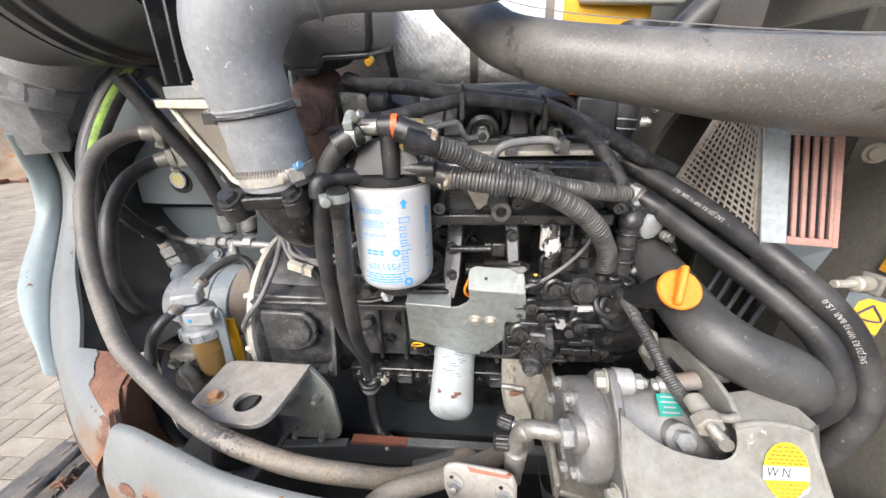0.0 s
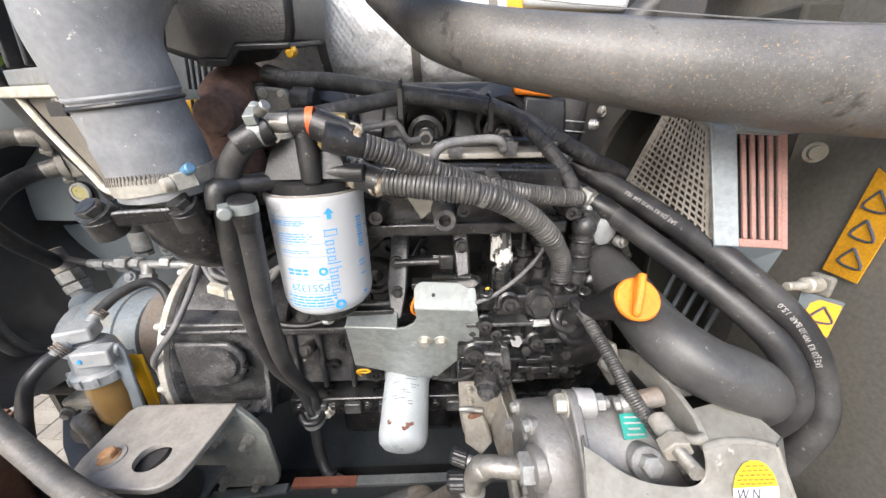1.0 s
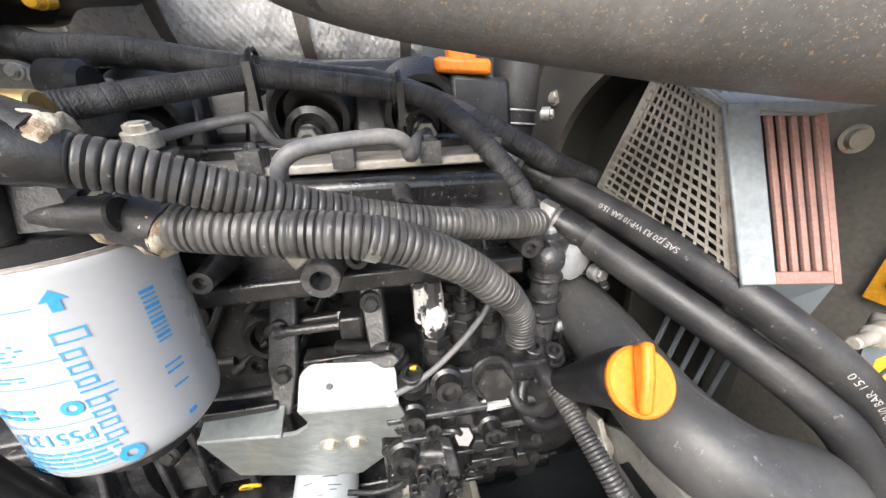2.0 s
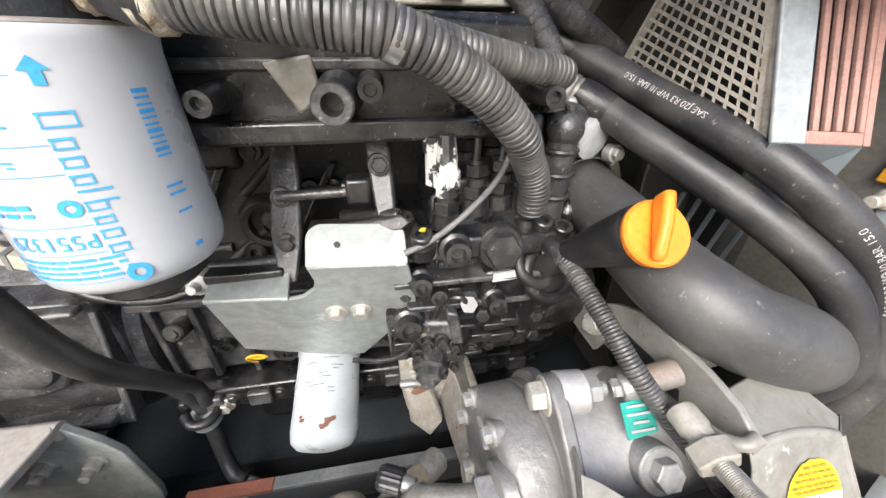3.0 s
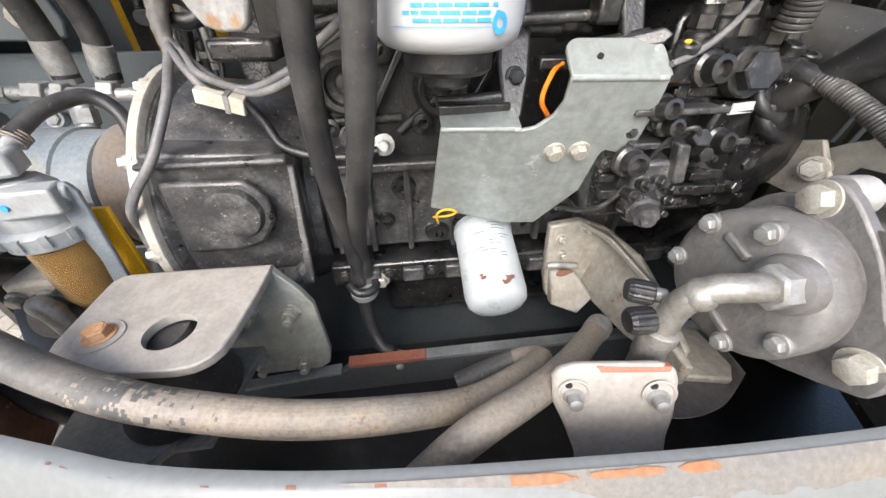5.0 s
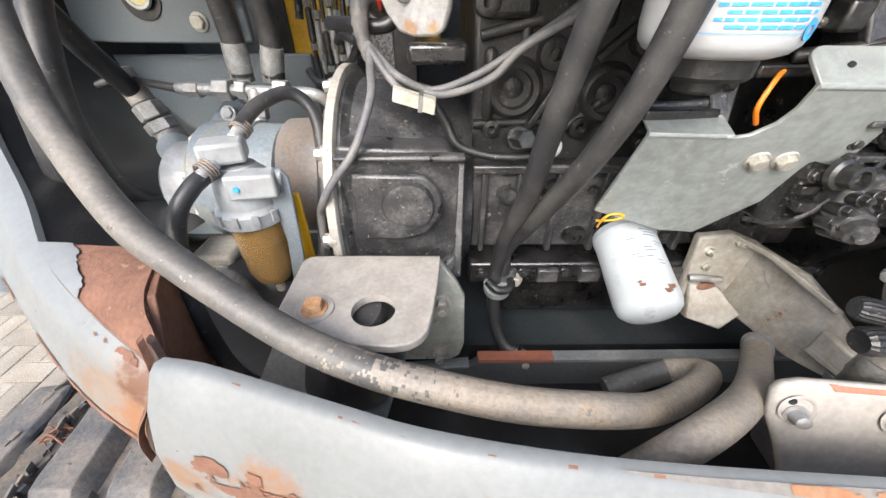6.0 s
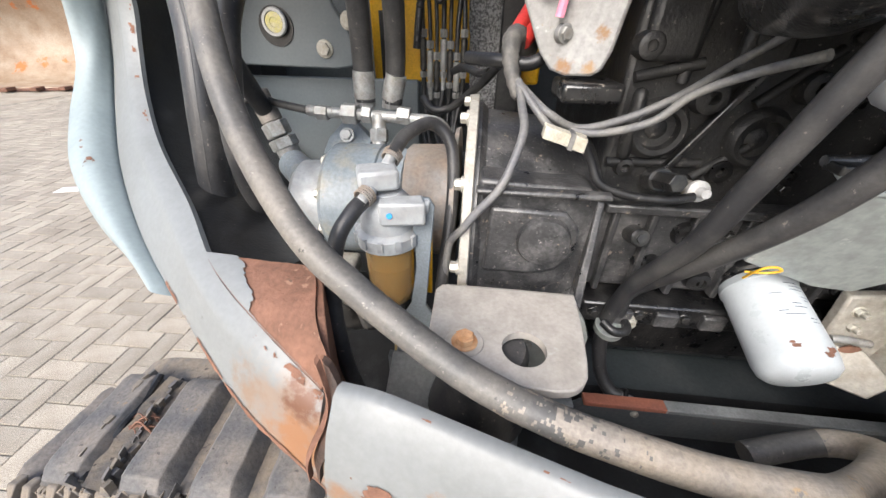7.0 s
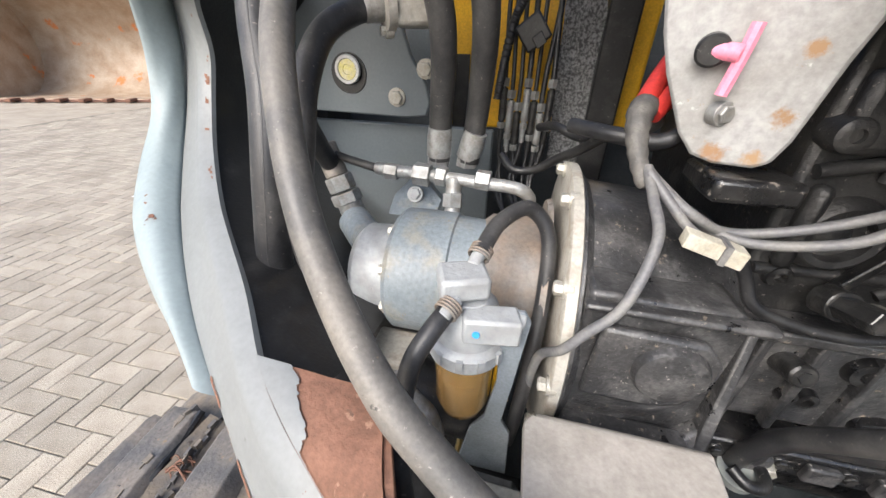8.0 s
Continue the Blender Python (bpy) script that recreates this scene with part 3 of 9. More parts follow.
def body_shell():
    """The pale blue sheet-steel rim round the engine bay."""
    inner = [(-0.852, 0.227, 1.445), (-0.909, 0.261, 1.388), (-0.924, 0.277, 1.328), (-0.927, 0.26, 1.271), (-0.9, 0.212, 1.215), (-0.838, 0.139, 1.167), (-0.746, 0.053, 1.125), (-0.675, -0.021, 1.092), (-0.602, -0.072, 1.073), (-0.533, -0.11, 1.043)]
    groove = [(-0.926, 0.257, 1.454), (-0.985, 0.303, 1.403), (-1.002, 0.313, 1.335), (-0.996, 0.282, 1.26), (-0.969, 0.221, 1.192), (-0.916, 0.144, 1.136), (-0.829, 0.054, 1.088), (-0.734, -0.024, 1.05), (-0.625, -0.104, 1.0), (-0.53, -0.146, 0.952)]
    outer = [(-0.935, 0.208, 1.438), (-0.989, 0.248, 1.384), (-1.014, 0.262, 1.322), (-1.024, 0.244, 1.25), (-1.015, 0.188, 1.183), (-0.966, 0.119, 1.134), (-0.885, 0.056, 1.085), (-0.78, -0.0, 1.05)]
    groove2 = [(x - 0.004, y + 0.005, z) for x, y, z in groove[:8]]
    def sheet(a, b, bulge, crease=0.0):
        """A point and its outward normal at (along, across) of a bulged strip."""
        A, B = spline(a, 10), spline(b, 10)
        n = len(A) - 1
        def at(u, s):
            k = max(0.0, min(n - 1e-6, u * n))
            i0 = int(k)
            f = k - i0
            p, q = A[i0].lerp(A[i0 + 1], f), B[i0].lerp(B[i0 + 1], f)
            lo, hi = max(0, i0 - 3), min(n, i0 + 4)
            along = A[hi] + B[hi] - A[lo] - B[lo]
            nrm = (q - p).cross(along).normalized()
            nrm = -nrm if nrm.dot(Vector((-0.3, -0.35, 1.4)) - p) < 0 else nrm
            return p.lerp(q, s) + nrm * (bulge * math.sin(math.pi * s) + crease * max(0.0, 1 - abs(s - 0.25) / 0.25)), nrm
        return at
    def loft(at, thick, nu=72):
        rows = []
        for i0 in range(nu + 1):
            row = [at(i0 / nu, k / 8) for k in range(9)]
            rows.append([p for p, n in row] + [p - n * thick for p, n in reversed(row)])
        return Sh().rings(rows)
    def rust_patch(name, at, u0, u1, s0, s1, thr, parent, lift=0.0009, nu=60, nv=24, scale=75.0, seed=0.0, m=None):
        """Ragged flakes of rust lying on a sheet: the cells of a fine grid where a noise is high."""
        sh, idx = Sh(), {}
        def vert(i0, k):
            if (i0, k) not in idx:
                p, n = at(u0 + (u1 - u0) * i0 / nu, s0 + (s1 - s0) * k / nv)
                idx[i0, k] = len(sh.v)
                sh.v.append(p + n * lift)
            return idx[i0, k]
        for i0 in range(nu):
            for k in range(nv):
                a, b = (i0 + 0.5) / nu, (k + 0.5) / nv
                p, n = at(u0 + (u1 - u0) * a, s0 + (s1 - s0) * b)
                fade = 1.4 * max(abs(a - 0.5), abs(b - 0.5)) ** 2 * 2
                if noise.fractal(p * scale + Vector((seed, 0, 0)), 0.9, 2.1, 5) * 0.5 + 0.45 - fade * 0.6 > thr:
                    sh.f.append((vert(i0, k), vert(i0 + 1, k), vert(i0 + 1, k + 1), vert(i0, k + 1)))
        if sh.f:
            part(name, sh, m or M_RUST, parent, "flaking brown rust", smooth=60)["kind"] = "stuff"
    t = thing("body_rim", (-0.75, 0.05, 0.9), "pale blue dented and rust-chipped steel rim of the engine bay", "body panel", kind="structure")
    s_in, s_out = sheet(inner, groove, 0.005, 0.0045), sheet(groove2, outer, 0.014)
    part("inner_strip", loft(s_in, 0.006), M_RIM, t, smooth=60)
    part("outer_strip", loft(s_out, 0.006), M_BODYOUT, t, smooth=60)
    rust_patch("rust_patch", s_in, 0.75, 1.05, 0.92, 1.0, 0.3, t, nu=200, nv=30, scale=60.0, seed=8.0)
    rust_patch("rust_patch", s_in, 0.87, 1.03, 0.0, 0.12, 0.4, t, nu=160, nv=30, seed=3.0)
    rust_patch("rust_patch", s_in, 0.05, 0.6, 0.0, 0.16, 0.62, t, nu=110, nv=8, seed=9.0)
    rust_patch("rust_patch", s_out, 0.62, 0.8, 0.35, 0.8, 0.64, t, nu=90, nv=50, seed=5.0)
    # an added black sheet behind the rim's inner edge, for the cavity's shade
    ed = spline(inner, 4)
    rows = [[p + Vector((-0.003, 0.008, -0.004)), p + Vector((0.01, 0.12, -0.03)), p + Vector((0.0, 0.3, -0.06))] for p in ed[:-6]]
    solid("rim_return", Sh().rings(rows, False, False), M_COVER, "black sheet standing in for the shade behind the bay rim", "panel", kind="structure", smooth=60)
    # skirt along the front
    top = [(-0.512, -0.123, 1.074), (-0.48, -0.131, 1.079), (-0.451, -0.138, 1.077), (-0.37, -0.163, 1.077), (-0.306, -0.182, 1.079), (-0.206, -0.196, 1.075), (-0.066, -0.204, 1.068), (0.06, -0.211, 1.07), (0.194, -0.21, 1.067), (0.329, -0.193, 1.064), (0.42, -0.163, 1.062), (0.5, -0.136, 1.062), (0.62, -0.09, 1.062)]
    prof = [(0.0, 0.0), (0.006, -0.004), (0.022, -0.03), (0.034, -0.065), (0.04, -0.11), (0.036, -0.17), (0.02, -0.24)]
    rows = []
    c = spline(top, 6)
    for i, p in enumerate(c):
        t2 = (c[min(i + 1, len(c) - 1)] - c[max(0, i - 1)]).normalized()
        n = Vector((t2.y, -t2.x, 0)).normalized()
        f = [p + n * d + Vector((0, 0, h)) for d, h in prof]
        b = [p + n * (d - 0.007) + Vector((0, 0, h - 0.002)) for d, h in reversed(prof)]
        rows.append(f + b)
    s = thing("skirt", (-0.1, -0.2, 0.85), "pale blue-grey curved steel skirt with rust along its lower lip", "body panel", kind="structure")
    part("sheet", Sh().rings(rows), M_SKIRT, s, smooth=60)
    def skin(u, v):
        k = max(0.0, min(len(rows) - 1.001, u * (len(rows) - 1)))
        i0 = int(k)
        w0 = v * (len(prof) - 1)
        k0 = min(len(prof) - 2, int(w0))
        p = Vector(rows[i0][k0]).lerp(rows[i0][k0 + 1], w0 - k0)
        q = Vector(rows[i0 + 1][k0]).lerp(rows[i0 + 1][k0 + 1], w0 - k0)
        return p.lerp(q, k - i0), Vector((-0.2, -0.75, 0.6))
    rust_patch("rust_band", skin, 0.0, 0.42, 0.46, 0.66, 0.31, s, nu=300, nv=50, scale=45.0, seed=6.0)
    # grey-brown film over part of the upper lip, with a wavy lower edge
    dust = Sh()
    dr = []
    for i0 in range(160):
        u = 0.42 + 0.4 * i0 / 159
        e = 0.26 + 0.05 * noise.fractal(skin(u, 0.3)[0] * 25, 0.8, 2.1, 4)
        e *= min(1.0, 0.03 + i0 / 40, 0.03 + (159 - i0) / 60)
        dr.append([skin(u, e * k / 12)[0] + Vector((-0.0001, -0.0005, 0.0006)) for k in range(13)])
    part("dust_film", dust.rings(dr, False, False), M_LIPFILM, s, "grey-brown film on the upper lip", smooth=60)["kind"] = "stuff"
    rust_patch("rust_streak", skin, 0.46, 0.585, 0.0, 0.13, 0.3, s, 0.0016, nu=300, nv=20, scale=38.0, seed=2.0, m=M_RUSTORANGE)
    rust_patch("rust_patch", skin, 0.1, 0.6, 0.45, 0.7, 0.55, s, nu=300, nv=40, seed=7.0)
    rust_patch("rust_patch", skin, 0.02, 0.5, 0.0, 0.06, 0.6, s, nu=120, nv=8, seed=4.0)
    # rusty gusset between rim and skirt
    g = thing("corner_gusset", (-0.6, -0.05, 1.0), "heavily rusted corner gusset with flaking blue paint", "bracket", kind="structure")
    lf = spline([(-0.694, -0.004, 1.1005), (-0.675, -0.021, 1.0935), (-0.64, -0.047, 1.084), (-0.602, -0.072, 1.0745), (-0.565, -0.093, 1.061), (-0.536, -0.108, 1.046)], 12)
    rf = spline([(-0.575, -0.008, 1.098), (-0.562, -0.035, 1.0965), (-0.55, -0.066, 1.0925), (-0.541, -0.083, 1.085), (-0.532, -0.094, 1.075), (-0.527, -0.103, 1.062)], 12)
    rows = []
    for p, q in zip(lf, rf):
        row = [p.lerp(q, k / 10) + Vector((0, 0, 0.0016 * noise.noise(p.lerp(q, k / 10) * 60))) for k in range(11)]
        rows.append(row + [v - Vector((0, -0.002, 0.008)) for v in reversed(row)])
    part("top_plate", Sh().rings(rows), M_RUST, g, smooth=50)
    # what is left of the paint, ending in a ragged line
    rows = []
    for k, (p, q) in enumerate(zip(lf, rf)):
        v = k / (len(lf) - 1)
        e = 0.31 + 0.03 * math.sin(v * 14) if v < 0.34 else max(0.0, 0.33 - (v - 0.34) * 1.5)
        e += 0.05 * noise.fractal(p * 130, 0.8, 2.1, 4) * (1 if v < 0.6 else 0.4)
        e = max(0.02, e)
        rows.append([p.lerp(q, e * m / 6) + Vector((0, 0, 0.0025 - 0.0004 * (m == 6))) for m in range(7)])
    part("paint_edge", Sh().rings(rows, False, False), M_BODY, g, "pale blue paint ending in a ragged line", smooth=50)
    part("side_web", Sh().prism([(-0.573, -0.012, 1.096), (-0.547, -0.07, 1.09), (-0.535, -0.1, 1.056), (-0.54, -0.105, 0.9), (-0.57, -0.02, 0.9)], (0.006, 0.003, 0)), M_RUST, g, bevel=0.001)
    fo = spline([(-0.528, -0.106, 1.076), (-0.522, -0.113, 1.068), (-0.516, -0.121, 1.06), (-0.513, -0.13, 1.052), (-0.516, -0.139, 1.04), (-0.523, -0.147, 1.026), (-0.529, -0.15, 1.008), (-0.531, -0.151, 0.985)], 5)
    for nm, m, off, w in (("fold", M_FOLD, 0.0, 0.0065), ("fold_lip", M_RUST, -0.0085, 0.0022)):
        rows2 = []
        for k, p in enumerate(fo):
            ww = w * (0.35 + 0.65 * math.sin(math.pi * min(1.0, 0.12 + 0.88 * k / (len(fo) - 1)))) if nm == "fold" else w
            q = p + Vector((off, 0.001, 0))
            rows2.append([q + Vector((-ww, 0.003, 0)), q + Vector((0, -0.0015, 0)), q + Vector((ww, -0.003, 0)), q + Vector((ww, 0.004, 0)), q + Vector((-ww, 0.008, 0))])
        part(nm, Sh().rings(rows2), m, g, "dark rusted fold" if nm == "fold" else "orange rusted lip of the fold", smooth=50)
    return t


def bay():
    """Walls, floor and frame that close the engine bay."""
    solid("floor", Sh().box(-0.6, 0.45, 0.04, 0.78, 0.775, 0.79), M_PANELDARK, "dark grey steel floor plate under the engine", "floor", 0.002, kind="structure")
    solid("wall_back", Sh().box(-1.0, 0.62, 0.78, 0.8, 0.7, 1.75), M_PANELDARK, "dark steel wall at the back of the engine bay", "wall", kind="structure")
    solid("wall_side", Sh().prism([(0.445, -0.115, 0.95), (0.445, -0.165, 1.055), (0.445, -0.165, 1.3), (0.43, -0.04, 1.55), (0.43, 0.79, 1.75), (0.43, 0.79, 0.75), (0.445, 0.0, 0.75)], (0.02, 0, 0)), M_BAY, "olive-grey steel side wall of the engine bay", "wall", 0.004, kind="structure")
    # added black plate: gives the open cavity below its deep shade
    solid("belly_plate", Sh().prism([(-0.99, 0.4, 0.815), (-0.9, 0.27, 0.815), (-0.8, 0.17, 0.815), (-0.66, 0.06, 0.815), (-0.52, -0.03, 0.815), (-0.4, -0.11, 0.815), (0.0, -0.17, 0.815), (0.3, -0.165, 0.815), (0.44, -0.15, 0.815), (0.62, -0.11, 0.815), (0.62, 0.1, 0.815), (-0.45, 0.1, 0.815), (-0.5, 0.5, 0.815), (-0.99, 0.5, 0.815)], (0, 0, -0.01)), M_COVER, "added black plate standing in for the shade under the bay", "floor", kind="structure")
    # coloured near black for the shade behind the rim
    solid("wall_left", Sh().prism([(-1.0, 0.33, 0.7), (-1.0, 0.33, 1.4), (-1.0, 0.45, 1.75), (-1.0, 0.79, 1.75), (-1.0, 0.79, 0.7)], (0.015, 0, 0)), M_CAVITYSHADE, "steel inner wall of the engine bay, coloured as in shade", "wall", kind="structure")
    solid("fuselage_low", Sh().box(-0.5, 0.45, 0.1, 0.75, 0.62, 0.7), M_FRAME, "dark grey chassis plate below the bay", "chassis", 0.003, kind="structure")
    solid("chassis_block", Sh().box(-0.42, 0.42, 0.32, 0.74, 0.0, 0.62), M_FRAME, "plain dark grey undercarriage block below the bay", "chassis", 0.006, kind="structure")
    solid("corner_plate", Sh().prism([(0.3, -0.17, 0.93), (0.42, -0.13, 1.0), (0.48, -0.05, 1.0), (0.62, 0.0, 1.0), (0.62, 0.12, 1.0), (0.36, 0.12, 1.0)], (0, 0, -0.012)), M_DARK, "black plate in the corner of the bay", "panel", kind="structure")
    fr = thing("frame_rail", (-0.1, 0.03, 0.7), "dark grey steel frame plate with a red-primed top edge", "frame", kind="structure")
    prof = [(-0.52, 0.7), (-0.52, 0.93), (-0.45, 0.925), (-0.396, 0.842), (-0.262, 0.857), (-0.25, 0.868), (0.42, 0.868), (0.42, 0.7)]
    part("web", Sh().prism([(x, 0.026, z) for x, z in prof], (0, 0.012, 0)), M_FRAME, fr, bevel=0.0015)
    part("red_edge", Sh().box(-0.25, -0.142, 0.024, 0.04, 0.869, 0.877), M_RED, fr, "red-primed edge", 0.001)
    part("top_edge", Sh().box(-0.1415, 0.42, 0.024, 0.04, 0.869, 0.8765), M_EDGE, fr, "bare steel edge", 0.001)
    part("low_edge", Sh().prism([(-0.395, 0.024, 0.843), (-0.262, 0.024, 0.858), (-0.262, 0.024, 0.8635), (-0.397, 0.024, 0.848)], (0, 0.016, 0)), M_EDGE, fr, "bare steel edge", 0.001)
    part("screw", Sh().bolt((-0.18, 0.025, 0.86), (0, -1, 0), 0.004, 0.003), M_BOLT, fr)
    # left inner panels
    p = thing("inner_panel", (-0.75, 0.42, 1.0), "grey-blue steel panel with a round inspection port", "panel", kind="structure")
    cut = [(-0.98, 1.245), (-0.86, 1.238), (-0.69, 1.235), (-0.655, 1.24), (-0.648, 1.26), (-0.655, 1.29), (-0.68, 1.33), (-0.69, 1.36), (-0.7, 1.5), (-0.99, 1.5), (-0.99, 1.26)]
    part("plate", Sh().prism([(x, 0.413, z) for x, z in cut], (0, 0.01, 0)), M_PANEL, p, bevel=0.003)
    part("lower_plate", Sh().box(-1.0, -0.545, 0.46, 0.472, 0.79, 1.215), M_PANEL, p, bevel=0.003)
    part("side_plate", Sh().box(-0.65, -0.632, 0.43, 0.442, 1.235, 1.55), M_PANEL, p, bevel=0.004)
    port = part("port", Sh().lathe((-0.786, 0.405, 1.306), (-0.786, 0.43, 1.306), [(0.0, 0.0225), (-0.004, 0.021), (-0.004, 0.0165), (0.004, 0.0155)], 36), M_PAPER, p, "white plastic port ring")
    # black disc paints the shade of a hole that is not cut
    part("port_shadow_ring", Sh().cyl((-0.788, 0.4105, 1.3), (-0.788, 0.43, 1.3), 0.031, 36), M_COVER, p, "dark port opening")
    part("port_centre", Sh().lathe((-0.786, 0.404, 1.306), (-0.786, 0.39, 1.306), [(0, 0.0158), (0.0015, 0.0155), (0.002, 0.008), (0.001, 0.007), (0.001, 0.0005)], 28), M_SIGHT, p, "pale yellow sight disc")
    for x, z in ((-0.705, 1.267), (-0.655, 1.31)):
        part("panel_bolt", Sh().bolt((x, 0.411 if x < -0.65 else 0.428, z), (0, -1, 0), 0.011, 0.008), M_BOLT, p)
    po = thing("yellow_post", (-0.5, 0.6, 0.8), "bright yellow painted steel post at the back of the bay", "post", kind="structure")
    part("post", Sh().box(-0.66, -0.3, 0.56, 0.62, 1.2, 1.5), M_YELLOW, po, bevel=0.006)
    part("slot", Sh().box(-0.64, -0.61, 0.555, 0.561, 1.2, 1.33), M_DARK, po, "dark slot")
    ins = thing("insulation_sheet", (-0.4, 0.5, 1.2), "crinkled silver insulation sheet", "insulation", kind="structure")
    rows = []
    rng = random.Random(3)
    for i in range(40):
        z = 1.15 + i * 0.0155
        left, right = -0.446 - 0.045 * (z - 1.2), -0.37 - 0.13 * (z - 1.22)
        rows.append([(left + (right - left) * k / 14 + rng.uniform(-0.0015, 0.0015), 0.5 + rng.uniform(-0.005, 0.005), z) for k in range(15)])
    part("sheet", Sh().rings(rows, False, False), M_FOAM, ins, smooth=80)
    part("post_dark", Sh().box(-0.392, -0.345, 0.485, 0.52, 1.1, 1.75), M_DARK, ins, bevel=0.004)

# ---- the engine ----
def engine():
    e = thing("engine", (0, 0.3, 0.85), "dirty black-painted diesel engine in the open bay", "engine")
    rng = random.Random(11)
    part("block", Sh().box(-0.262, 0.26, 0.165, 0.52, 0.985, 1.37), M_BLOCK, e, bevel=0.006)
    # crankcase front with ribs
    part("crankcase", Sh().box(-0.262, 0.2, 0.128, 0.17, 1.0, 1.12), M_HOUSING, e, bevel=0.006)
    for x in (-0.245, -0.2, -0.15, -0.09, -0.03, 0.03, 0.09, 0.15):
        part("rib", Sh().box(x - 0.004, x + 0.004, 0.116, 0.13, 1.0, 1.122), M_HOUSING, e, bevel=0.002)
    part("rib", Sh().box(-0.262, 0.2, 0.112, 0.13, 1.118, 1.13), M_HOUSING, e, bevel=0.003)
    pan = part("pan_rail", Sh().box(-0.262, 0.25, 0.098, 0.5, 0.957, 0.992), M_ENGINE, e, bevel=0.004)
    for k in range(9):
        part("rail_bolt", Sh().bolt((-0.245 + 0.06 * k, 0.098, 0.975), (0, -1, 0), 0.006, 0.005), M_BOLTBLACK, pan)
    for k in range(8):
        part("rail_notch", Sh().box(-0.225 + 0.06 * k, -0.195 + 0.06 * k, 0.09, 0.1, 0.962, 0.985), M_HOUSING, pan, bevel=0.003)
    part("oil_pan", Sh().prism([(-0.2, 0.16, 0.958), (0.24, 0.16, 0.958), (0.24, 0.5, 0.958), (-0.2, 0.5, 0.958)], (0, 0, -0.13)), M_ENGINE, e, bevel=0.02)
    # core plugs
    for x, z in ((-0.213, 1.206), (-0.1, 1.199)):
        pl = part("core_plug", Sh().lathe((x, 0.166, z), (x, 0.1, z), [(0, 0.036), (0.012, 0.031), (0.014, 0.028), (0.013, 0.022), (0.003, 0.0205), (0.002, 0.012), (0.005, 0.008)], 32), M_BLOCK, e)
    for x in (-0.16, -0.045):
        part("water_jacket_rib", Sh().prism([(x - 0.045, 0.16, 1.15), (x - 0.035, 0.16, 1.15), (x + 0.035, 0.16, 1.27), (x + 0.025, 0.16, 1.27)], (0, -0.012, 0)), M_ENGINE, e, bevel=0.002)
    part("plug", Sh().cyl((-0.217, 0.135, 1.084), (-0.217, 0.1, 1.094), 0.0115, 20, 0.002).cyl((-0.217, 0.101, 1.0935), (-0.217, 0.098, 1.0945), 0.006, 6), M_BOLTBLACK, e)
    sens = part("oil_sensor", Sh().cyl((-0.173, 0.14, 1.148), (-0.173, 0.108, 1.154), 0.0085, 6, 0.001), M_BOLT, e)
    part("sensor_cap", Sh().lathe((-0.173, 0.112, 1.153), (-0.173, 0.085, 1.158), [(0, 0.0115), (0.006, 0.012), (0.008, 0.009), (0.01, 0.0065), (0.02, 0.005)], 20), M_PAPER, sens, "white plastic cap")
    part("hex_plug", Sh().hexa((-0.212, 0.13, 1.158), (-0.206, 0.09, 1.168), 0.0105).cyl((-0.21, 0.14, 1.155), (-0.209, 0.12, 1.16), 0.014, 18, 0.001), M_BOLTBLACK, e)
    for i in range(34):
        x, z = rng.uniform(-0.25, 0.2), rng.choice((1.02, 1.045, 1.09, 1.14, 1.16, 1.24, 1.3))
        y = 0.128 if z < 1.12 else 0.165
        if rng.random() < 0.6:
            part("bolt", Sh().bolt((x, y, z), (0, -1, 0), rng.uniform(0.005, 0.008), 0.006), M_BOLTBLACK, e)
        else:
            r = rng.uniform(0.008, 0.014)
            part("boss", Sh().lathe((x, y + 0.004, z), (x, y - 1, z), [(0, r * 1.3), (0.012, r), (0.013, r * 0.5), (0.006, r * 0.45)], 18), M_ENGINE, e)
    for x, z, r in ((-0.172, 1.243, 0.017), (-0.072, 1.255, 0.015), (-0.25, 1.29, 0.013), (-0.14, 1.3, 0.013)):
        part("boss", Sh().lathe((x, 0.17, z), (x, -1, z), [(0, r * 1.15), (0.02, r), (0.022, r * 0.8), (0.022, r * 0.42), (0.01, r * 0.38)], 22), M_BLOCK, e)
    for p, q in (((-0.155, 0.163, 1.15), (-0.105, 0.163, 1.19)), ((-0.255, 0.16, 1.26), (-0.19, 0.158, 1.275)), ((-0.205, 0.16, 1.255), (-0.2, 0.16, 1.33)), ((-0.12, 0.163, 1.235), (-0.06, 0.163, 1.29)), ((-0.26, 0.163, 1.165), (-0.15, 0.163, 1.168))):
        part("cast_rib", Sh().tube([p, tuple((Vector(p) + Vector(q)) / 2 + Vector((0, 0.002, 0))), q], 0.006, 10, 5), M_BLOCK, e)
    for x0, x1, z0, z1 in ((-0.255, -0.2, 1.275, 1.335), (-0.16, -0.11, 1.265, 1.32), (-0.25, -0.235, 1.17, 1.25)):
        part("cast_pad", Sh().box(x0, x1, 0.152, 0.17, z0, z1), M_BLOCK, e, bevel=0.007)
    # flywheel housing
    h = part("bell_housing", Sh().lathe((-0.428, 0.233, 1.05), (-0.26, 0.233, 1.05), [(0, 0.165), (0.012, 0.166), (0.02, 0.157), (0.1, 0.15), (0.15, 0.135), (0.168, 0.12)], 48), M_HOUSING, e)
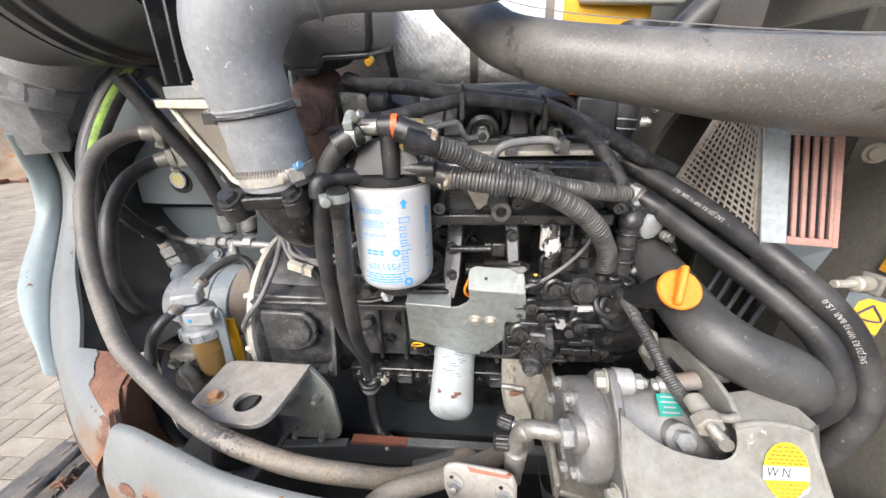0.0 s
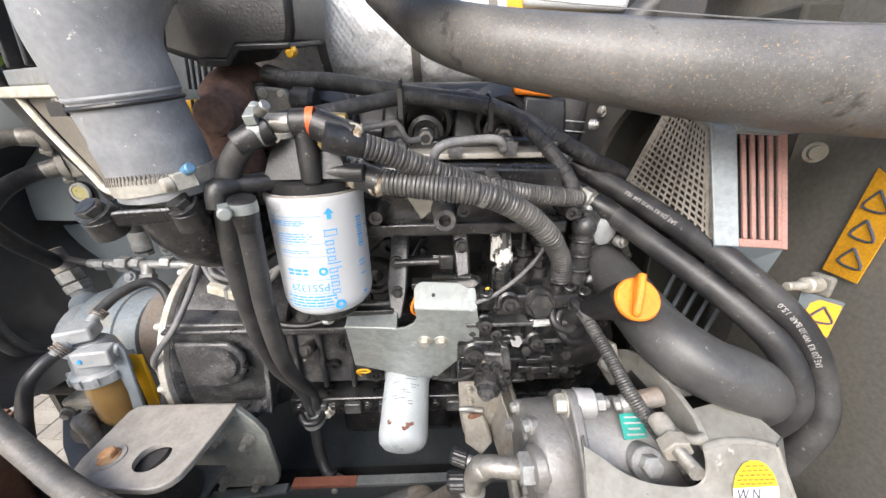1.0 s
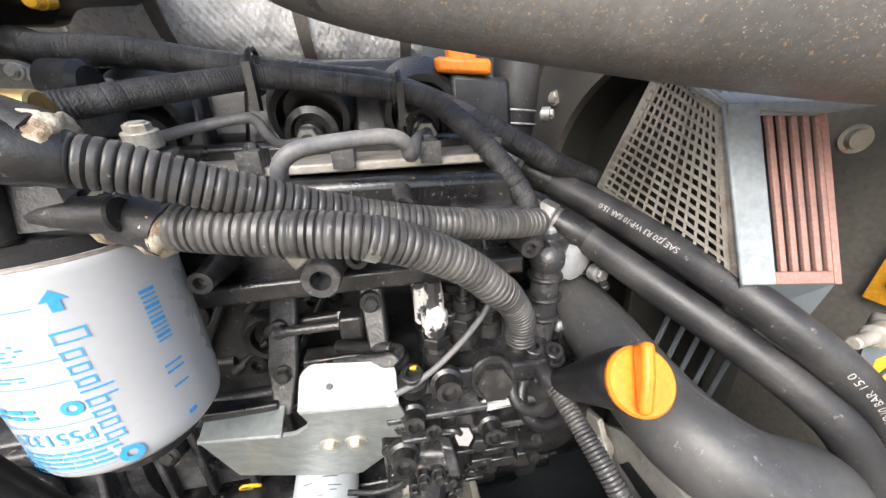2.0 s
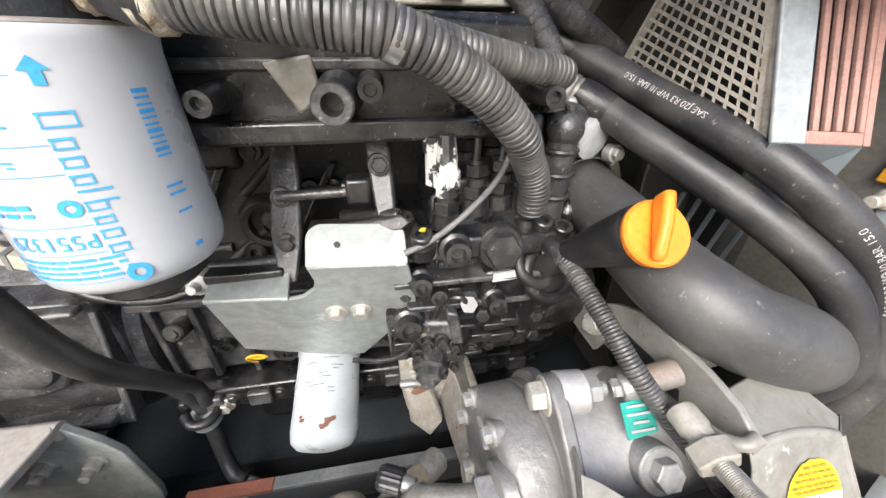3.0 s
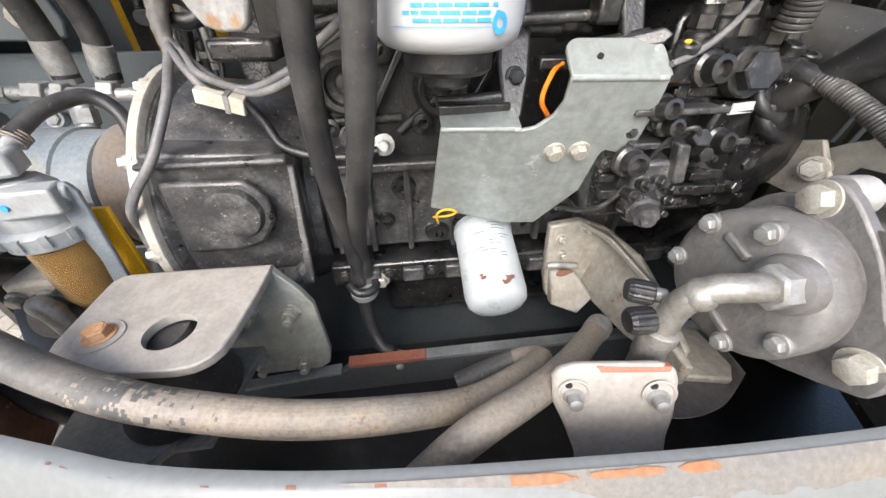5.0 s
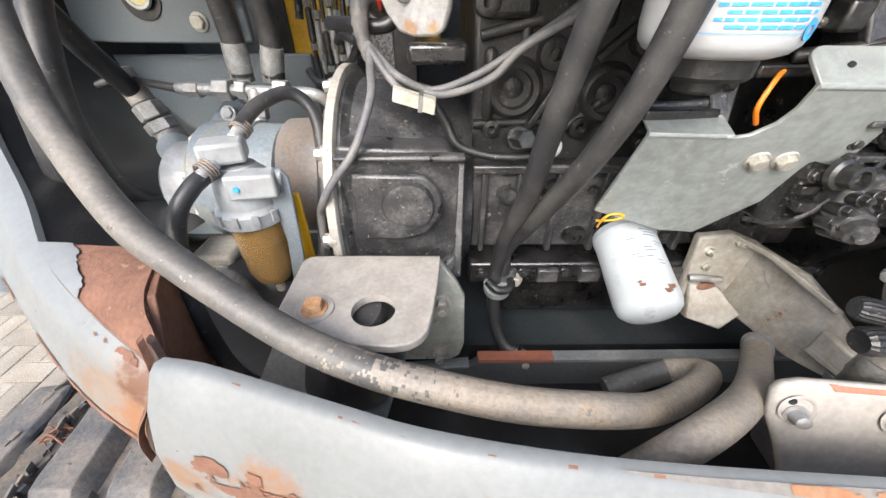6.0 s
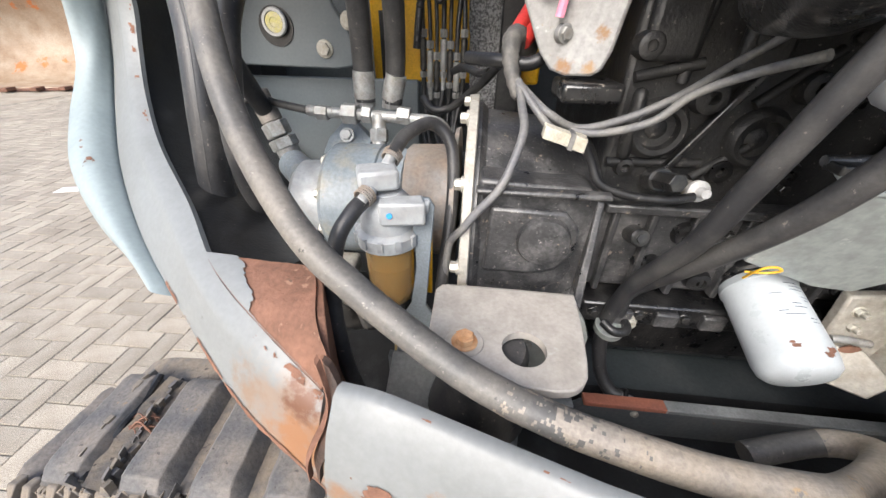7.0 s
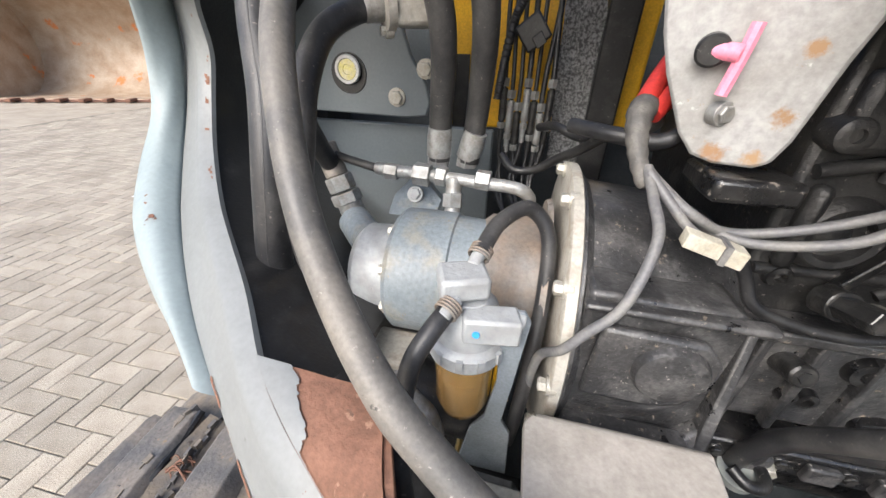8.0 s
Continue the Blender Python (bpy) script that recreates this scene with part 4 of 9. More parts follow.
    part("housing_face", Sh().prism([(-0.412, 0.078, 1.0), (-0.285, 0.085, 1.0), (-0.27, 0.1, 1.03), (-0.272, 0.1, 1.14), (-0.29, 0.09, 1.155), (-0.415, 0.082, 1.165)], (0, 0.09, 0)), M_HOUSING, h, bevel=0.005)
    part("face_ridge", Sh().box(-0.418, -0.272, 0.074, 0.09, 1.149, 1.156), M_HOUSING, h, bevel=0.003)
    part("face_ridge", Sh().box(-0.414, -0.292, 0.058, 0.085, 1.0, 1.011), M_HOUSING, h, bevel=0.003)
    part("face_ridge", Sh().prism([(-0.412, 0.058, 0.995), (-0.275, 0.066, 0.995), (-0.272, 0.095, 1.14), (-0.28, 0.095, 1.14), (-0.285, 0.07, 1.005), (-0.412, 0.062, 1.005)], (0, 0.02, 0)), M_HOUSING, h, bevel=0.002)
    part("face_foot", Sh().prism([(-0.414, 0.06, 0.99), (-0.3, 0.062, 0.99), (-0.276, 0.075, 1.015), (-0.283, 0.08, 1.022), (-0.306, 0.068, 1.004), (-0.414, 0.066, 1.004)], (0, 0.03, 0)), M_HOUSING, h, bevel=0.003)
    part("round_cover", Sh().lathe((-0.338, 0.084, 1.1), (-0.338, 0.0, 1.1), [(0, 0.032), (0.018, 0.0305), (0.0225, 0.028), (0.0245, 0.02), (0.0253, 0.01), (0.0255, 0.001)], 40), M_HOUSING, h)
    part("cover_surround", Sh().prism([(-0.404, 0.079, 1.052), (-0.34, 0.079, 1.052), (-0.318, 0.079, 1.06), (-0.3, 0.079, 1.085), (-0.3, 0.079, 1.115), (-0.318, 0.079, 1.136), (-0.4, 0.079, 1.138)], (0, -0.01, 0)), M_HOUSING, h, bevel=0.004)
    fl = part("flange", Sh().lathe((-0.433, 0.233, 1.05), (-0.424, 0.233, 1.05), [(0, 0.173), (0.0015, 0.175), (0.011, 0.175), (0.0125, 0.173)], 80), M_FLANGE, e, "pale adapter flange ring")
    for a in (109, 143, 178, 212, 75, 246):
        d = Vector((0, math.cos(radians(a)), math.sin(radians(a))))
        if d.y < 0 or True:
            p = Vector((-0.434, 0.233, 1.05)) + d * 0.166
            part("flange_bolt", Sh().bolt(p, (-1, 0, 0), 0.0072, 0.009), M_BOLT, fl)
    # intake manifold, head and valve cover
    im = part("intake_manifold", Sh().prism([(-0.2, 0.04, 1.345), (-0.19, 0.03, 1.405), (0.163, 0.03, 1.4), (0.168, 0.04, 1.335), (0.1, 0.03, 1.325), (-0.1, 0.03, 1.325)], (0, 0.13, 0)), M_ENGINE, e, bevel=0.008)
    part("manifold_lip", Sh().box(-0.19, 0.16, 0.012, 0.04, 1.322, 1.338), M_ENGINE, im, bevel=0.003)
    for x, z, r in ((-0.06, 1.352, 0.0075), (0.036, 1.358, 0.0075), (0.1, 1.352, 0.007), (0.155, 1.352, 0.007), (-0.13, 1.352, 0.007), (-0.02, 1.39, 0.006), (0.07, 1.39, 0.006)):
        part("manifold_bolt", Sh().lathe((x, 0.04, z), (x, -0.5, z), [(0, r * 1.25), (0.03, r * 1.2), (0.034, r), (0.05, r), (0.05, r * 0.55), (0.044, r * 0.5)], 18).bolt((x, 0.0, z), (0, -1, 0), r * 0.6, 0.004, False), M_BOLTBLACK, im)
    part("bush", Sh().lathe((0.015, 0.035, 1.352), (0.015, -0.5, 1.356), [(0, 0.016), (0.022, 0.015), (0.026, 0.0125), (0.06, 0.012), (0.061, 0.011), (0.061, 0.0065), (0.04, 0.006)], 24), M_HOUSING, im)
    part("manifold_step", Sh().box(-0.185, 0.16, 0.024, 0.045, 1.366, 1.374), M_HOUSING, im, bevel=0.002)
    part("gasket_ledge", Sh().box(-0.12, 0.155, 0.05, 0.13, 1.405, 1.412), M_CAST, im, "tan gasket ledge", 0.0015)
    for x in (-0.1, -0.035, 0.03, 0.095, 0.142):
        part("ledge_clip", Sh().box(x - 0.008, x + 0.008, 0.045, 0.07, 1.408, 1.424).bolt((x, 0.058, 1.424), (0, -0.2, 1), 0.005, 0.005), M_HOUSING, im, bevel=0.002)
    part("bracket_ear", Sh().prism([(-0.03, 0.02, 1.372), (0.0, 0.02, 1.376), (0.004, 0.02, 1.352), (-0.012, 0.02, 1.34)], (0, 0.006, 0)), M_CAST, im, bevel=0.002)
    part("cylinder_head", Sh().box(-0.24, 0.17, 0.125, 0.5, 1.368, 1.425), M_ENGINE, e, bevel=0.006)
    vc = part("valve_cover", Sh().prism([(-0.215, 0.165, 1.42), (-0.215, 0.185, 1.5), (-0.215, 0.36, 1.5), (-0.215, 0.38, 1.42)], (0.335, 0, 0)), M_COVER, e, bevel=0.014)
    for x in (-0.175, -0.12, -0.052, 0.05, 0.115):
        part("cover_pillar", Sh().prism([(x - 0.02, 0.145, 1.42), (x - 0.012, 0.16, 1.488), (x + 0.012, 0.16, 1.488), (x + 0.02, 0.145, 1.42)], (0, 0.04, 0)), M_COVER, vc, bevel=0.006)
    for x in (-0.15, -0.006, 0.1):
        inj = part("injector", Sh().lathe((x, 0.15, 1.432), (x, 0.1, 1.424), [(0, 0.027), (0.012, 0.025), (0.014, 0.019), (0.006, 0.017)], 24).lathe((x, 0.14, 1.43), (x, 0.105, 1.424), [(0, 0.012), (0.015, 0.012), (0.018, 0.007), (0.03, 0.006)], 16), M_BOLTBLACK, e)
        part("injector_nut", Sh().hexa((x, 0.125, 1.428), (x, 0.113, 1.426), 0.0105), M_STEEL, inj)
        part("fuel_line", Sh().tube([(x, 0.118, 1.426), (x - 0.02, 0.108, 1.424), (x - 0.028, 0.1, 1.432), (x - 0.034, 0.096, 1.444), (x - 0.045, 0.092, 1.446), (x - 0.09, 0.084, 1.438), (x - 0.102, 0.08, 1.43), (x - 0.106, 0.08, 1.4)], 0.0042, 10, 6), M_WIRE, inj) if x < 0.05 else part("fuel_line", Sh().tube([(x, 0.122, 1.426), (0.088, 0.07, 1.425), (0.077, 0.0, 1.42), (0.073, -0.014, 1.428), (0.062, -0.018, 1.4325), (0.03, -0.023, 1.431), (0.014, -0.028, 1.428), (0.006, -0.028, 1.42), (0.004, -0.02, 1.404)], 0.0046, 12, 8), M_WIRE, inj)
        part("scallop", Sh().lathe((x, 0.17, 1.452), (x, 0.1, 1.43), [(0, 0.046), (0.02, 0.04), (0.03, 0.036), (0.031, 0.03), (0.012, 0.027)], 32), M_COVER, vc)
    part("pillar_box", Sh().prism([(0.125, 0.125, 1.405), (0.19, 0.125, 1.4), (0.188, 0.135, 1.472), (0.128, 0.135, 1.478)], (0, 0.09, 0)), M_DARK, e, bevel=0.005)
    oc = part("oil_cap", Sh().prism([(0.115, 0.135, 1.478), (0.168, 0.13, 1.474), (0.17, 0.19, 1.478), (0.117, 0.19, 1.482)], (0, 0, 0.014)), M_ORANGE, e, "orange plastic oil filler cap", 0.004)
    part("cap_grip", Sh().prism([(0.13, 0.15, 1.49), (0.158, 0.148, 1.488), (0.158, 0.17, 1.49), (0.13, 0.17, 1.492)], (0, 0, 0.012)), M_ORANGE, oc, bevel=0.003)
    vb = part("vent_block", Sh().prism([(-0.2, 0.068, 1.49), (-0.165, 0.066, 1.487), (-0.15, 0.066, 1.462), (-0.162, 0.068, 1.43), (-0.182, 0.07, 1.43), (-0.196, 0.07, 1.455)], (0, 0.012, 0)).box(-0.19, -0.155, 0.08, 0.19, 1.436, 1.482), M_DULL, e, "grey cast vent block", 0.004)
    for x, z in ((-0.19, 1.456), (-0.172, 1.44), (-0.19, 1.482), (-0.168, 1.48)):
        part("vent_bolt", Sh().bolt((x, 0.067, z), (0, -1, 0), 0.004, 0.004), M_BOLT, vb)
    part("vent_spout", Sh().cyl((-0.16, 0.078, 1.474), (-0.132, 0.074, 1.472), 0.0155, 24, 0.004), M_DARK, vb)
    # plate on the rocker side with a rounded bracket
    part("lifting_eye", Sh().prism([(-0.215, 0.1, 1.42), (-0.175, 0.1, 1.42), (-0.172, 0.11, 1.48), (-0.19, 0.115, 1.5), (-0.225, 0.115, 1.498)], (0, 0.008, 0)), M_BOLTBLACK, e, bevel=0.003)
    # rusty exhaust manifold at the end
    part("exhaust_manifold", Sh().tube([(-0.27, 0.2, 1.5), (-0.262, 0.13, 1.475), (-0.258, 0.1, 1.43), (-0.255, 0.11, 1.37)], 0.036, 18, 8).tube([(-0.31, 0.17, 1.45), (-0.255, 0.13, 1.445), (-0.215, 0.14, 1.44)], 0.03, 16, 8).cyl((-0.25, 0.09, 1.455), (-0.25, 0.06, 1.46), 0.024, 20, 0.004), M_EXH, e, "brown rusted exhaust manifold")
    # intake elbow foot
    ft = part("intake_foot", Sh().prism([(-0.278, -0.098, 1.392), (-0.262, -0.112, 1.39), (-0.244, -0.1, 1.39), (-0.214, -0.094, 1.39), (-0.198, -0.084, 1.39), (-0.186, -0.05, 1.394), (-0.19, 0.02, 1.396), (-0.2, 0.03, 1.396), (-0.262, 0.03, 1.396), (-0.278, -0.04, 1.394)], (0, 0.004, -0.015)), M_ENGINE, e, bevel=0.003)
    part("foot_spout", Sh().tube([(-0.23, -0.052, 1.398), (-0.23, -0.05, 1.375), (-0.226, -0.036, 1.35), (-0.215, 0.0, 1.335), (-0.2, 0.06, 1.335)], 0.034, 24, 6, rfun=lambda s_, i: 0.036 - 0.03 * min(0.05, s_)).torus((-0.23, -0.056, 1.399), (0, 0, 1), 0.035, 0.004, 32, 8), M_ENGINE, ft)
    for x, y in ((-0.262, -0.094), (-0.206, -0.076), (-0.19, 0.02)):
        part("foot_bolt", Sh().lathe((x, y, 1.37), (x, y - 0.012, 1.4), [(0, 0.013), (0.016, 0.0125), (0.018, 0.009)], 18).bolt((x, y - 0.008, 1.39), (-0.1, -0.75, 1), 0.0092, 0.008), M_BOLTBLACK, ft)
    # injection pump with governor
    ip = part("injection_pump", Sh().box(0.03, 0.2, 0.012, 0.16, 1.1, 1.238), M_ENGINE, e, bevel=0.004)
    part("pump_upper", Sh().prism([(0.072, 0.02, 1.236), (0.17, 0.02, 1.236), (0.165, 0.024, 1.276), (0.145, 0.026, 1.284), (0.085, 0.026, 1.284), (0.074, 0.024, 1.272)], (0, 0.09, 0)), M_ENGINE, ip, bevel=0.004)
    part("pump_ledge", Sh().prism([(0.034, -0.004, 1.228), (0.178, -0.006, 1.228), (0.18, -0.004, 1.246), (0.036, 0.0, 1.25)], (0, 0.06, 0)), M_ENGINE, ip, bevel=0.003)
    part("pump_shelf", Sh().box(0.04, 0.178, -0.008, 0.05, 1.206, 1.2115), M_HOUSING, ip, bevel=0.0015)
    part("pump_shelf", Sh().box(0.05, 0.165, -0.004, 0.05, 1.176, 1.182), M_HOUSING, ip, bevel=0.0015)
    part("pump_cheek", Sh().prism([(0.118, -0.006, 1.214), (0.166, -0.004, 1.218), (0.158, -0.002, 1.165), (0.112, 0.0, 1.165)], (0, 0.05, 0)), M_ENGINE, ip, bevel=0.004)
    part("pump_column", Sh().prism([(0.166, -0.002, 1.246), (0.192, 0.006, 1.246), (0.18, 0.004, 1.12), (0.155, 0.0, 1.12)], (0, 0.06, 0)), M_ENGINE, ip, bevel=0.006)
    for x, y, z0, r in ((0.086, 0.012, 1.262, 0.0085), (0.112, 0.022, 1.27, 0.0095), (0.108, 0.045, 1.285, 0.0095), (0.136, 0.03, 1.27, 0.0095), (0.134, 0.055, 1.285, 0.009), (0.16, 0.02, 1.25, 0.0085)):
        v = part("delivery_valve", Sh().lathe((x, y, z0 - 0.01), (x, y, 2), [(0, r * 1.35), (0.012, r * 1.3), (0.014, r), (0.03, r * 0.95), (0.032, r * 0.6), (0.044, r * 0.55)], 16), M_BOLTBLACK, ip)
        part("valve_nut", Sh().hexa((x, y, z0 + 0.004), (x, y, z0 + 0.014), r * 1.25).hexa((x, y, z0 + 0.022), (x, y, z0 + 0.031), r * 1.05), M_BOLTBLACK, v)
        if y > 0.015 and x < 0.15:
            part("delivery_pipe", Sh().tube([(x, y, z0 + 0.03), (x, y + 0.002, 1.33), (x - 0.008, y + 0.02, 1.36), (x - 0.04, 0.09, 1.39)], 0.0034, 8, 6), M_BOLTBLACK, v)
    part("solenoid_plug", Sh().lathe((0.086, 0.006, 1.282), (0.086, 0.008, 1.33), [(0, 0.0085), (0.006, 0.0085), (0.007, 0.0105), (0.019, 0.0105), (0.021, 0.0085), (0.034, 0.0075), (0.045, 0.006)], 8), M_SPLASH, ip, "connector splashed with white paint")
    part("solenoid_plug", Sh().lathe((0.078, 0.016, 1.288), (0.078, 0.018, 1.34), [(0, 0.007), (0.024, 0.007), (0.026, 0.0085), (0.036, 0.0085), (0.038, 0.005)], 8), M_SPLASH, ip, "connector splashed with white paint")
    # round unions and the large hexagon cap
    for p, r in (((0.091, -0.002, 1.24), 0.0105), ((0.062, -0.002, 1.212), 0.0085), ((0.077, 0.004, 1.195), 0.0075), ((0.05, 0.0, 1.165), 0.011), ((0.128, 0.0, 1.182), 0.0085)):
        part("union", Sh().lathe(p, (p[0], p[1] - 1, p[2] + 0.15), [(0, r * 1.35), (0.005, r * 1.3), (0.007, r), (0.018, r * 0.95), (0.0185, r * 0.6), (0.012, r * 0.5)], 18), M_BOLTBLACK, ip)
    part("hexagon_cap", Sh().hexa((0.13, 0.0, 1.236), (0.129, -0.017, 1.24), 0.0155, 0.0015).cyl((0.13, 0.006, 1.235), (0.13, -0.006, 1.2375), 0.0195, 28, 0.0015), M_BOLTBLACK, ip)
    for p in ((0.169, 0.012, 1.247), (0.052, 0.022, 1.254), (0.064, -0.002, 1.25), (0.188, 0.012, 1.24), (0.1, 0.03, 1.283)):
        part("cap_screw", Sh().lathe((p[0], p[1], p[2] - 0.012), (p[0], p[1] - 0.2, p[2] + 0.6), [(0, 0.0115), (0.012, 0.0115), (0.0125, 0.0085), (0.021, 0.0085), (0.022, 0.0075), (0.022, 0.0048), (0.016, 0.0044)], 20), M_BOLTBLACK, ip)
    part("pump_label", Sh().obox((0.139, -0.0075, 1.2105), (0.0145, 0, 0.001), (0, -0.001, 0), (0, -0.001, 0.0048)), M_PAPER, ip, "small white label")
    part("yellow_dab", Sh().ball((0.066, -0.004, 1.259), 0.0028, 10, (1.3, 0.6, 0.7)), M_YELLOW, ip, "yellow paint mark")
    part("rust_dab", Sh().box(0.06, 0.072, -0.006, 0.0, 1.231, 1.238), M_RUST, ip, bevel=0.002)
    part("throttle_cable", Sh().tube([(0.05, -0.015, 1.246), (0.068, -0.012, 1.252), (0.089, -0.005, 1.262), (0.112, 0.006, 1.276), (0.133, 0.018, 1.294), (0.146, 0.03, 1.318)], 0.0025, 10, 8), M_WIRE, ip, "grey sleeved throttle cable")
    for k in range(5):
        part("side_hex", Sh().hexa((0.17 + 0.003 * (k % 2), 0.006, 1.228 - 0.024 * k), (0.172, -0.008, 1.23 - 0.024 * k), 0.0065), M_BOLTBLACK, ip)
    for i in range(40):
        x, z = rng.uniform(0.035, 0.165), rng.choice((1.112, 1.13, 1.145, 1.16, 1.19, 1.197, 1.222))
        w, hgt, dpt = rng.uniform(0.004, 0.014), rng.uniform(0.002, 0.006), rng.uniform(0.004, 0.014)
        if rng.random() < 0.55:
            part("pump_lug", Sh().box(x - w, x + w, 0.012 - dpt, 0.02, z - hgt, z + hgt), M_ENGINE, ip, bevel=0.0012)
        else:
            part("pump_bolt", Sh().bolt((x, 0.011 - dpt * 0.5, z), (rng.uniform(-0.15, 0.15), -1, rng.uniform(0, 0.3)), rng.uniform(0.0035, 0.006), 0.005, True, 0.014), M_BOLTBLACK, ip)
    # feed pump: a greasy cluster of castings and nuts
    fp = part("feed_pump", Sh().prism([(0.06, -0.006, 1.165), (0.088, -0.012, 1.168), (0.1, -0.014, 1.14), (0.094, -0.014, 1.112), (0.068, -0.012, 1.108), (0.056, -0.008, 1.13)], (0, 0.045, 0.006)), M_HOUSING, e, bevel=0.004)
    part("pump_barrel", Sh().lathe((0.07, -0.005, 1.128), (0.06, -0.05, 1.12), [(0, 0.016), (0.02, 0.0155), (0.022, 0.012), (0.03, 0.0115), (0.031, 0.007), (0.036, 0.0065)], 8), M_HOUSING, fp)
    for k in range(9):
        a = 2 * math.pi * k / 9
        q = Vector((0.075 + 0.019 * math.cos(a), -0.016, 1.13 + 0.02 * math.sin(a)))
        part("feed_pump_bolt", Sh().bolt(q, (0.1 * math.cos(a), -1, 0.25), rng.uniform(0.0038, 0.0055), 0.008, True, 0.014), M_BOLTBLACK, fp)
    part("feed_lever", Sh().prism([(0.082, -0.018, 1.185), (0.092, -0.02, 1.184), (0.098, -0.022, 1.15), (0.088, -0.02, 1.148)], (0, 0.012, 0)), M_HOUSING, fp, bevel=0.002)
    part("feed_union", Sh().hexa((0.106, 0.0, 1.175), (0.102, -0.016, 1.19), 0.0085).hexa((0.118, -0.004, 1.17), (0.116, -0.014, 1.172), 0.007), M_BOLTBLACK, fp)
    part("feed_line", Sh().tube([(0.102, -0.012, 1.187), (0.094, -0.014, 1.197), (0.082, -0.008, 1.19), (0.072, -0.002, 1.168), (0.055, 0.002, 1.132), (0.04, 0.004, 1.116), (0.02, 0.004, 1.113), (-0.006, 0.006, 1.117)], 0.0026, 8, 8), M_BOLTBLACK, fp)
    # governor levers and shaft
    part("stop_lever", Sh().prism([(-0.056, 0.098, 1.335), (-0.036, 0.096, 1.335), (-0.034, 0.066, 1.28), (-0.037, 0.045, 1.232), (-0.045, 0.028, 1.198), (-0.06, 0.028, 1.198), (-0.064, 0.05, 1.238), (-0.059, 0.07, 1.28)], (0.001, 0.014, 0.005)), M_HOUSING, e, bevel=0.0025)
    part("throttle_lever", Sh().prism([(0.024, 0.055, 1.33), (0.045, 0.052, 1.328), (0.047, 0.022, 1.262), (0.03, 0.024, 1.258)], (0.002, 0.014, 0.004)), M_HOUSING, e, bevel=0.0025)
    for p in ((-0.05, 0.06, 1.268), (-0.05, 0.046, 1.23), (0.036, 0.034, 1.3), (-0.075, 0.09, 1.3)):
        part("lever_nut", Sh().bolt(p, (0.1, -1, 0.2), 0.0065, 0.008, True, 0.014), M_BOLTBLACK, e)
    part("linkage_rod", Sh().cyl((-0.05, 0.05, 1.272), (0.026, 0.046, 1.275), 0.0045, 10), M_HOUSING, e)
    part("linkage_rod", Sh().cyl((-0.12, 0.05, 1.21), (-0.045, 0.045, 1.215), 0.005, 10), M_HOUSING, e)
    part("linkage_block", Sh().box(0.008, 0.028, 0.03, 0.05, 1.268, 1.29), M_BOLTBLACK, e, bevel=0.003)
    part("linkage_arm", Sh().prism([(0.0, 0.015, 1.249), (0.05, 0.0, 1.258), (0.056, 0.0, 1.264), (0.05, 0.004, 1.268), (0.0, 0.02, 1.256)], (0, 0.005, 0)), M_HOUSING, e, bevel=0.0015)
    part("lever_shaft", Sh().cyl((-0.06, 0.08, 1.262), (0.03, 0.085, 1.262), 0.006, 12).cyl((0.0, 0.08, 1.262), (0.012, 0.08, 1.262), 0.011, 6), M_BOLTBLACK, e)
    part("linkage", Sh().box(-0.12, -0.055, 0.03, 0.05, 1.203, 1.212).box(-0.03, 0.04, 0.04, 0.06, 1.235, 1.245).cyl((0.0, 0.05, 1.25), (0.05, 0.02, 1.262), 0.006, 10), M_BOLTBLACK, e, bevel=0.002)
    part("orange_wire", Sh().tube([(-0.02, 0.03, 1.2), (-0.03, 0.025, 1.215), (-0.022, 0.03, 1.235), (-0.01, 0.04, 1.24)], 0.0022, 8, 6), M_ORANGE, e, "orange wire")
    # timing case and filler
    part("timing_case", Sh().prism([(0.2, 0.03, 1.08), (0.2, 0.03, 1.25), (0.2, 0.11, 1.3), (0.2, 0.17, 1.4), (0.2, 0.45, 1.41), (0.2, 0.45, 0.98), (0.2, 0.1, 0.98)], (0.05, 0, 0)), M_ENGINE, e, bevel=0.008)
    gc = part("gear_cover", Sh().lathe((0.185, 0.03, 1.165), (0.178, -0.1, 1.16), [(0, 0.058), (0.016, 0.056), (0.02, 0.05), (0.028, 0.042), (0.03, 0.03), (0.034, 0.028), (0.036, 0.01)], 40), M_ENGINE, e)
    for k in range(10):
        a = 2 * math.pi * k / 10
        part("cover_bolt", Sh().bolt((0.183 + 0.05 * math.cos(a), 0.013, 1.164 + 0.05 * math.sin(a)), (-0.05, -1, 0), 0.0048, 0.005), M_BOLTBLACK, gc)
    part("cover_seat", Sh().torus((0.178, -0.001, 1.205), (0.25, -0.75, 0.5), 0.024, 0.006, 32, 10).cyl((0.172, 0.02, 1.195), (0.178, -0.003, 1.207), 0.022, 28, 0.002), M_DARK, gc)
    nk = part("filler_neck", Sh().tube([(0.172, 0.01, 1.205), (0.18, -0.012, 1.226), (0.194, -0.038, 1.252), (0.204, -0.056, 1.268), (0.208, -0.065, 1.275)], 0.021, 24, 6, rfun=lambda s, i: 0.0125 + 0.009 * max(0, min(1, (s - 0.05) / 0.05))).torus((0.165, 0.0, 1.216), (0.25, -0.6, 0.5), 0.019, 0.005), M_DARK, e)
    ca = Vector((-0.08, -0.75, 0.63)).normalized()
    cc = Vector((0.208, -0.067, 1.276))
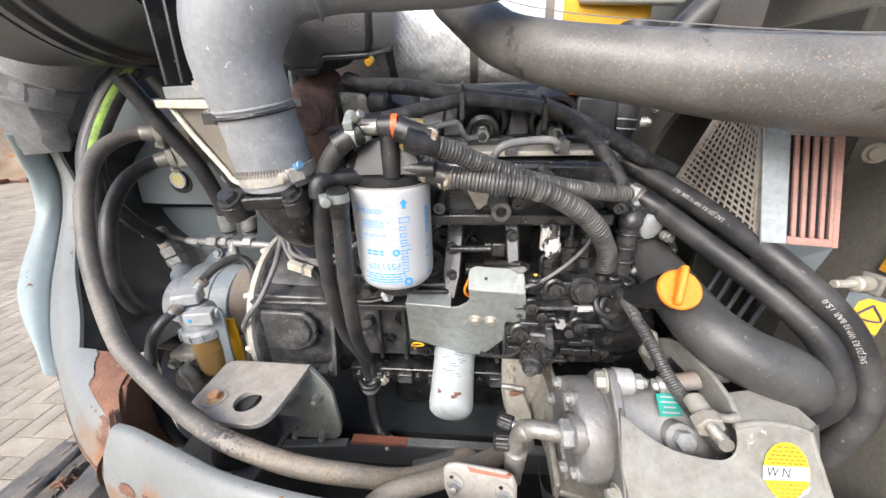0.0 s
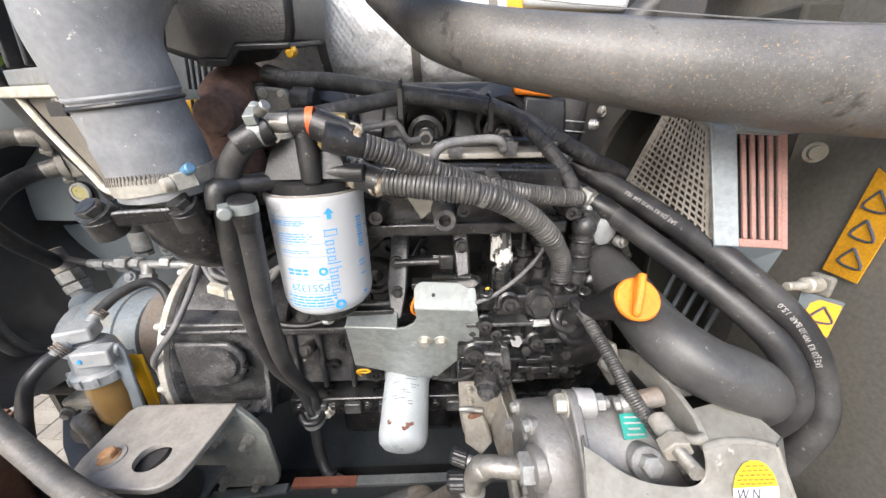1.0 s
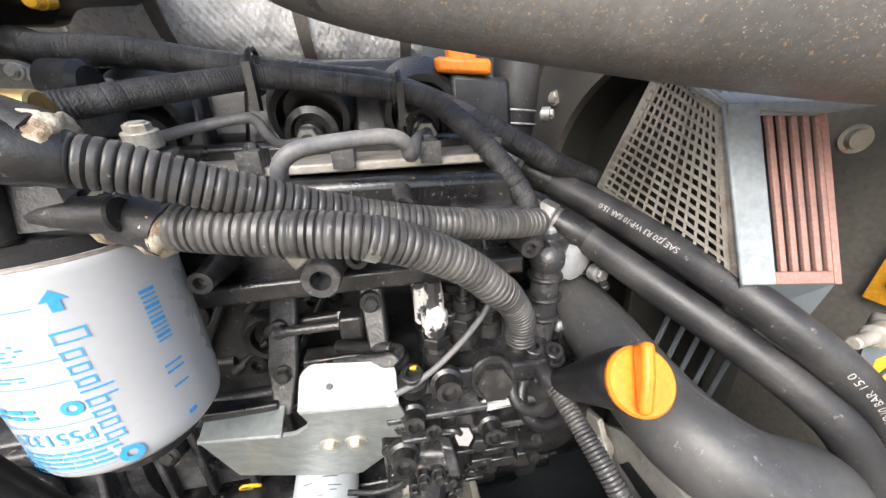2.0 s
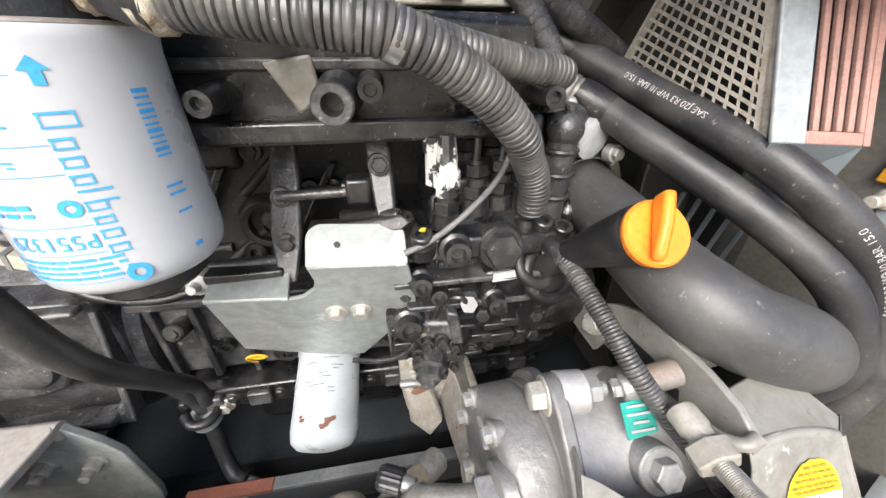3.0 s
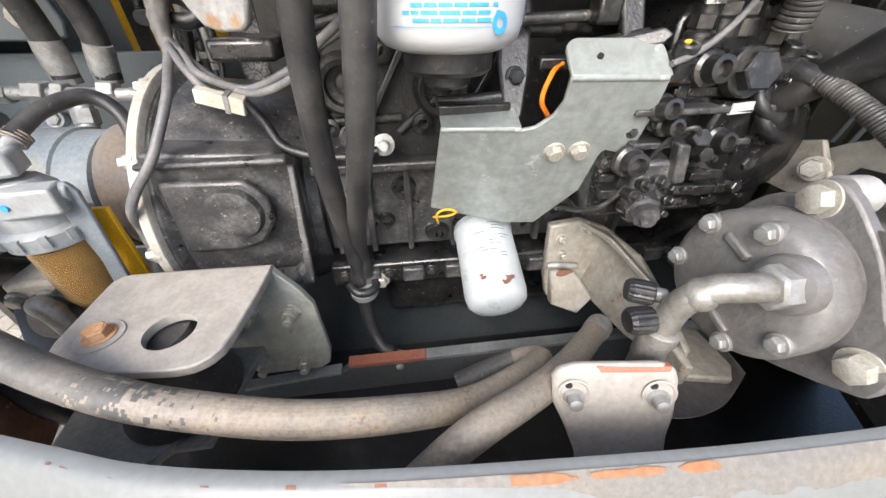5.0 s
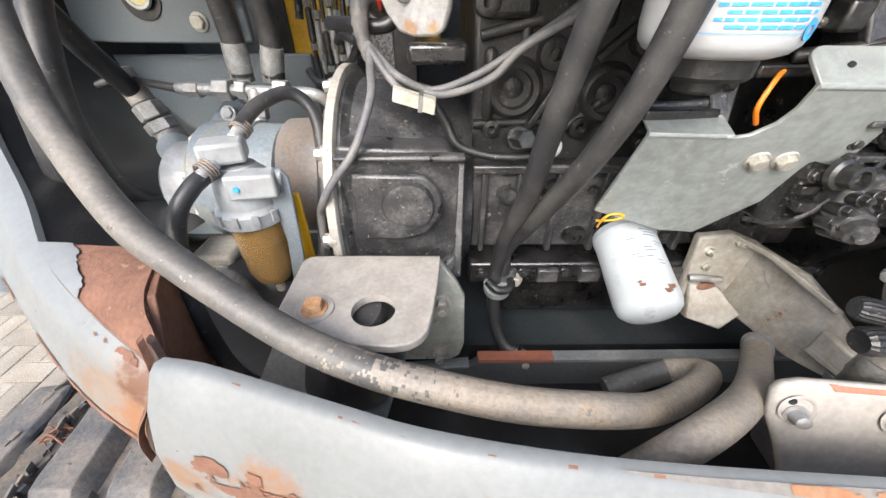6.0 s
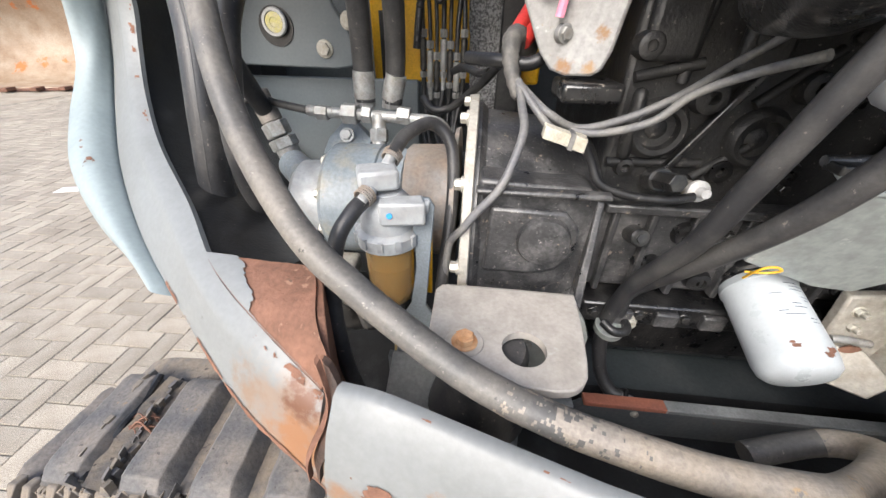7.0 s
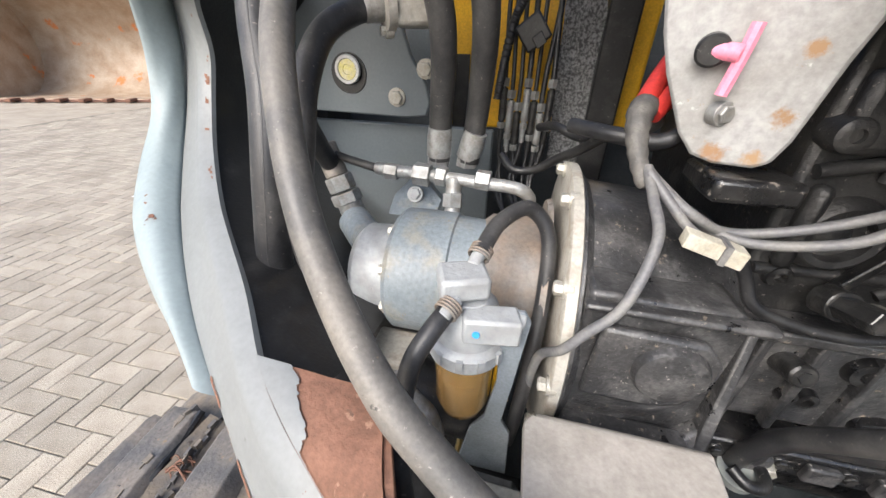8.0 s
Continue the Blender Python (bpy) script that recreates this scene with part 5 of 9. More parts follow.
    cap = part("filler_cap", Sh().lathe(cc - ca * 0.004, cc + ca, [(-0.004, 0.0195), (0.0, 0.0212), (0.006, 0.0222), (0.0085, 0.0222), (0.0105, 0.0205), (0.0105, 0.001)], 48), M_ORANGE, e, "bright orange filler cap with a grip fin")
    gu = Vector((0.25, 0.55, 0.8))
    gu = (gu - ca * gu.dot(ca)).normalized()
    part("fin", Sh().prism([cc + ca * 0.009 - gu * 0.0205 - ca.cross(gu) * 0.001, cc + ca * 0.0155 - gu * 0.0185 - ca.cross(gu) * 0.001, cc + ca * 0.021 + gu * 0.002 - ca.cross(gu) * 0.001, cc + ca * 0.022 + gu * 0.0235 - ca.cross(gu) * 0.001, cc + ca * 0.008 + gu * 0.0225 - ca.cross(gu) * 0.001], ca.cross(gu) * 0.008), M_ORANGE, cap, bevel=0.0028)
    # water outlet
    wo = part("water_outlet", Sh().tube([(0.215, 0.12, 1.31), (0.24, 0.11, 1.315), (0.245, 0.1, 1.29), (0.24, 0.085, 1.262)], 0.024, 18, 6).ball((0.19, 0.035, 1.322), 0.0155, 18).cyl((0.19, 0.035, 1.336), (0.19, 0.034, 1.342), 0.006, 12, 0.001).cyl((0.19, 0.035, 1.32), (0.19, 0.04, 1.24), 0.0125, 16).tube([(0.19, 0.035, 1.322), (0.205, 0.05, 1.328), (0.215, 0.062, 1.33)], 0.011, 14, 4), M_HOUSING, e)
    for z in (1.305, 1.285, 1.265):
        part("hose_band", Sh().torus((0.19, 0.037, z), (0, 0, 1), 0.0132, 0.0026, 24, 8), M_DARK, wo)
    return e


def fuel_filter():
    x, y, r = -0.118, -0.0156, 0.0478
    f = thing("fuel_filter", (x, y, 1.26), "white screw-on fuel filter canister with blue printing", "fuel filter")
    can = part("canister", Sh().lathe((x, y, 1.259), (x, y, 2), [(0, 0.02), (0.0, 0.034), (0.003, 0.0415), (0.008, 0.0457), (0.014, 0.0472), (0.02, r), (0.118, r), (0.124, 0.0487), (0.129, 0.0487), (0.131, 0.0475)], 64), M_WHITE, f)
    part("bottom_plug", Sh().cyl((x, y, 1.262), (x, y, 1.245), 0.03, 24, 0.003).cyl((x, y, 1.25), (x, y, 1.236), 0.016, 18, 0.002), M_DARK, f)
    part("seam", Sh().torus((x, y, 1.3885), (0, 0, 1), 0.0472, 0.0016, 56, 8), M_STRAP, f, "dirty rolled seam")
    head = part("filter_head", Sh().lathe((x, y, 1.389), (x, y, 2), [(0, 0.046), (0.01, 0.046), (0.013, 0.043), (0.015, 0.03), (0.03, 0.022), (0.034, 0.018)], 40), M_DARK, f)
    part("mount_plate", Sh().prism([(x - 0.03, y + 0.05, 1.432), (x + 0.05, y + 0.05, 1.432), (x + 0.06, y + 0.02, 1.43), (x + 0.03, y - 0.03, 1.42), (x - 0.025, y - 0.03, 1.42)], (0, 0, -0.012)), M_DARK, head, bevel=0.004)
    part("banjo_post", Sh().cyl((x + 0.013, y - 0.04, 1.40), (x + 0.013, y - 0.04, 1.448), 0.0095, 24, 0.002).prism([(x - 0.03, y - 0.042, 1.404), (x + 0.045, y - 0.04, 1.404), (x + 0.038, y - 0.034, 1.428), (x + 0.028, y - 0.032, 1.438), (x - 0.012, y - 0.032, 1.438), (x - 0.022, y - 0.036, 1.428)], (0, 0.03, 0)), M_DARK, head)
    part("left_port", Sh().cyl((x - 0.02, y - 0.03, 1.402), (x - 0.055, y - 0.052, 1.402), 0.0085, 18, 0.001).hexa((x - 0.05, y - 0.05, 1.402), (x - 0.062, y - 0.056, 1.4), 0.0105), M_DARK, head)
    part("port_elbow", Sh().tube([(x - 0.05, y - 0.052, 1.402), (x - 0.06, y - 0.062, 1.4), (x - 0.062, y - 0.064, 1.385)], 0.009, 14, 5), M_DARK, head)
    part("right_port", Sh().cyl((x + 0.02, y - 0.03, 1.408), (x + 0.06, y - 0.035, 1.408), 0.0085, 18, 0.001), M_DARK, head)
    pr = part("priming_body", Sh().cyl((x + 0.004, y - 0.042, 1.452), (x + 0.024, y - 0.04, 1.452), 0.0115, 20, 0.001), M_DARK, head)
    part("orange_ring", Sh().lathe((x + 0.018, y - 0.041, 1.452), (x + 0.06, y - 0.038, 1.452), [(0, 0.0085), (0.0, 0.0125), (0.006, 0.0125), (0.006, 0.0085)], 24), M_REDRING, pr, "red-orange plastic ring")
    part("brass_union", Sh().cyl((x + 0.026, y - 0.04, 1.452), (x + 0.05, y - 0.038, 1.451), 0.008, 16, 0.001).hexa((x + 0.03, y - 0.04, 1.436), (x + 0.03, y - 0.05, 1.434), 0.005), M_BRASS, pr, "greasy brass union")
    part("left_union", Sh().cyl((x - 0.02, y - 0.043, 1.452), (x + 0.004, y - 0.042, 1.452), 0.008, 16, 0.001), M_STEEL, pr)
    part("clip_screw", Sh().cyl((x - 0.016, y - 0.055, 1.46), (x - 0.006, y - 0.062, 1.466), 0.0045, 16, 0.001), M_STEEL, pr)
    for px, pz in ((x - 0.035, 1.44), (x + 0.04, 1.44)):
        part("head_bolt", Sh().bolt((px, y + 0.03, pz), (0, -0.2, 1), 0.007, 0.006), M_BOLT, head)

    # printing on the side that faces the yard; the can hangs upside down
    def ring(a0, rr=r + 0.0005):
        def place(u, v):
            a = a0 + u / r
            return Vector((x + rr * math.sin(a), y - rr * math.cos(a), v))
        return place

    pl = ring(0.0)
    sh = Sh()
    # the tall word-mark as plain strokes running down the can
    z = 1.3585
    for strokes, tall, adv in ((2, 1, 0.0112), (2, 0, 0.0083), (2, 0, 0.0083), (2, 0, 0.0078), (1, 1, 0.0046), (2, 1, 0.0085), (2, 0, 0.0066), (2, 0, 0.0083), (2, 0, 0.0083)):
        hi = 0.0128 if tall else 0.0082
        for q in range(strokes):
            zz = z - adv * (0.22 + 0.5 * q)
            lo_ = hi if (q == 0 or adv > 0.011 or not tall) else 0.0082
            laid(sh, rect(lo_, 0.0012 if q == 0 else 0.0009, 0.0175 + lo_ / 2, zz, 5), pl)
        if strokes == 2:
            for uu in (0.0182, 0.0175 + (0.0122 if adv > 0.011 else 0.0076)):
                laid(sh, rect(0.0007, adv * 0.42, uu, z - adv * 0.47, 1), pl)
        z -= adv
    part("tall_mark", sh, M_LABEL, can, "tall blue word-mark drawn as plain strokes")["kind"] = "stuff"
    sh = Sh()
    v, f2 = letters("P551329", 0.0115)
    laid(sh, ([(-a, -b) for a, b in v], f2), lambda u, w_: pl(u - 0.004, 1.2975 + w_))
    part("part_number", sh, M_LABEL, can, "blue part number printed upside down")
    sh = Sh()
    rp = random.Random(21)
    for z, w, c0, h_ in ((1.3665, 0.04, -0.02, 0.0009), (1.3645, 0.044, -0.02, 0.0009), (1.3625, 0.036, -0.02, 0.0009), (1.354, 0.03, -0.013, 0.001), (1.3515, 0.034, -0.013, 0.001), (1.349, 0.028, -0.013, 0.001), (1.3465, 0.03, -0.013, 0.001), (1.337, 0.03, -0.014, 0.0009), (1.3348, 0.026, -0.014, 0.0009), (1.2868, 0.052, -0.006, 0.0017), (1.2834, 0.046, -0.004, 0.0017), (1.28, 0.052, -0.006, 0.0017), (1.2766, 0.044, -0.004, 0.0017)):
        u0 = c0 - w / 2
        while u0 < c0 + w / 2:
            ln_ = rp.uniform(0.003, 0.0085) * (1.3 if h_ > 0.0012 else 1.0)
            laid(sh, rect(min(ln_, c0 + w / 2 - u0 + 0.001), h_, u0 + ln_ / 2, z, 2), pl)
            u0 += ln_ + 0.0011
    for z in (1.3705, 1.3435, 1.3305, 1.3055, 1.2905, 1.2735):
        laid(sh, rect(0.058, 0.0004, -0.012, z, 14), pl)
    for u_, w_ in ((-0.021, 0.007), (-0.0125, 0.0075), (-0.005, 0.005)):
        laid(sh, rect(w_, 0.0026, u_, 1.3165, 3), pl)
        laid(sh, rect(w_ * 0.9, 0.0022, u_, 1.3125, 3), pl)
    part("small_print", sh, M_LABEL, can, "rows of small blue print")["kind"] = "stuff"
    sh = Sh()
    for k in range(11):
        laid(sh, rect(0.008, 0.0011 if k % 3 else 0.002, 0.057, 1.362 - k * 0.0031, 3), pl)
    for z, w in ((1.315, 0.01), (1.3105, 0.01), (1.3, 0.009), (1.279, 0.005), (1.2775, 0.005)):
        laid(sh, rect(w, 0.0014, 0.056, z, 3), pl)
    part("bar_code", sh, M_LABEL, can, "blue bar code and small lines")["kind"] = "stuff"
    # arrow and round mark
    sh = Sh()
    sh.add([pl(0.0225, 1.3665), pl(0.0225, 1.372), pl(0.0195, 1.372), pl(0.0245, 1.3775), pl(0.0295, 1.372), pl(0.0265, 1.372), pl(0.0265, 1.3665)], [(0, 1, 2, 3, 4, 5, 6)])
    for z, rr in ((1.3145, 0.0045), (1.275, 0.0055)):
        n = 16
        u0 = 0.012 if z > 1.3 else 0.024
        sh.add([pl(u0 + rr * math.cos(6.283 * k / n), z + rr * math.sin(6.283 * k / n)) for k in range(n)] + [pl(u0 + rr * 0.45 * math.cos(6.283 * k / n), z + rr * 0.45 * math.sin(6.283 * k / n)) for k in range(n)], [(k, (k + 1) % n, n + (k + 1) % n, n + k) for k in range(n)])
    part("arrow_mark", sh, M_LABEL, can, "blue arrow and round marks")["kind"] = "stuff"
    return f


def oil_filter():
    p0, p1 = Vector((-0.052, 0.115, 1.03)), Vector((-0.054, -0.001, 0.988))
    o = thing("oil_filter", (-0.053, 0.05, 0.97), "small pale oil filter with chipped rusty spots", "oil filter")
    L = (p1 - p0).length
    can = part("canister", Sh().lathe(p0, p1, [(0, 0.034), (0.003, 0.039), (0.012, 0.0395), (0.014, 0.038), (L - 0.02, 0.038), (L - 0.009, 0.036), (L - 0.003, 0.03), (L, 0.018), (L + 0.0005, 0.001)], 56), M_OILWHITE, o)
    part("base", Sh().cyl(p0 - (p1 - p0).normalized() * 0.05, p0, 0.042, 36, 0.003), M_ENGINE, o)
    ax = (p1 - p0).normalized()
    u = Vector((1, 0, 0))
    w = ax.cross(u).normalized()
    if w.z < 0:
        w = -w
    def place(a, s, lift=0.0384):
        return p0 + ax * s + (u * math.sin(a) + w * math.cos(a)) * lift
    sh = Sh()
    rng = random.Random(5)
    for k in range(12):
        a0, s0 = rng.uniform(-0.4, 0.5), 0.022 + 0.0045 * k
        laid(sh, rect(rng.uniform(0.006, 0.02), 0.0009, 0, 0, 5), lambda x_, y_: place(a0 + x_ / 0.038, s0 + y_))
    part("print", sh, M_INK, can, "faded dark lines of small print")
    sh = Sh()
    for a0, s0, r in ((0.3, 0.102, 0.0055), (0.42, 0.1, 0.004), (0.12, 0.108, 0.0045), (0.2, 0.107, 0.004), (-0.5, 0.098, 0.004), (-0.56, 0.094, 0.0025)):
        n = 12
        sh.add([place(a0 + r * rng.uniform(0.6, 1.5) * math.cos(6.283 * k / n) / 0.038, s0 + r * 0.6 * rng.uniform(0.6, 1.3) * math.sin(6.283 * k / n), 0.03835) for k in range(n)], [tuple(range(n))])
    part("chip", sh, M_RUST, can, "rust-brown chips in the paint")


def bent_bracket():
    """Galvanised shield plate in front of the injection pump, with two folded-back tabs."""
    b = thing("shield_bracket", (-0.03, 0.02, 1.06), "bright galvanised sheet-steel bracket with two bolts", "bracket")
    def on(x, z):
        return Vector((x, 0.012 - 0.43 * (z - 1.18) - 0.1 * x, z))
    face = [(-0.024, 1.24), (0.052, 1.236), (0.057, 1.206), (0.059, 1.168), (-0.002, 1.066), (-0.04, 1.067), (-0.126, 1.096), (-0.119, 1.197), (-0.05, 1.193), (-0.038, 1.196), (-0.026, 1.207), (-0.022, 1.219)]
    part("plate", Sh().prism([on(x, z) for x, z in face], (0, 0.0035, 0.0015)), M_ZINC, b, bevel=0.0008)
    def tab(x0, x1, z, back, up, c):
        a, d = on(x0, z), on(x1, z)
        o = Vector((0, back, up))
        ix = Vector((c, 0, 0))
        r_ = c / o.length
        top = [a, d] + [d + o * (1 - r_ * (1 - math.sin(0.2618 * k))) - ix * (1 - math.cos(0.2618 * k)) for k in range(7)] + [a + o * (1 - r_ * (1 - math.sin(0.2618 * k))) + ix * (1 - math.cos(0.2618 * k)) for k in range(6, -1, -1)]
        return Sh().prism(top, (0, 0.0025, -0.0025))
    t1 = part("upper_tab", tab(-0.024, 0.052, 1.2395, 0.026, 0.022, 0.012), M_ZINC, b, bevel=0.0008)
    part("hole", Sh().cyl((0.0, -0.0022, 1.2514), (0.0, 0.002, 1.2465), 0.0024, 16), M_DARK, t1, "dark drilled hole")
    part("lower_tab", tab(-0.1185, -0.05, 1.1965, 0.03, 0.014, 0.01), M_ZINC, b, bevel=0.0008)
    part("upper_bend", Sh().tube([on(-0.0225, 1.2385) + Vector((0, 0.0028, -0.001)), on(0.0505, 1.2385) + Vector((0, 0.0028, -0.001))], 0.0031, 12, 2), M_ZINC, b)
    part("lower_bend", Sh().tube([on(-0.119, 1.1955) + Vector((0, 0.0028, -0.001)), on(-0.05, 1.1955) + Vector((0, 0.0028, -0.001))], 0.0031, 12, 2), M_ZINC, b)
    n = Vector((-0.1, -1, -0.43)).normalized()
    for x, z in ((-0.0135, 1.171), (0.009, 1.172)):
        part("bolt", Sh().bolt(on(x, z), n, 0.0075, 0.007), M_BOLT, b)


def mount_bracket():
    b = thing("engine_mount_bracket", (-0.37, 0.0, 0.95), "weathered grey angle bracket of the engine mount", "bracket")
    hole, r = Vector((-0.364, -0.053, 0)), 0.0205
    out = [(-0.455, 0.032), (-0.301, 0.029), (-0.304, -0.015), (-0.309, -0.06), (-0.3125, -0.077), (-0.319, -0.087), (-0.329, -0.093), (-0.342, -0.095), (-0.42, -0.089), (-0.44, -0.083), (-0.449, -0.072), (-0.454, -0.055)]
    # plate with a round hole: a ring of quads from the hole to the outline
    n = 72
    ins, outp = [], []
    for k in range(n):
        a = 2 * math.pi * k / n
        d = Vector((math.cos(a), math.sin(a)))
        best = 9
        for p, q in zip(out, out[1:] + out[:1]):
            p, q = Vector(p) - hole.xy, Vector(q) - hole.xy
            e = q - p
            den = d.x * e.y - d.y * e.x
            if abs(den) > 1e-9:
                s = (p.x * e.y - p.y * e.x) / den
                t = (p.x * d.y - p.y * d.x) / den
                if s > 0 and -1e-6 <= t <= 1 + 1e-6:
                    best = min(best, s)
        ins.append(hole.xy + d * r)
        outp.append(hole.xy + d * best)
    zt, zb = 1.056, 1.046
    rings = [[(p.x, p.y, zt) for p in ins], [(p.x, p.y, zt) for p in outp], [(p.x, p.y, zb) for p in outp], [(p.x, p.y, zb) for p in ins], [(p.x, p.y, zt) for p in ins]]
    part("top_plate", Sh().rings(rings, True, False), M_MOUNT, b, bevel=0.0015)
    # lighter zinc here makes up for the top plate's shadow
    part("back_plate", Sh().prism([(-0.44, 0.03, 1.046), (-0.302, 0.026, 1.05), (-0.282, 0.028, 1.018), (-0.272, 0.03, 0.992), (-0.27, 0.034, 0.9), (-0.276, 0.035, 0.874), (-0.29, 0.035, 0.864), (-0.37, 0.035, 0.864), (-0.4, 0.033, 0.9), (-0.44, 0.032, 0.95)], (0, 0.009, 0)), M_ZINCLIFT, b, bevel=0.0015)
    part("bend", Sh().tube([(-0.444, 0.029, 1.0465), (-0.38, 0.029, 1.0465), (-0.3025, 0.0275, 1.0465)], 0.0095, 20, 4), M_MOUNT, b)
    for x, y, z in ((-0.345, 0.029, 0.99), (-0.3, 0.029, 0.985), (-0.357, 0.033, 0.89), (-0.305, 0.033, 0.886)):
        part("bolt", Sh().bolt((x, y, z), (0, -1, 0), 0.0088, 0.011).cyl((x, y - 0.011, z), (x, y - 0.02, z), 0.0055, 14, 0.001), M_BOLT, b)
    part("top_bolt", Sh().bolt((-0.419, -0.052, 1.057), (0, 0, 1), 0.0092, 0.009), M_RUSTLIGHT, b, "orange rusted top bolt")
    part("washer", Sh().cyl((-0.419, -0.052, 1.054), (-0.419, -0.052, 1.0575), 0.018, 28, 0.0006), M_MOUNT, b)
    m = thing("rubber_engine_mount", (-0.4, -0.03, 0.86), "round black rubber engine mount under the bracket", "engine mount")
    part("rubber", Sh().lathe((-0.4, -0.04, 0.95), (-0.4, -0.04, 1.2), [(0, 0.055), (0.02, 0.05), (0.05, 0.04), (0.085, 0.045), (0.095, 0.04)], 32), M_RUBBER, m)
    part("seat", Sh().prism([(-0.5, -0.1, 0.95), (-0.36, -0.095, 0.94), (-0.34, 0.02, 0.94), (-0.51, 0.02, 0.95)], (0, 0, -0.01)), M_SEATGREY, m, "grey steel seat plate", 0.002)
    part("lower_disc", Sh().lathe((-0.44, -0.06, 0.935), (-0.44, -0.06, 1), [(0, 0.06), (0.006, 0.062), (0.012, 0.06)], 36), M_SEATGREY, m)

# ---- compressor and its guard ----
def compressor():
    c = thing("air_compressor", (0.16, -0.1, 1.0), "cast aluminium belt compressor with a grey hose fitting", "compressor")
    a0 = Vector((0.098, -0.104, 1.101))
    ax = Vector((1.0, 0.08, -0.01)).normalized()
    R = 0.0595
    head = part("rear_head", Sh().lathe(a0, a0 + ax, [(0, 0.02), (0.0, 0.05), (0.003, 0.0565), (0.008, R), (0.03, R), (0.031, R - 0.0025), (0.0335, R - 0.0025), (0.0345, R), (0.046, R)], 56), M_ALU, c)
    u, w = side(ax)
    for k in range(7):
        a = 2 * math.pi * (k + 0.32) / 7
        d = u * math.cos(a) + w * math.sin(a)
        part("head_lobe", Sh().lathe(a0 + d * 0.0505 - ax * 0.001, a0 + d * 0.0505 + ax, [(0, 0.0075), (0.0012, 0.0086), (0.03, 0.009)], 20), M_ALU, head)
        part("head_bolt", Sh().bolt(a0 + d * 0.0505 - ax * 0.001, -ax, 0.0062, 0.0065, True, 0.004), M_NUT, head)
    part("face_boss", Sh().lathe(a0 - ax * 0.006 + Vector((0, -0.03, 0.026)), a0 + Vector((0, -0.03, 0.026)) + ax, [(0, 0.016), (0.003, 0.0205), (0.012, 0.0225)], 24), M_ALU, head)
    for dy, dz, hw in ((0.01, 0.03, 0.012), (-0.004, -0.032, 0.014)):
        part("cast_web", Sh().obox(a0 + Vector((-0.001, dy, dz)), (0.003, 0, 0), (0, hw, hw * 0.3), (0, -0.001, 0.0035)), M_ALU, head, bevel=0.002)
    body = part("body", Sh().lathe(a0 + ax * 0.05, a0 + ax, [(0, 0.057), (0.012, 0.056), (0.02, 0.051), (0.055, 0.05), (0.066, 0.0535), (0.072, 0.0535), (0.08, 0.05), (0.115, 0.051), (0.13, 0.044)], 48), M_ALUBRIGHT, c)
    for k in range(7):
        a = 0.3 + k * 0.62
        d = u * math.cos(a) + w * math.sin(a)
        part("body_rib", Sh().obox(a0 + ax * 0.088 + d * 0.051, ax * 0.035, d * 0.0035, ax.cross(d) * 0.0045), M_ALUBRIGHT, body, bevel=0.003)
    # mounting flange with two ears and long bolts
    out = [(-0.082, 1.168), (-0.086, 1.179), (-0.097, 1.185), (-0.11, 1.182), (-0.126, 1.171), (-0.148, 1.151), (-0.168, 1.124), (-0.184, 1.108), (-0.192, 1.09), (-0.19, 1.072), (-0.179, 1.063), (-0.158, 1.05), (-0.13, 1.036), (-0.09, 1.034), (-0.055, 1.052), (-0.04, 1.09), (-0.045, 1.13), (-0.062, 1.156)]
    sm = [(p.y, p.z) for p in spline([(0, y, z) for y, z in out + out[:1]], 4)[:-1]]
    part("mount_flange", Sh().prism([(0.1365, y, z) for y, z in sm], ax * 0.011), M_ALU, c, bevel=0.002)
    for p, q in (((0.1365, -0.0975, 1.171), (0.172, -0.1, 1.173)), ((0.1365, -0.1765, 1.087), (0.18, -0.17, 1.09))):
        p, q = Vector(p), Vector(q)
        d = (q - p).normalized()
        part("ear", Sh().lathe(p + d * 0.01, q, [(0, 0.0155), (0.018, 0.0145), (0.02, 0.0125)], 24), M_ALUBRIGHT, c)
        part("long_bolt", Sh().lathe(p - d * 0.011, q, [(0, 0.0075), (0.001, 0.0098), (0.006, 0.0103), (0.0105, 0.0103)], 6).cyl(p - d * 0.0008, p + d * 0.001, 0.0138, 24, 0.0004), M_BOLT, c)
        part("far_nut", Sh().hexa(q - d * 0.01, q + d * 0.004, 0.0095).cyl(q, q + d * 0.009, 0.0055, 14, 0.001), M_NUT, c)
    pn = part("name_plate", Sh().obox((0.2, -0.1175, 1.1595), (0.0125, 0.0015, -0.0005), (0, -0.0085, -0.008), (0, -0.0004, 0.0004)), M_TEAL, c, "small teal name plate")
    sh = Sh()
    for k, wd in enumerate((0.016, 0.019, 0.012, 0.018)):
        sh.obox(Vector((0.2, -0.1185, 1.1605)) + Vector((0, -0.0038, -0.0036)) * (k - 1.5), (wd / 2, 0, 0), (0, -0.0006, -0.0006), (0, -0.0003, 0.0003))
    part("plate_lines", sh, M_SEP, pn, "pale lines of small print")
    part("side_plug", Sh().hexa((0.205, -0.135, 1.133), (0.205, -0.151, 1.1435), 0.0105).cyl((0.205, -0.128, 1.128), (0.205, -0.144, 1.1385), 0.0165, 28, 0.001), M_NUT, c)
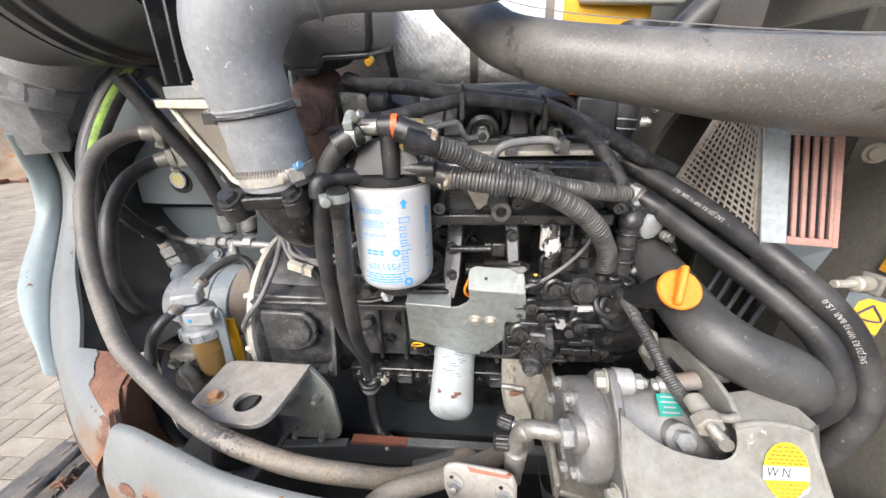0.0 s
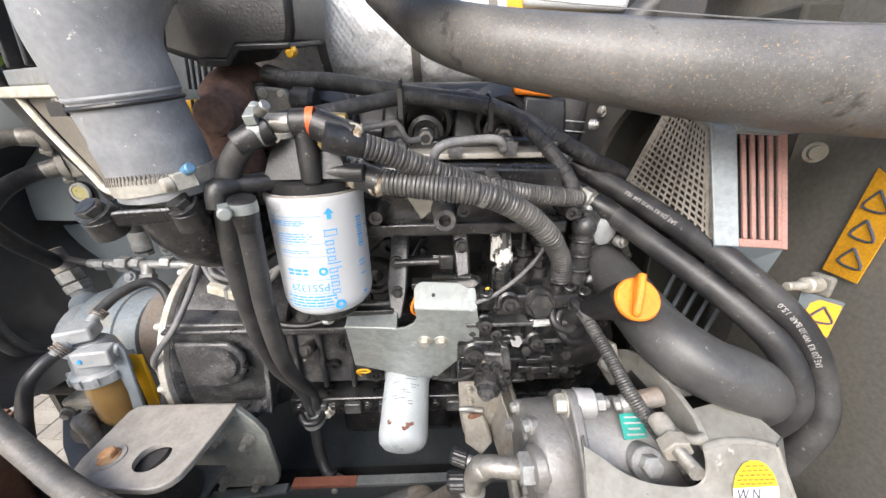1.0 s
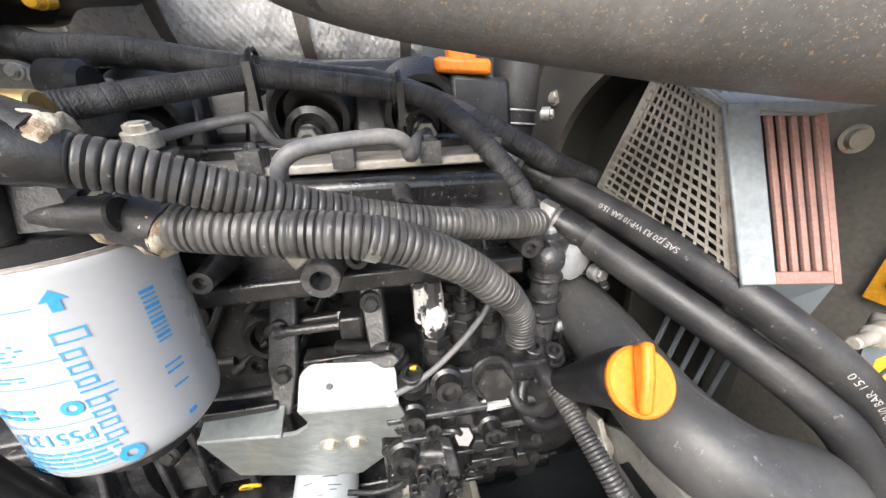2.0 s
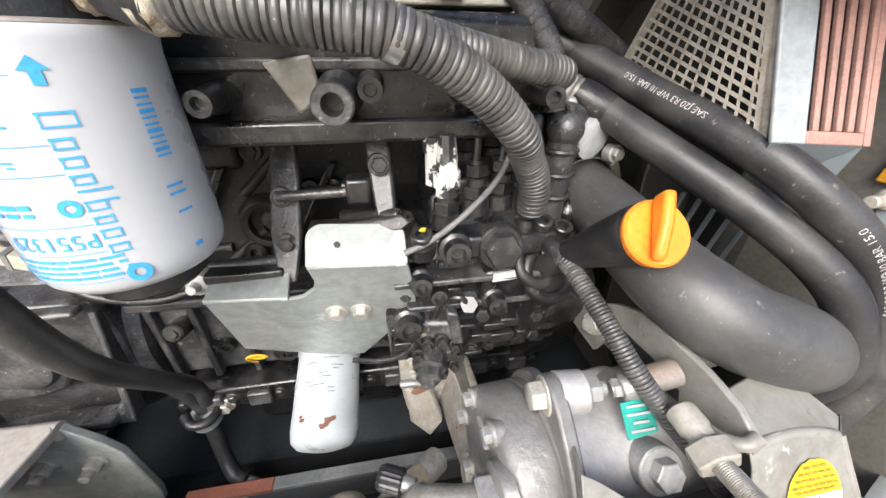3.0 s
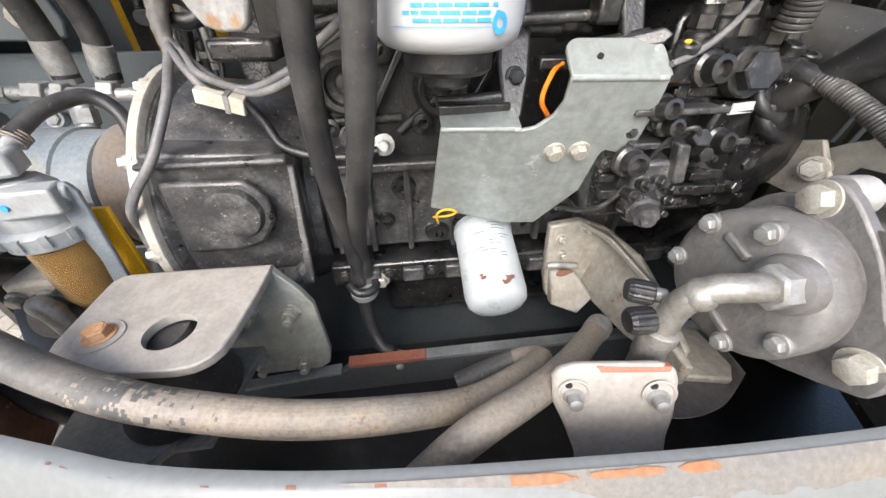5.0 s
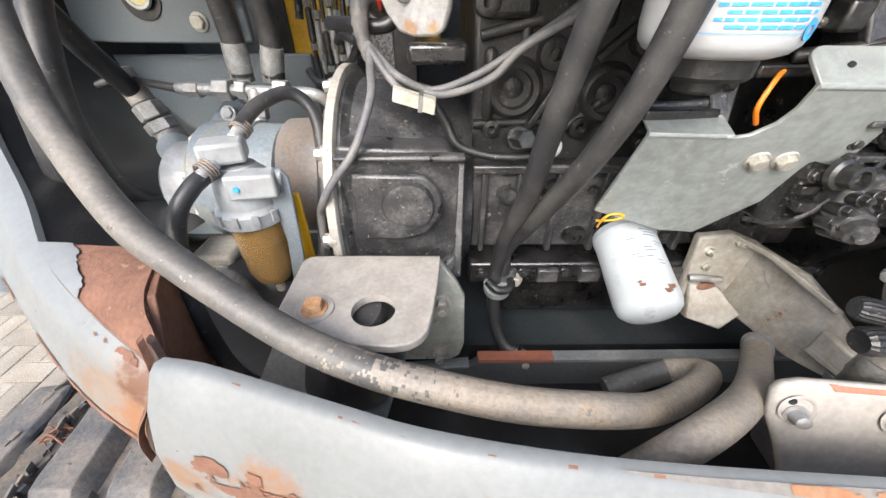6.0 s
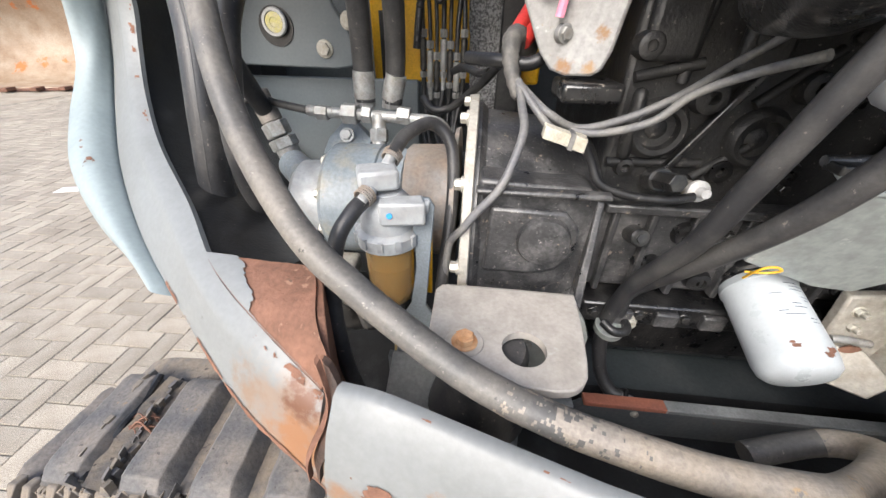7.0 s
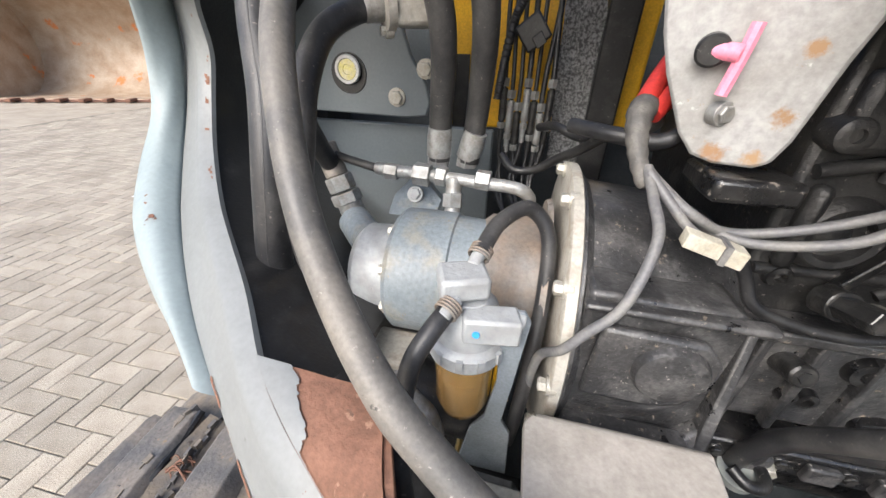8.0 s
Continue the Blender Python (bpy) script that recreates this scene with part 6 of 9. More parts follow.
    # suction fitting: a fat cast elbow with two capped service ports
    f = part("hose_fitting", Sh().tube([(0.088, -0.136, 1.128), (0.068, -0.134, 1.128), (0.052, -0.129, 1.124), (0.042, -0.124, 1.112), (0.0385, -0.121, 1.095), (0.038, -0.12, 1.072)], 0.0102, 18, 8).ball((0.046, -0.126, 1.117), 0.0125, 14), M_DULL, c, "bent steel hose fitting")
    part("swivel_nut", Sh().lathe((0.1, -0.136, 1.128), (0.07, -0.136, 1.128), [(0, 0.0145), (0.002, 0.016), (0.017, 0.016), (0.019, 0.0135)], 6), M_NUT, f, "pale hexagon swivel nut")
    for p, q, r in (((0.036, -0.116, 1.083), (0.008, -0.114, 1.081), 0.0112), ((0.04, -0.104, 1.096), (0.016, -0.094, 1.097), 0.0098)):
        p, q = Vector(p), Vector(q)
        d = (q - p).normalized()
        part("port_stem", Sh().cyl(p - d * 0.004, p + d * 0.01, r * 0.62, 16, 0.001), M_NUT, f)
        uu, ww = side(d)
        rib = Sh()
        rib.rings([[p + d * s_ + (uu * math.cos(2 * math.pi * k / 36) + ww * math.sin(2 * math.pi * k / 36)) * r * rr * (1.0 if k % 2 else 0.94) for k in range(36)] for s_, rr in ((0.006, 0.92), (0.0075, 1.0), (0.022, 1.0), (0.0255, 0.8))])
        part("service_cap", rib, M_DARK, f, "black ribbed cap", smooth=25)
    part("crimp", Sh().lathe((0.038, -0.12, 1.078), (0.037, -0.119, 1.03), [(0, 0.0115), (0.002, 0.0142), (0.012, 0.0142), (0.0135, 0.0128), (0.034, 0.0128), (0.036, 0.0115), (0.06, 0.0112)], 22), M_DULL, f)
    # adjusting link: an upright slotted plate with a rolled lower end
    out = [(0.004, 1.15), (-0.004, 1.164), (-0.03, 1.184), (-0.056, 1.197), (-0.09, 1.2), (-0.119, 1.201), (-0.143, 1.198), (-0.156, 1.191), (-0.157, 1.181), (-0.149, 1.175), (-0.123, 1.161), (-0.076, 1.143), (-0.03, 1.134), (-0.003, 1.137)]
    slot = [(-0.04, 1.154), (-0.048, 1.168), (-0.081, 1.172), (-0.11, 1.17), (-0.113, 1.162), (-0.078, 1.153)]
    ln = part("adjuster_link", Sh().prism([(0.234, y, z) for y, z in out], (0.0055, 0, 0)), M_GUARD, c, "slotted steel adjusting link", 0.0012)
    part("slot", Sh().prism([(0.2334, y, z) for y, z in slot], (0.004, 0, 0)), M_DARK, ln, "long dark slot")
    part("rolled_end", Sh().tube([(0.236, -0.157, 1.191), (0.228, -0.158, 1.188), (0.222, -0.15, 1.183), (0.222, -0.138, 1.178)], 0.0042, 10, 5), M_GUARD, ln)
    part("spacer", Sh().cyl((0.24, -0.099, 1.187), (0.264, -0.096, 1.186), 0.0085, 18, 0.001), M_STEEL, c)
    part("slot_bolt", Sh().bolt((0.222, -0.024, 1.158), (-1, -0.4, 0.2), 0.0085, 0.009), M_BOLT, c)
    part("pivot_plate", Sh().prism([(0.224, 0.012, 1.172), (0.224, -0.016, 1.182), (0.224, -0.04, 1.152), (0.224, -0.03, 1.128), (0.224, 0.012, 1.128)], (0.006, 0, 0)), M_CAST, c, bevel=0.0015)
    part("link_bolt", Sh().cyl((0.194, -0.1, 1.17), (0.206, -0.102, 1.174), 0.0098, 18, 0.001).bolt((0.196, -0.1, 1.1705), (-0.9, 0.1, -0.2), 0.0072, 0.008, False), M_NUT, c)
    part("copper_collar", Sh().cyl((0.208, -0.103, 1.177), (0.232, -0.103, 1.183), 0.0098, 20, 0.001), M_PUMPTAN, c, "coppery tan collar")
    ad = part("adjusting_block", Sh().lathe((0.213, -0.128, 1.182), (0.212, -0.175, 1.181), [(0, 0.007), (0.002, 0.0095), (0.014, 0.0095), (0.016, 0.008), (0.03, 0.008)], 16).hexa((0.2125, -0.15, 1.18), (0.212, -0.163, 1.179), 0.0135, 0.0012), M_CAST, c, "grey clevis nut of the adjuster")
    thread = Sh().tube([(0.212, -0.16, 1.18), (0.2108, -0.174, 1.183), (0.2098, -0.186, 1.186)], 0.0062, 14, 24, rfun=lambda s_, i: 0.0063 - 0.0007 * (i % 2))
    part("adjusting_screw", thread, M_DULL, c, "threaded adjusting screw")
    # guard
    g = thing("compressor_guard", (0.25, -0.17, 1.05), "pale stained sheet-metal belt guard with a cut-out", "guard")
    def front(x, z, back=0.0):
        return Vector((x, -0.203 + 0.6 * (z - 1.1) + back, z))
    cut = [(p.x, p.z) for p in spline([(0.132, 0, 1.179), (0.145, 0, 1.172), (0.16, 0, 1.162), (0.175, 0, 1.155), (0.189, 0, 1.151), (0.21, 0, 1.148), (0.226, 0, 1.148), (0.235, 0, 1.153), (0.239, 0, 1.163), (0.238, 0, 1.177)], 4)]
    face = cut + [(0.26, 1.181), (0.285, 1.18), (0.303, 1.176), (0.309, 1.15), (0.319, 1.11), (0.312, 1.1), (0.284, 1.096), (0.22, 1.098), (0.148, 1.1), (0.138, 1.104), (0.131, 1.14)]
    part("front", Sh().prism([front(x, z) for x, z in face], (0, 0.0025, 0.0015)), M_GUARD, g, bevel=0.001)
    part("top", Sh().prism([front(0.238, 1.177), front(0.26, 1.181), front(0.285, 1.18), front(0.303, 1.176), (0.322, -0.146, 1.172), (0.312, -0.12, 1.179), (0.296, -0.112, 1.186), (0.241, -0.128, 1.19)], (0, 0.002, -0.003)), M_GUARD, g, bevel=0.001)
    part("fold", Sh().tube([front(0.239, 1.176) + Vector((0, 0.002, -0.001)), front(0.262, 1.18) + Vector((0, 0.0022, -0.0012)), front(0.285, 1.179) + Vector((0, 0.0022, -0.0012)), front(0.303, 1.175) + Vector((0, 0.002, -0.001))], 0.0034, 10, 6), M_GUARD, g)
    part("side", Sh().prism([front(0.303, 1.176), front(0.309, 1.15), front(0.319, 1.11), (0.332, -0.16, 1.1), (0.333, -0.12, 1.12), (0.322, -0.146, 1.172)], (0.003, 0.002, 0)), M_GUARD, g, bevel=0.001)
    part("side_fold", Sh().tube([front(0.3035, 1.175) + Vector((0.001, 0.002, 0)), front(0.309, 1.15) + Vector((0.001, 0.002, 0)), front(0.3185, 1.112) + Vector((0.001, 0.002, 0))], 0.003, 10, 6), M_GUARD, g)
    part("lip", Sh().prism([front(0.14, 1.1005), front(0.22, 1.099), front(0.284, 1.097), front(0.314, 1.101), front(0.316, 1.1) + Vector((0.004, 0.028, -0.016)), front(0.284, 1.096) + Vector((0, 0.03, -0.018)), front(0.15, 1.1) + Vector((0, 0.03, -0.022))], (0, 0.002, 0.003)), M_GUARD, g, bevel=0.001)
    part("left_return", Sh().prism([front(0.131, 1.14), front(0.138, 1.103), front(0.15, 1.08, 0.03), (0.152, -0.155, 1.12), (0.142, -0.13, 1.165), front(0.132, 1.178)], (0.0025, 0.001, 0)), M_GUARD, g, bevel=0.0008)
    fn = Vector((0, -0.857, 0.514))
    up = Vector((0.0, 0.514, 0.857))
    c0 = front(0.279, 1.145)
    def place(u_, v_, lift=0.0012):
        return c0 + Vector((u_ + 0.06 * v_, 0, 0)) + up * v_ + fn * lift
    k = 44
    s = thing("warning_sticker", tuple(c0), "round yellow sticker with a white written band", "sticker")
    rg = random.Random(12)
    part("disc", Sh().add([place(0.0205 * math.cos(6.2832 * i / k) * rg.uniform(0.97, 1.01), 0.0262 * math.sin(6.2832 * i / k) * rg.uniform(0.97, 1.01)) for i in range(k)], [tuple(range(k))]), M_STICKER, s)
    part("band", Sh().add([place(-0.0212, -0.0085, 0.0016), place(0.0195, -0.0072, 0.0016), place(0.0195, 0.0048, 0.0016), place(-0.0208, 0.0042, 0.0016)], [(0, 1, 2, 3)]), M_PAPER, s, "white band")
    sh = Sh()
    v, f2 = letters("W N", 0.0125)
    laid(sh, (v, f2), lambda a, b: place(a * 0.8 - 0.0075 + 0.18 * b, b - 0.0015, 0.002))
    part("writing", sh, M_INK, s, "handwritten dark letters")
    sh = Sh()
    for z, wd in ((0.0215, 0.018), (0.0178, 0.025), (0.0141, 0.03), (0.0104, 0.034), (0.0072, 0.03), (-0.0115, 0.033), (-0.0152, 0.028), (-0.0189, 0.025), (-0.0222, 0.016)):
        n_ = max(3, int(wd / 0.0048))
        for q in range(n_):
            laid(sh, rect(wd / n_ * 0.78, 0.0015, -wd / 2 + wd / n_ * (q + 0.5), z, 1), lambda a, b: place(a, b, 0.002))
    part("small_print", sh, mat("sticker_print", (0.3, 0.2, 0.02), 0.6), s, "rows of small dark print")
    part("torn_corner", Sh().add([place(0.004, -0.0262, 0.0017), place(0.017, -0.0175, 0.0017), place(0.0195, -0.012, 0.0017), place(0.0135, -0.0155, 0.0019), place(0.009, -0.0215, 0.0017)], [(0, 1, 2, 3, 4)]), M_PAPER, s, "white torn corner")


def compressor_bracket():
    b = thing("compressor_bracket", (0.07, 0.03, 0.95), "rust-spotted cast bracket carrying the compressor", "bracket")
    part("block_plate", Sh().prism([(0.036, 0.088, 1.04), (0.078, 0.086, 1.046), (0.12, 0.084, 1.03), (0.118, 0.07, 0.95), (0.062, 0.07, 0.925), (0.044, 0.074, 0.925), (0.038, 0.082, 0.96)], (0, 0.014, 0)), M_CAST, b, bevel=0.003)
    part("lower_pad", Sh().prism([(0.042, 0.076, 0.972), (0.078, 0.07, 0.972), (0.088, 0.03, 0.958), (0.07, 0.028, 0.93), (0.046, 0.06, 0.92)], (0.002, 0.016, -0.004)), M_CAST, b, bevel=0.003)
    part("weld_ridge", Sh().tube([(0.037, 0.076, 0.982), (0.05, 0.074, 0.984), (0.064, 0.073, 0.982), (0.078, 0.07, 0.983)], 0.0048, 10, 6, rfun=lambda s_, i: 0.0045 + 0.0008 * (i % 2)), M_NUT, b, "pale weld bead")
    part("rust_scab", Sh().ball((0.064, 0.072, 0.966), 0.012, 12, (1.2, 0.35, 0.9)), M_RUST, b, "brown rust scab")
    web = part("side_plate", Sh().prism([(0.113, 0.092, 1.03), (0.118, 0.088, 1.026), (0.122, 0.02, 1.03), (0.118, -0.03, 1.02), (0.112, -0.095, 1.0), (0.108, -0.1, 0.975), (0.1, -0.03, 0.95), (0.088, 0.08, 0.94)], (0.008, 0.003, 0)), M_CAST, b, bevel=0.002)
    part("top_web", Sh().prism([(0.076, 0.088, 1.046), (0.12, 0.086, 1.028), (0.124, -0.03, 1.022), (0.11, -0.03, 1.03), (0.1, 0.05, 1.04)], (0, 0.002, -0.008)), M_CAST, b, bevel=0.002)
    part("foot", Sh().prism([(0.092, -0.115, 0.995), (0.15, -0.12, 0.985), (0.172, -0.1, 0.975), (0.17, -0.05, 0.975), (0.095, -0.04, 0.985)], (0, 0, -0.01)).prism([(0.092, -0.115, 1.01), (0.1, -0.118, 1.01), (0.106, -0.04, 1.01), (0.096, -0.04, 1.01)], (0, 0, -0.03)), M_CAST, b, bevel=0.003)
    st = spline([(0.078, -0.112, 0.985), (0.084, -0.12, 0.955), (0.098, -0.124, 0.936), (0.13, -0.125, 0.931), (0.162, -0.12, 0.936), (0.176, -0.112, 0.952), (0.178, -0.108, 0.972)], 5)
    part("stay", Sh().rings([[p + Vector((0, -0.002, 0)), p + Vector((0, 0.036, 0.004)), p + Vector((0, 0.036, 0.008)), p + Vector((0, -0.002, 0.004))] for p in st]), M_ALU, b, "bent grey strap", 0.001)
    for q in ((0.054, 0.086, 1.02), (0.056, 0.084, 0.998), (0.086, 0.086, 1.035)):
        part("bolt", Sh().bolt(q, (0, -1, 0.1), 0.006, 0.007).cyl(Vector(q) + Vector((0, -0.007, 0.0007)), Vector(q) + Vector((0, -0.013, 0.0013)), 0.0036, 12, 0.0006), M_BOLT, b)


def striker():
    s = thing("latch_striker", (0, -0.16, 1.0), "grey cast hinge plate with worn orange primer edge", "latch plate")
    # the plate leans towards the yard
    o = Vector((-0.007, -0.147, 1.052))
    ux = Vector((0.96, -0.2, 0.1)).normalized()
    uy = Vector((0.05, 0.3, 0.95))
    uy = (uy - ux * uy.dot(ux)).normalized()
    nn = ux.cross(uy).normalized()
    if nn.y > 0:
        nn = -nn
    def at(a, b, c=0.0):
        return o + ux * a + uy * b + nn * c
    out = [(-0.047, 0.004), (-0.043, 0.011), (-0.03, 0.015), (0.03, 0.016), (0.041, 0.012), (0.044, 0.002), (0.044, -0.03), (0.041, -0.05), (0.042, -0.09), (0.0, -0.097), (-0.024, -0.098), (-0.028, -0.07), (-0.036, -0.045), (-0.046, -0.02)]
    part("plate", Sh().prism([at(a, b) for a, b in out], nn * -0.009), M_MOUNT, s, bevel=0.0035)
    part("primer_edge", Sh().prism([at(-0.016, 0.0145, -0.0005), at(0.038, 0.0145, -0.0005), at(0.036, 0.0105, 0.0009), at(-0.012, 0.0095, 0.0009)], nn * -0.006), M_RED, s, "orange primer edge", 0.001)
    for a in (-0.031, 0.03):
        part("recess", Sh().lathe(at(a, -0.008, 0.0006), at(a, -0.008, 1), [(0, 0.0105), (0.0016, 0.0125), (0.002, 0.011), (0.0004, 0.0095)], 24), M_MOUNT, s)
        part("slot_hole", Sh().lathe(at(a - 0.004, -0.0015, 0.0004), at(a - 0.004, -0.0015, 1), [(0, 0.0028), (0.001, 0.0028)], 14), M_DARK, s, "dark slot behind the bolt")
        part("bolt", Sh().lathe(at(a, -0.013, -0.001), at(a, -0.013, 1), [(0, 0.0085), (0.003, 0.0085), (0.003, 0.0055), (0.011, 0.005), (0.012, 0.003)], 14), M_NUT, s)
    part("leg", Sh().prism([at(-0.02, -0.06, -0.009), at(0.036, -0.06, -0.009), at(0.03, -0.06, -0.06), at(-0.015, -0.06, -0.06)], uy * -0.03), M_ALU, s, bevel=0.003)


# ---- hoses, clamps, wires ----
def clamp(p, axis, R, parent=None, screw=(0, -1, 0.3), m=None, width=0.009):
    p, a = Vector(p), Vector(axis).normalized()
    t = thing("hose_clamp", tuple(p), "steel worm-drive hose clamp", "hose clamp", "hose clamps")
    part("band", Sh().lathe(p - a * width / 2, p + a, [(0, R), (0, R + 0.0012), (width, R + 0.0012), (width, R)], 36, False), m or M_STEEL, t)
    d = Vector(screw)
    d = (d - a * d.dot(a)).normalized()
    c = p + d * (R + 0.004)
    e = a.cross(d)
    part("screw", Sh().obox(c, a * width * 0.5, d * 0.004, e * 0.008).cyl(c - e * 0.008, c - e * 0.016, 0.0055, 12, 0.001), m or M_STEEL, t, bevel=0.0006)
    return t


def hose(name, pts, r, m, label, category="hose", seg=18, sub=8, rfun=None, group="", cuff=None, ridge=None):
    """cuff: the material of a sleeve on the hose's first end; ridge: a thin moulded seam along it."""
    ob = solid(name, Sh().tube(pts, r, seg, sub, rfun), m, label, category, group=group, smooth=60)
    c = spline(pts, 8)
    if cuff:
        d = (c[2] - c[0]).normalized()
        part("cuff", Sh().lathe(c[0] - d * 0.004, c[0] + d, [(0, r), (0.001, r * 1.14), (0.02, r * 1.13), (0.022, r * 1.06), (0.03, r * 1.05), (0.031, r)], 24), cuff, ob, "crimped end sleeve")
    if ridge:
        rows = []
        for p, q in zip(c, c[1:]):
            t = (q - p).normalized()
            n = Vector(ridge)
            n = (n - t * n.dot(t)).normalized()
            e = t.cross(n)
            rows.append([p + n * (r - 0.0002) - e * 0.0012, p + n * (r + 0.0005), p + n * (r - 0.0002) + e * 0.0012])
        part("mould_seam", Sh().rings(rows, False, False), m, ob, smooth=80)
    return ob


def corrugated(pitch, r, depth):
    return lambda s, i: r - depth * max(0.0, math.cos(2 * math.pi * s / pitch)) ** 4


def hoses():
    H1 = [(-0.655, 0.252, 1.432), (-0.69, 0.222, 1.431), (-0.706, 0.168, 1.405), (-0.69, 0.108, 1.35), (-0.666, 0.062, 1.285), (-0.638, 0.026, 1.228), (-0.597, -0.011, 1.179), (-0.552, -0.044, 1.143), (-0.515, -0.061, 1.12), (-0.475, -0.077, 1.098), (-0.418, -0.1, 1.074), (-0.36, -0.12, 1.062), (-0.305, -0.132, 1.054), (-0.243, -0.141, 1.046), (-0.175, -0.14, 1.035), (-0.111, -0.118, 1.0), (-0.055, -0.09, 0.985), (-0.02, -0.06, 0.965), (-0.04, -0.04, 0.94), (-0.11, -0.05, 0.92)]
    ch = hose("coolant_hose", H1, 0.0132, M_RUBBER_GREY, "long dusty grey rubber hose looping across the bay", cuff=M_DULL)
    # dried mud clinging to the low run of the hose
    c = spline(H1, 60)
    rows, sh = [], Sh()
    for i0 in range(560, len(c) - 61):
        t = (c[i0 + 1] - c[i0 - 1]).normalized()
        u_, w_ = side(t)
        rows.append([c[i0] + (u_ * math.cos(0.1963 * k) + w_ * math.sin(0.1963 * k)) * 0.01335 for k in range(32)])
    for i0 in range(len(rows) - 1):
        for k in range(32):
            if noise.fractal(rows[i0][k] * 110, 0.6, 2.1, 4) * 0.5 + 1.5 * min(1.0, i0 / 240) > 0.75:
                sh.add([rows[i0][k], rows[i0 + 1][k], rows[i0 + 1][(k + 1) % 32], rows[i0][(k + 1) % 32]], [(0, 1, 2, 3)])
    part("mud_film", sh, M_RUBBER_MUD, ch, "thin film of dried tan mud", smooth=60)["kind"] = "stuff"
    hose("drain_hose", [(0.07, -0.02, 0.96), (0.032, -0.055, 0.98), (-0.011, -0.094, 1.003), (-0.056, -0.128, 1.023), (-0.121, -0.162, 1.033), (-0.175, -0.168, 0.961), (-0.19, -0.15, 0.88)], 0.0132, M_RUBBER_MUD, "mud-stained grey rubber hose dipping behind the skirt", cuff=M_NUT)
    hose("suction_hose", [(-0.662, 0.272, 1.38), (-0.69, 0.245, 1.372), (-0.704, 0.2, 1.35), (-0.7, 0.15, 1.31), (-0.693, 0.115, 1.26), (-0.7, 0.1, 1.18), (-0.71, 0.13, 1.09), (-0.7, 0.2, 1.03)], 0.0135, M_RUBBER, "black rubber hose bending down behind the rim", cuff=M_DULL)
    stripe = hose("stripe_hose", [(-0.66, 0.26, 1.55), (-0.72, 0.245, 1.49), (-0.765, 0.215, 1.4), (-0.765, 0.2, 1.32), (-0.762, 0.225, 1.26), (-0.768, 0.262, 1.215), (-0.771, 0.292, 1.18)], 0.0145, M_RUBBER, "dark hydraulic hose with a faded green stripe")
    sh = Sh()
    c = spline([(-0.66, 0.26, 1.55), (-0.72, 0.245, 1.49), (-0.765, 0.215, 1.4), (-0.765, 0.2, 1.32), (-0.762, 0.225, 1.26), (-0.768, 0.262, 1.215), (-0.771, 0.292, 1.18)], 8)
    d = Vector((0.25, -0.95, 0.1)).normalized()
    rows = []
    for p, q in zip(c, c[1:] + c[-1:]):
        t = ((q - p) if (q - p).length > 1e-5 else (p - c[-2])).normalized()
        e = t.cross(d).normalized()
        rows.append([p + d * 0.0150 * math.cos(a) + e * 0.0150 * math.sin(a) for a in (-0.45, -0.15, 0.15, 0.45)])
    part("green_stripe", sh.rings(rows, False, False), mat("green_print", (0.2, 0.34, 0.03), 0.6, 0, (0.12, 0.18, 0.05), 60, 0.45, 0.6), stripe, "worn lime-green printed stripe")
    # two thick hoses rising from the pump block
    hose("pressure_hose", [(-0.605, 0.305, 1.2), (-0.603, 0.303, 1.26), (-0.592, 0.26, 1.36), (-0.61, 0.22, 1.45), (-0.64, 0.2, 1.53)], 0.0155, M_RUBBER, "thick black hydraulic hose rising from the pump", group="pump hoses")
    hose("pressure_hose", [(-0.565, 0.325, 1.195), (-0.556, 0.322, 1.265), (-0.546, 0.27, 1.37), (-0.56, 0.235, 1.45), (-0.59, 0.215, 1.53)], 0.0155, M_RUBBER, "thick black hydraulic hose rising from the pump", group="pump hoses")
    for q0, q1, hx in (((-0.606, 0.306, 1.205), (-0.604, 0.304, 1.245), (-0.606, 0.306, 1.192)), ((-0.567, 0.326, 1.2), (-0.56, 0.324, 1.225), (-0.568, 0.326, 1.188))):
        sl = thing("hose_sleeve", q0, "dusty grey crimped sleeve on the hydraulic hose", "hose sleeve", "hose sleeves")
        part("sleeve", Sh().lathe(q0, q1, [(0, 0.015), (0.001, 0.0172), (0.03, 0.0172), (0.034, 0.0165), (0.04, 0.0162)], 28), M_NUT, sl)
        part("hex", Sh().hexa(hx, q0, 0.0165), M_NUT, sl)
    # fuel hoses down from the filter
    hose("fuel_hose", [(-0.135, -0.062, 1.447), (-0.15, -0.068, 1.438), (-0.172, -0.066, 1.412), (-0.19, -0.058, 1.362), (-0.206, -0.037, 1.29), (-0.215, -0.014, 1.208), (-0.218, 0.012, 1.138), (-0.223, 0.068, 1.05), (-0.224, 0.095, 0.975), (-0.224, 0.094, 0.93), (-0.218, 0.08, 0.885), (-0.205, 0.062, 0.862), (-0.19, 0.052, 0.858)], 0.0098, M_RUBBER, "black rubber fuel hose hanging from the filter", group="fuel hoses", cuff=M_DARK)
    hose("fuel_hose", [(-0.158, -0.081, 1.39), (-0.162, -0.073, 1.357), (-0.17, -0.064, 1.285), (-0.178, -0.047, 1.227), (-0.19, -0.017, 1.168), (-0.206, 0.034, 1.095), (-0.216, 0.085, 1.025), (-0.214, 0.095, 0.98)], 0.0098, M_RUBBER, "grey rubber fuel hose hanging from the filter", group="fuel hoses", cuff=M_DARK)
    pt = thing("pipe_stub", (-0.185, 0.05, 0.858), "small steel pipe stub with a hose clip", "pipe fitting")
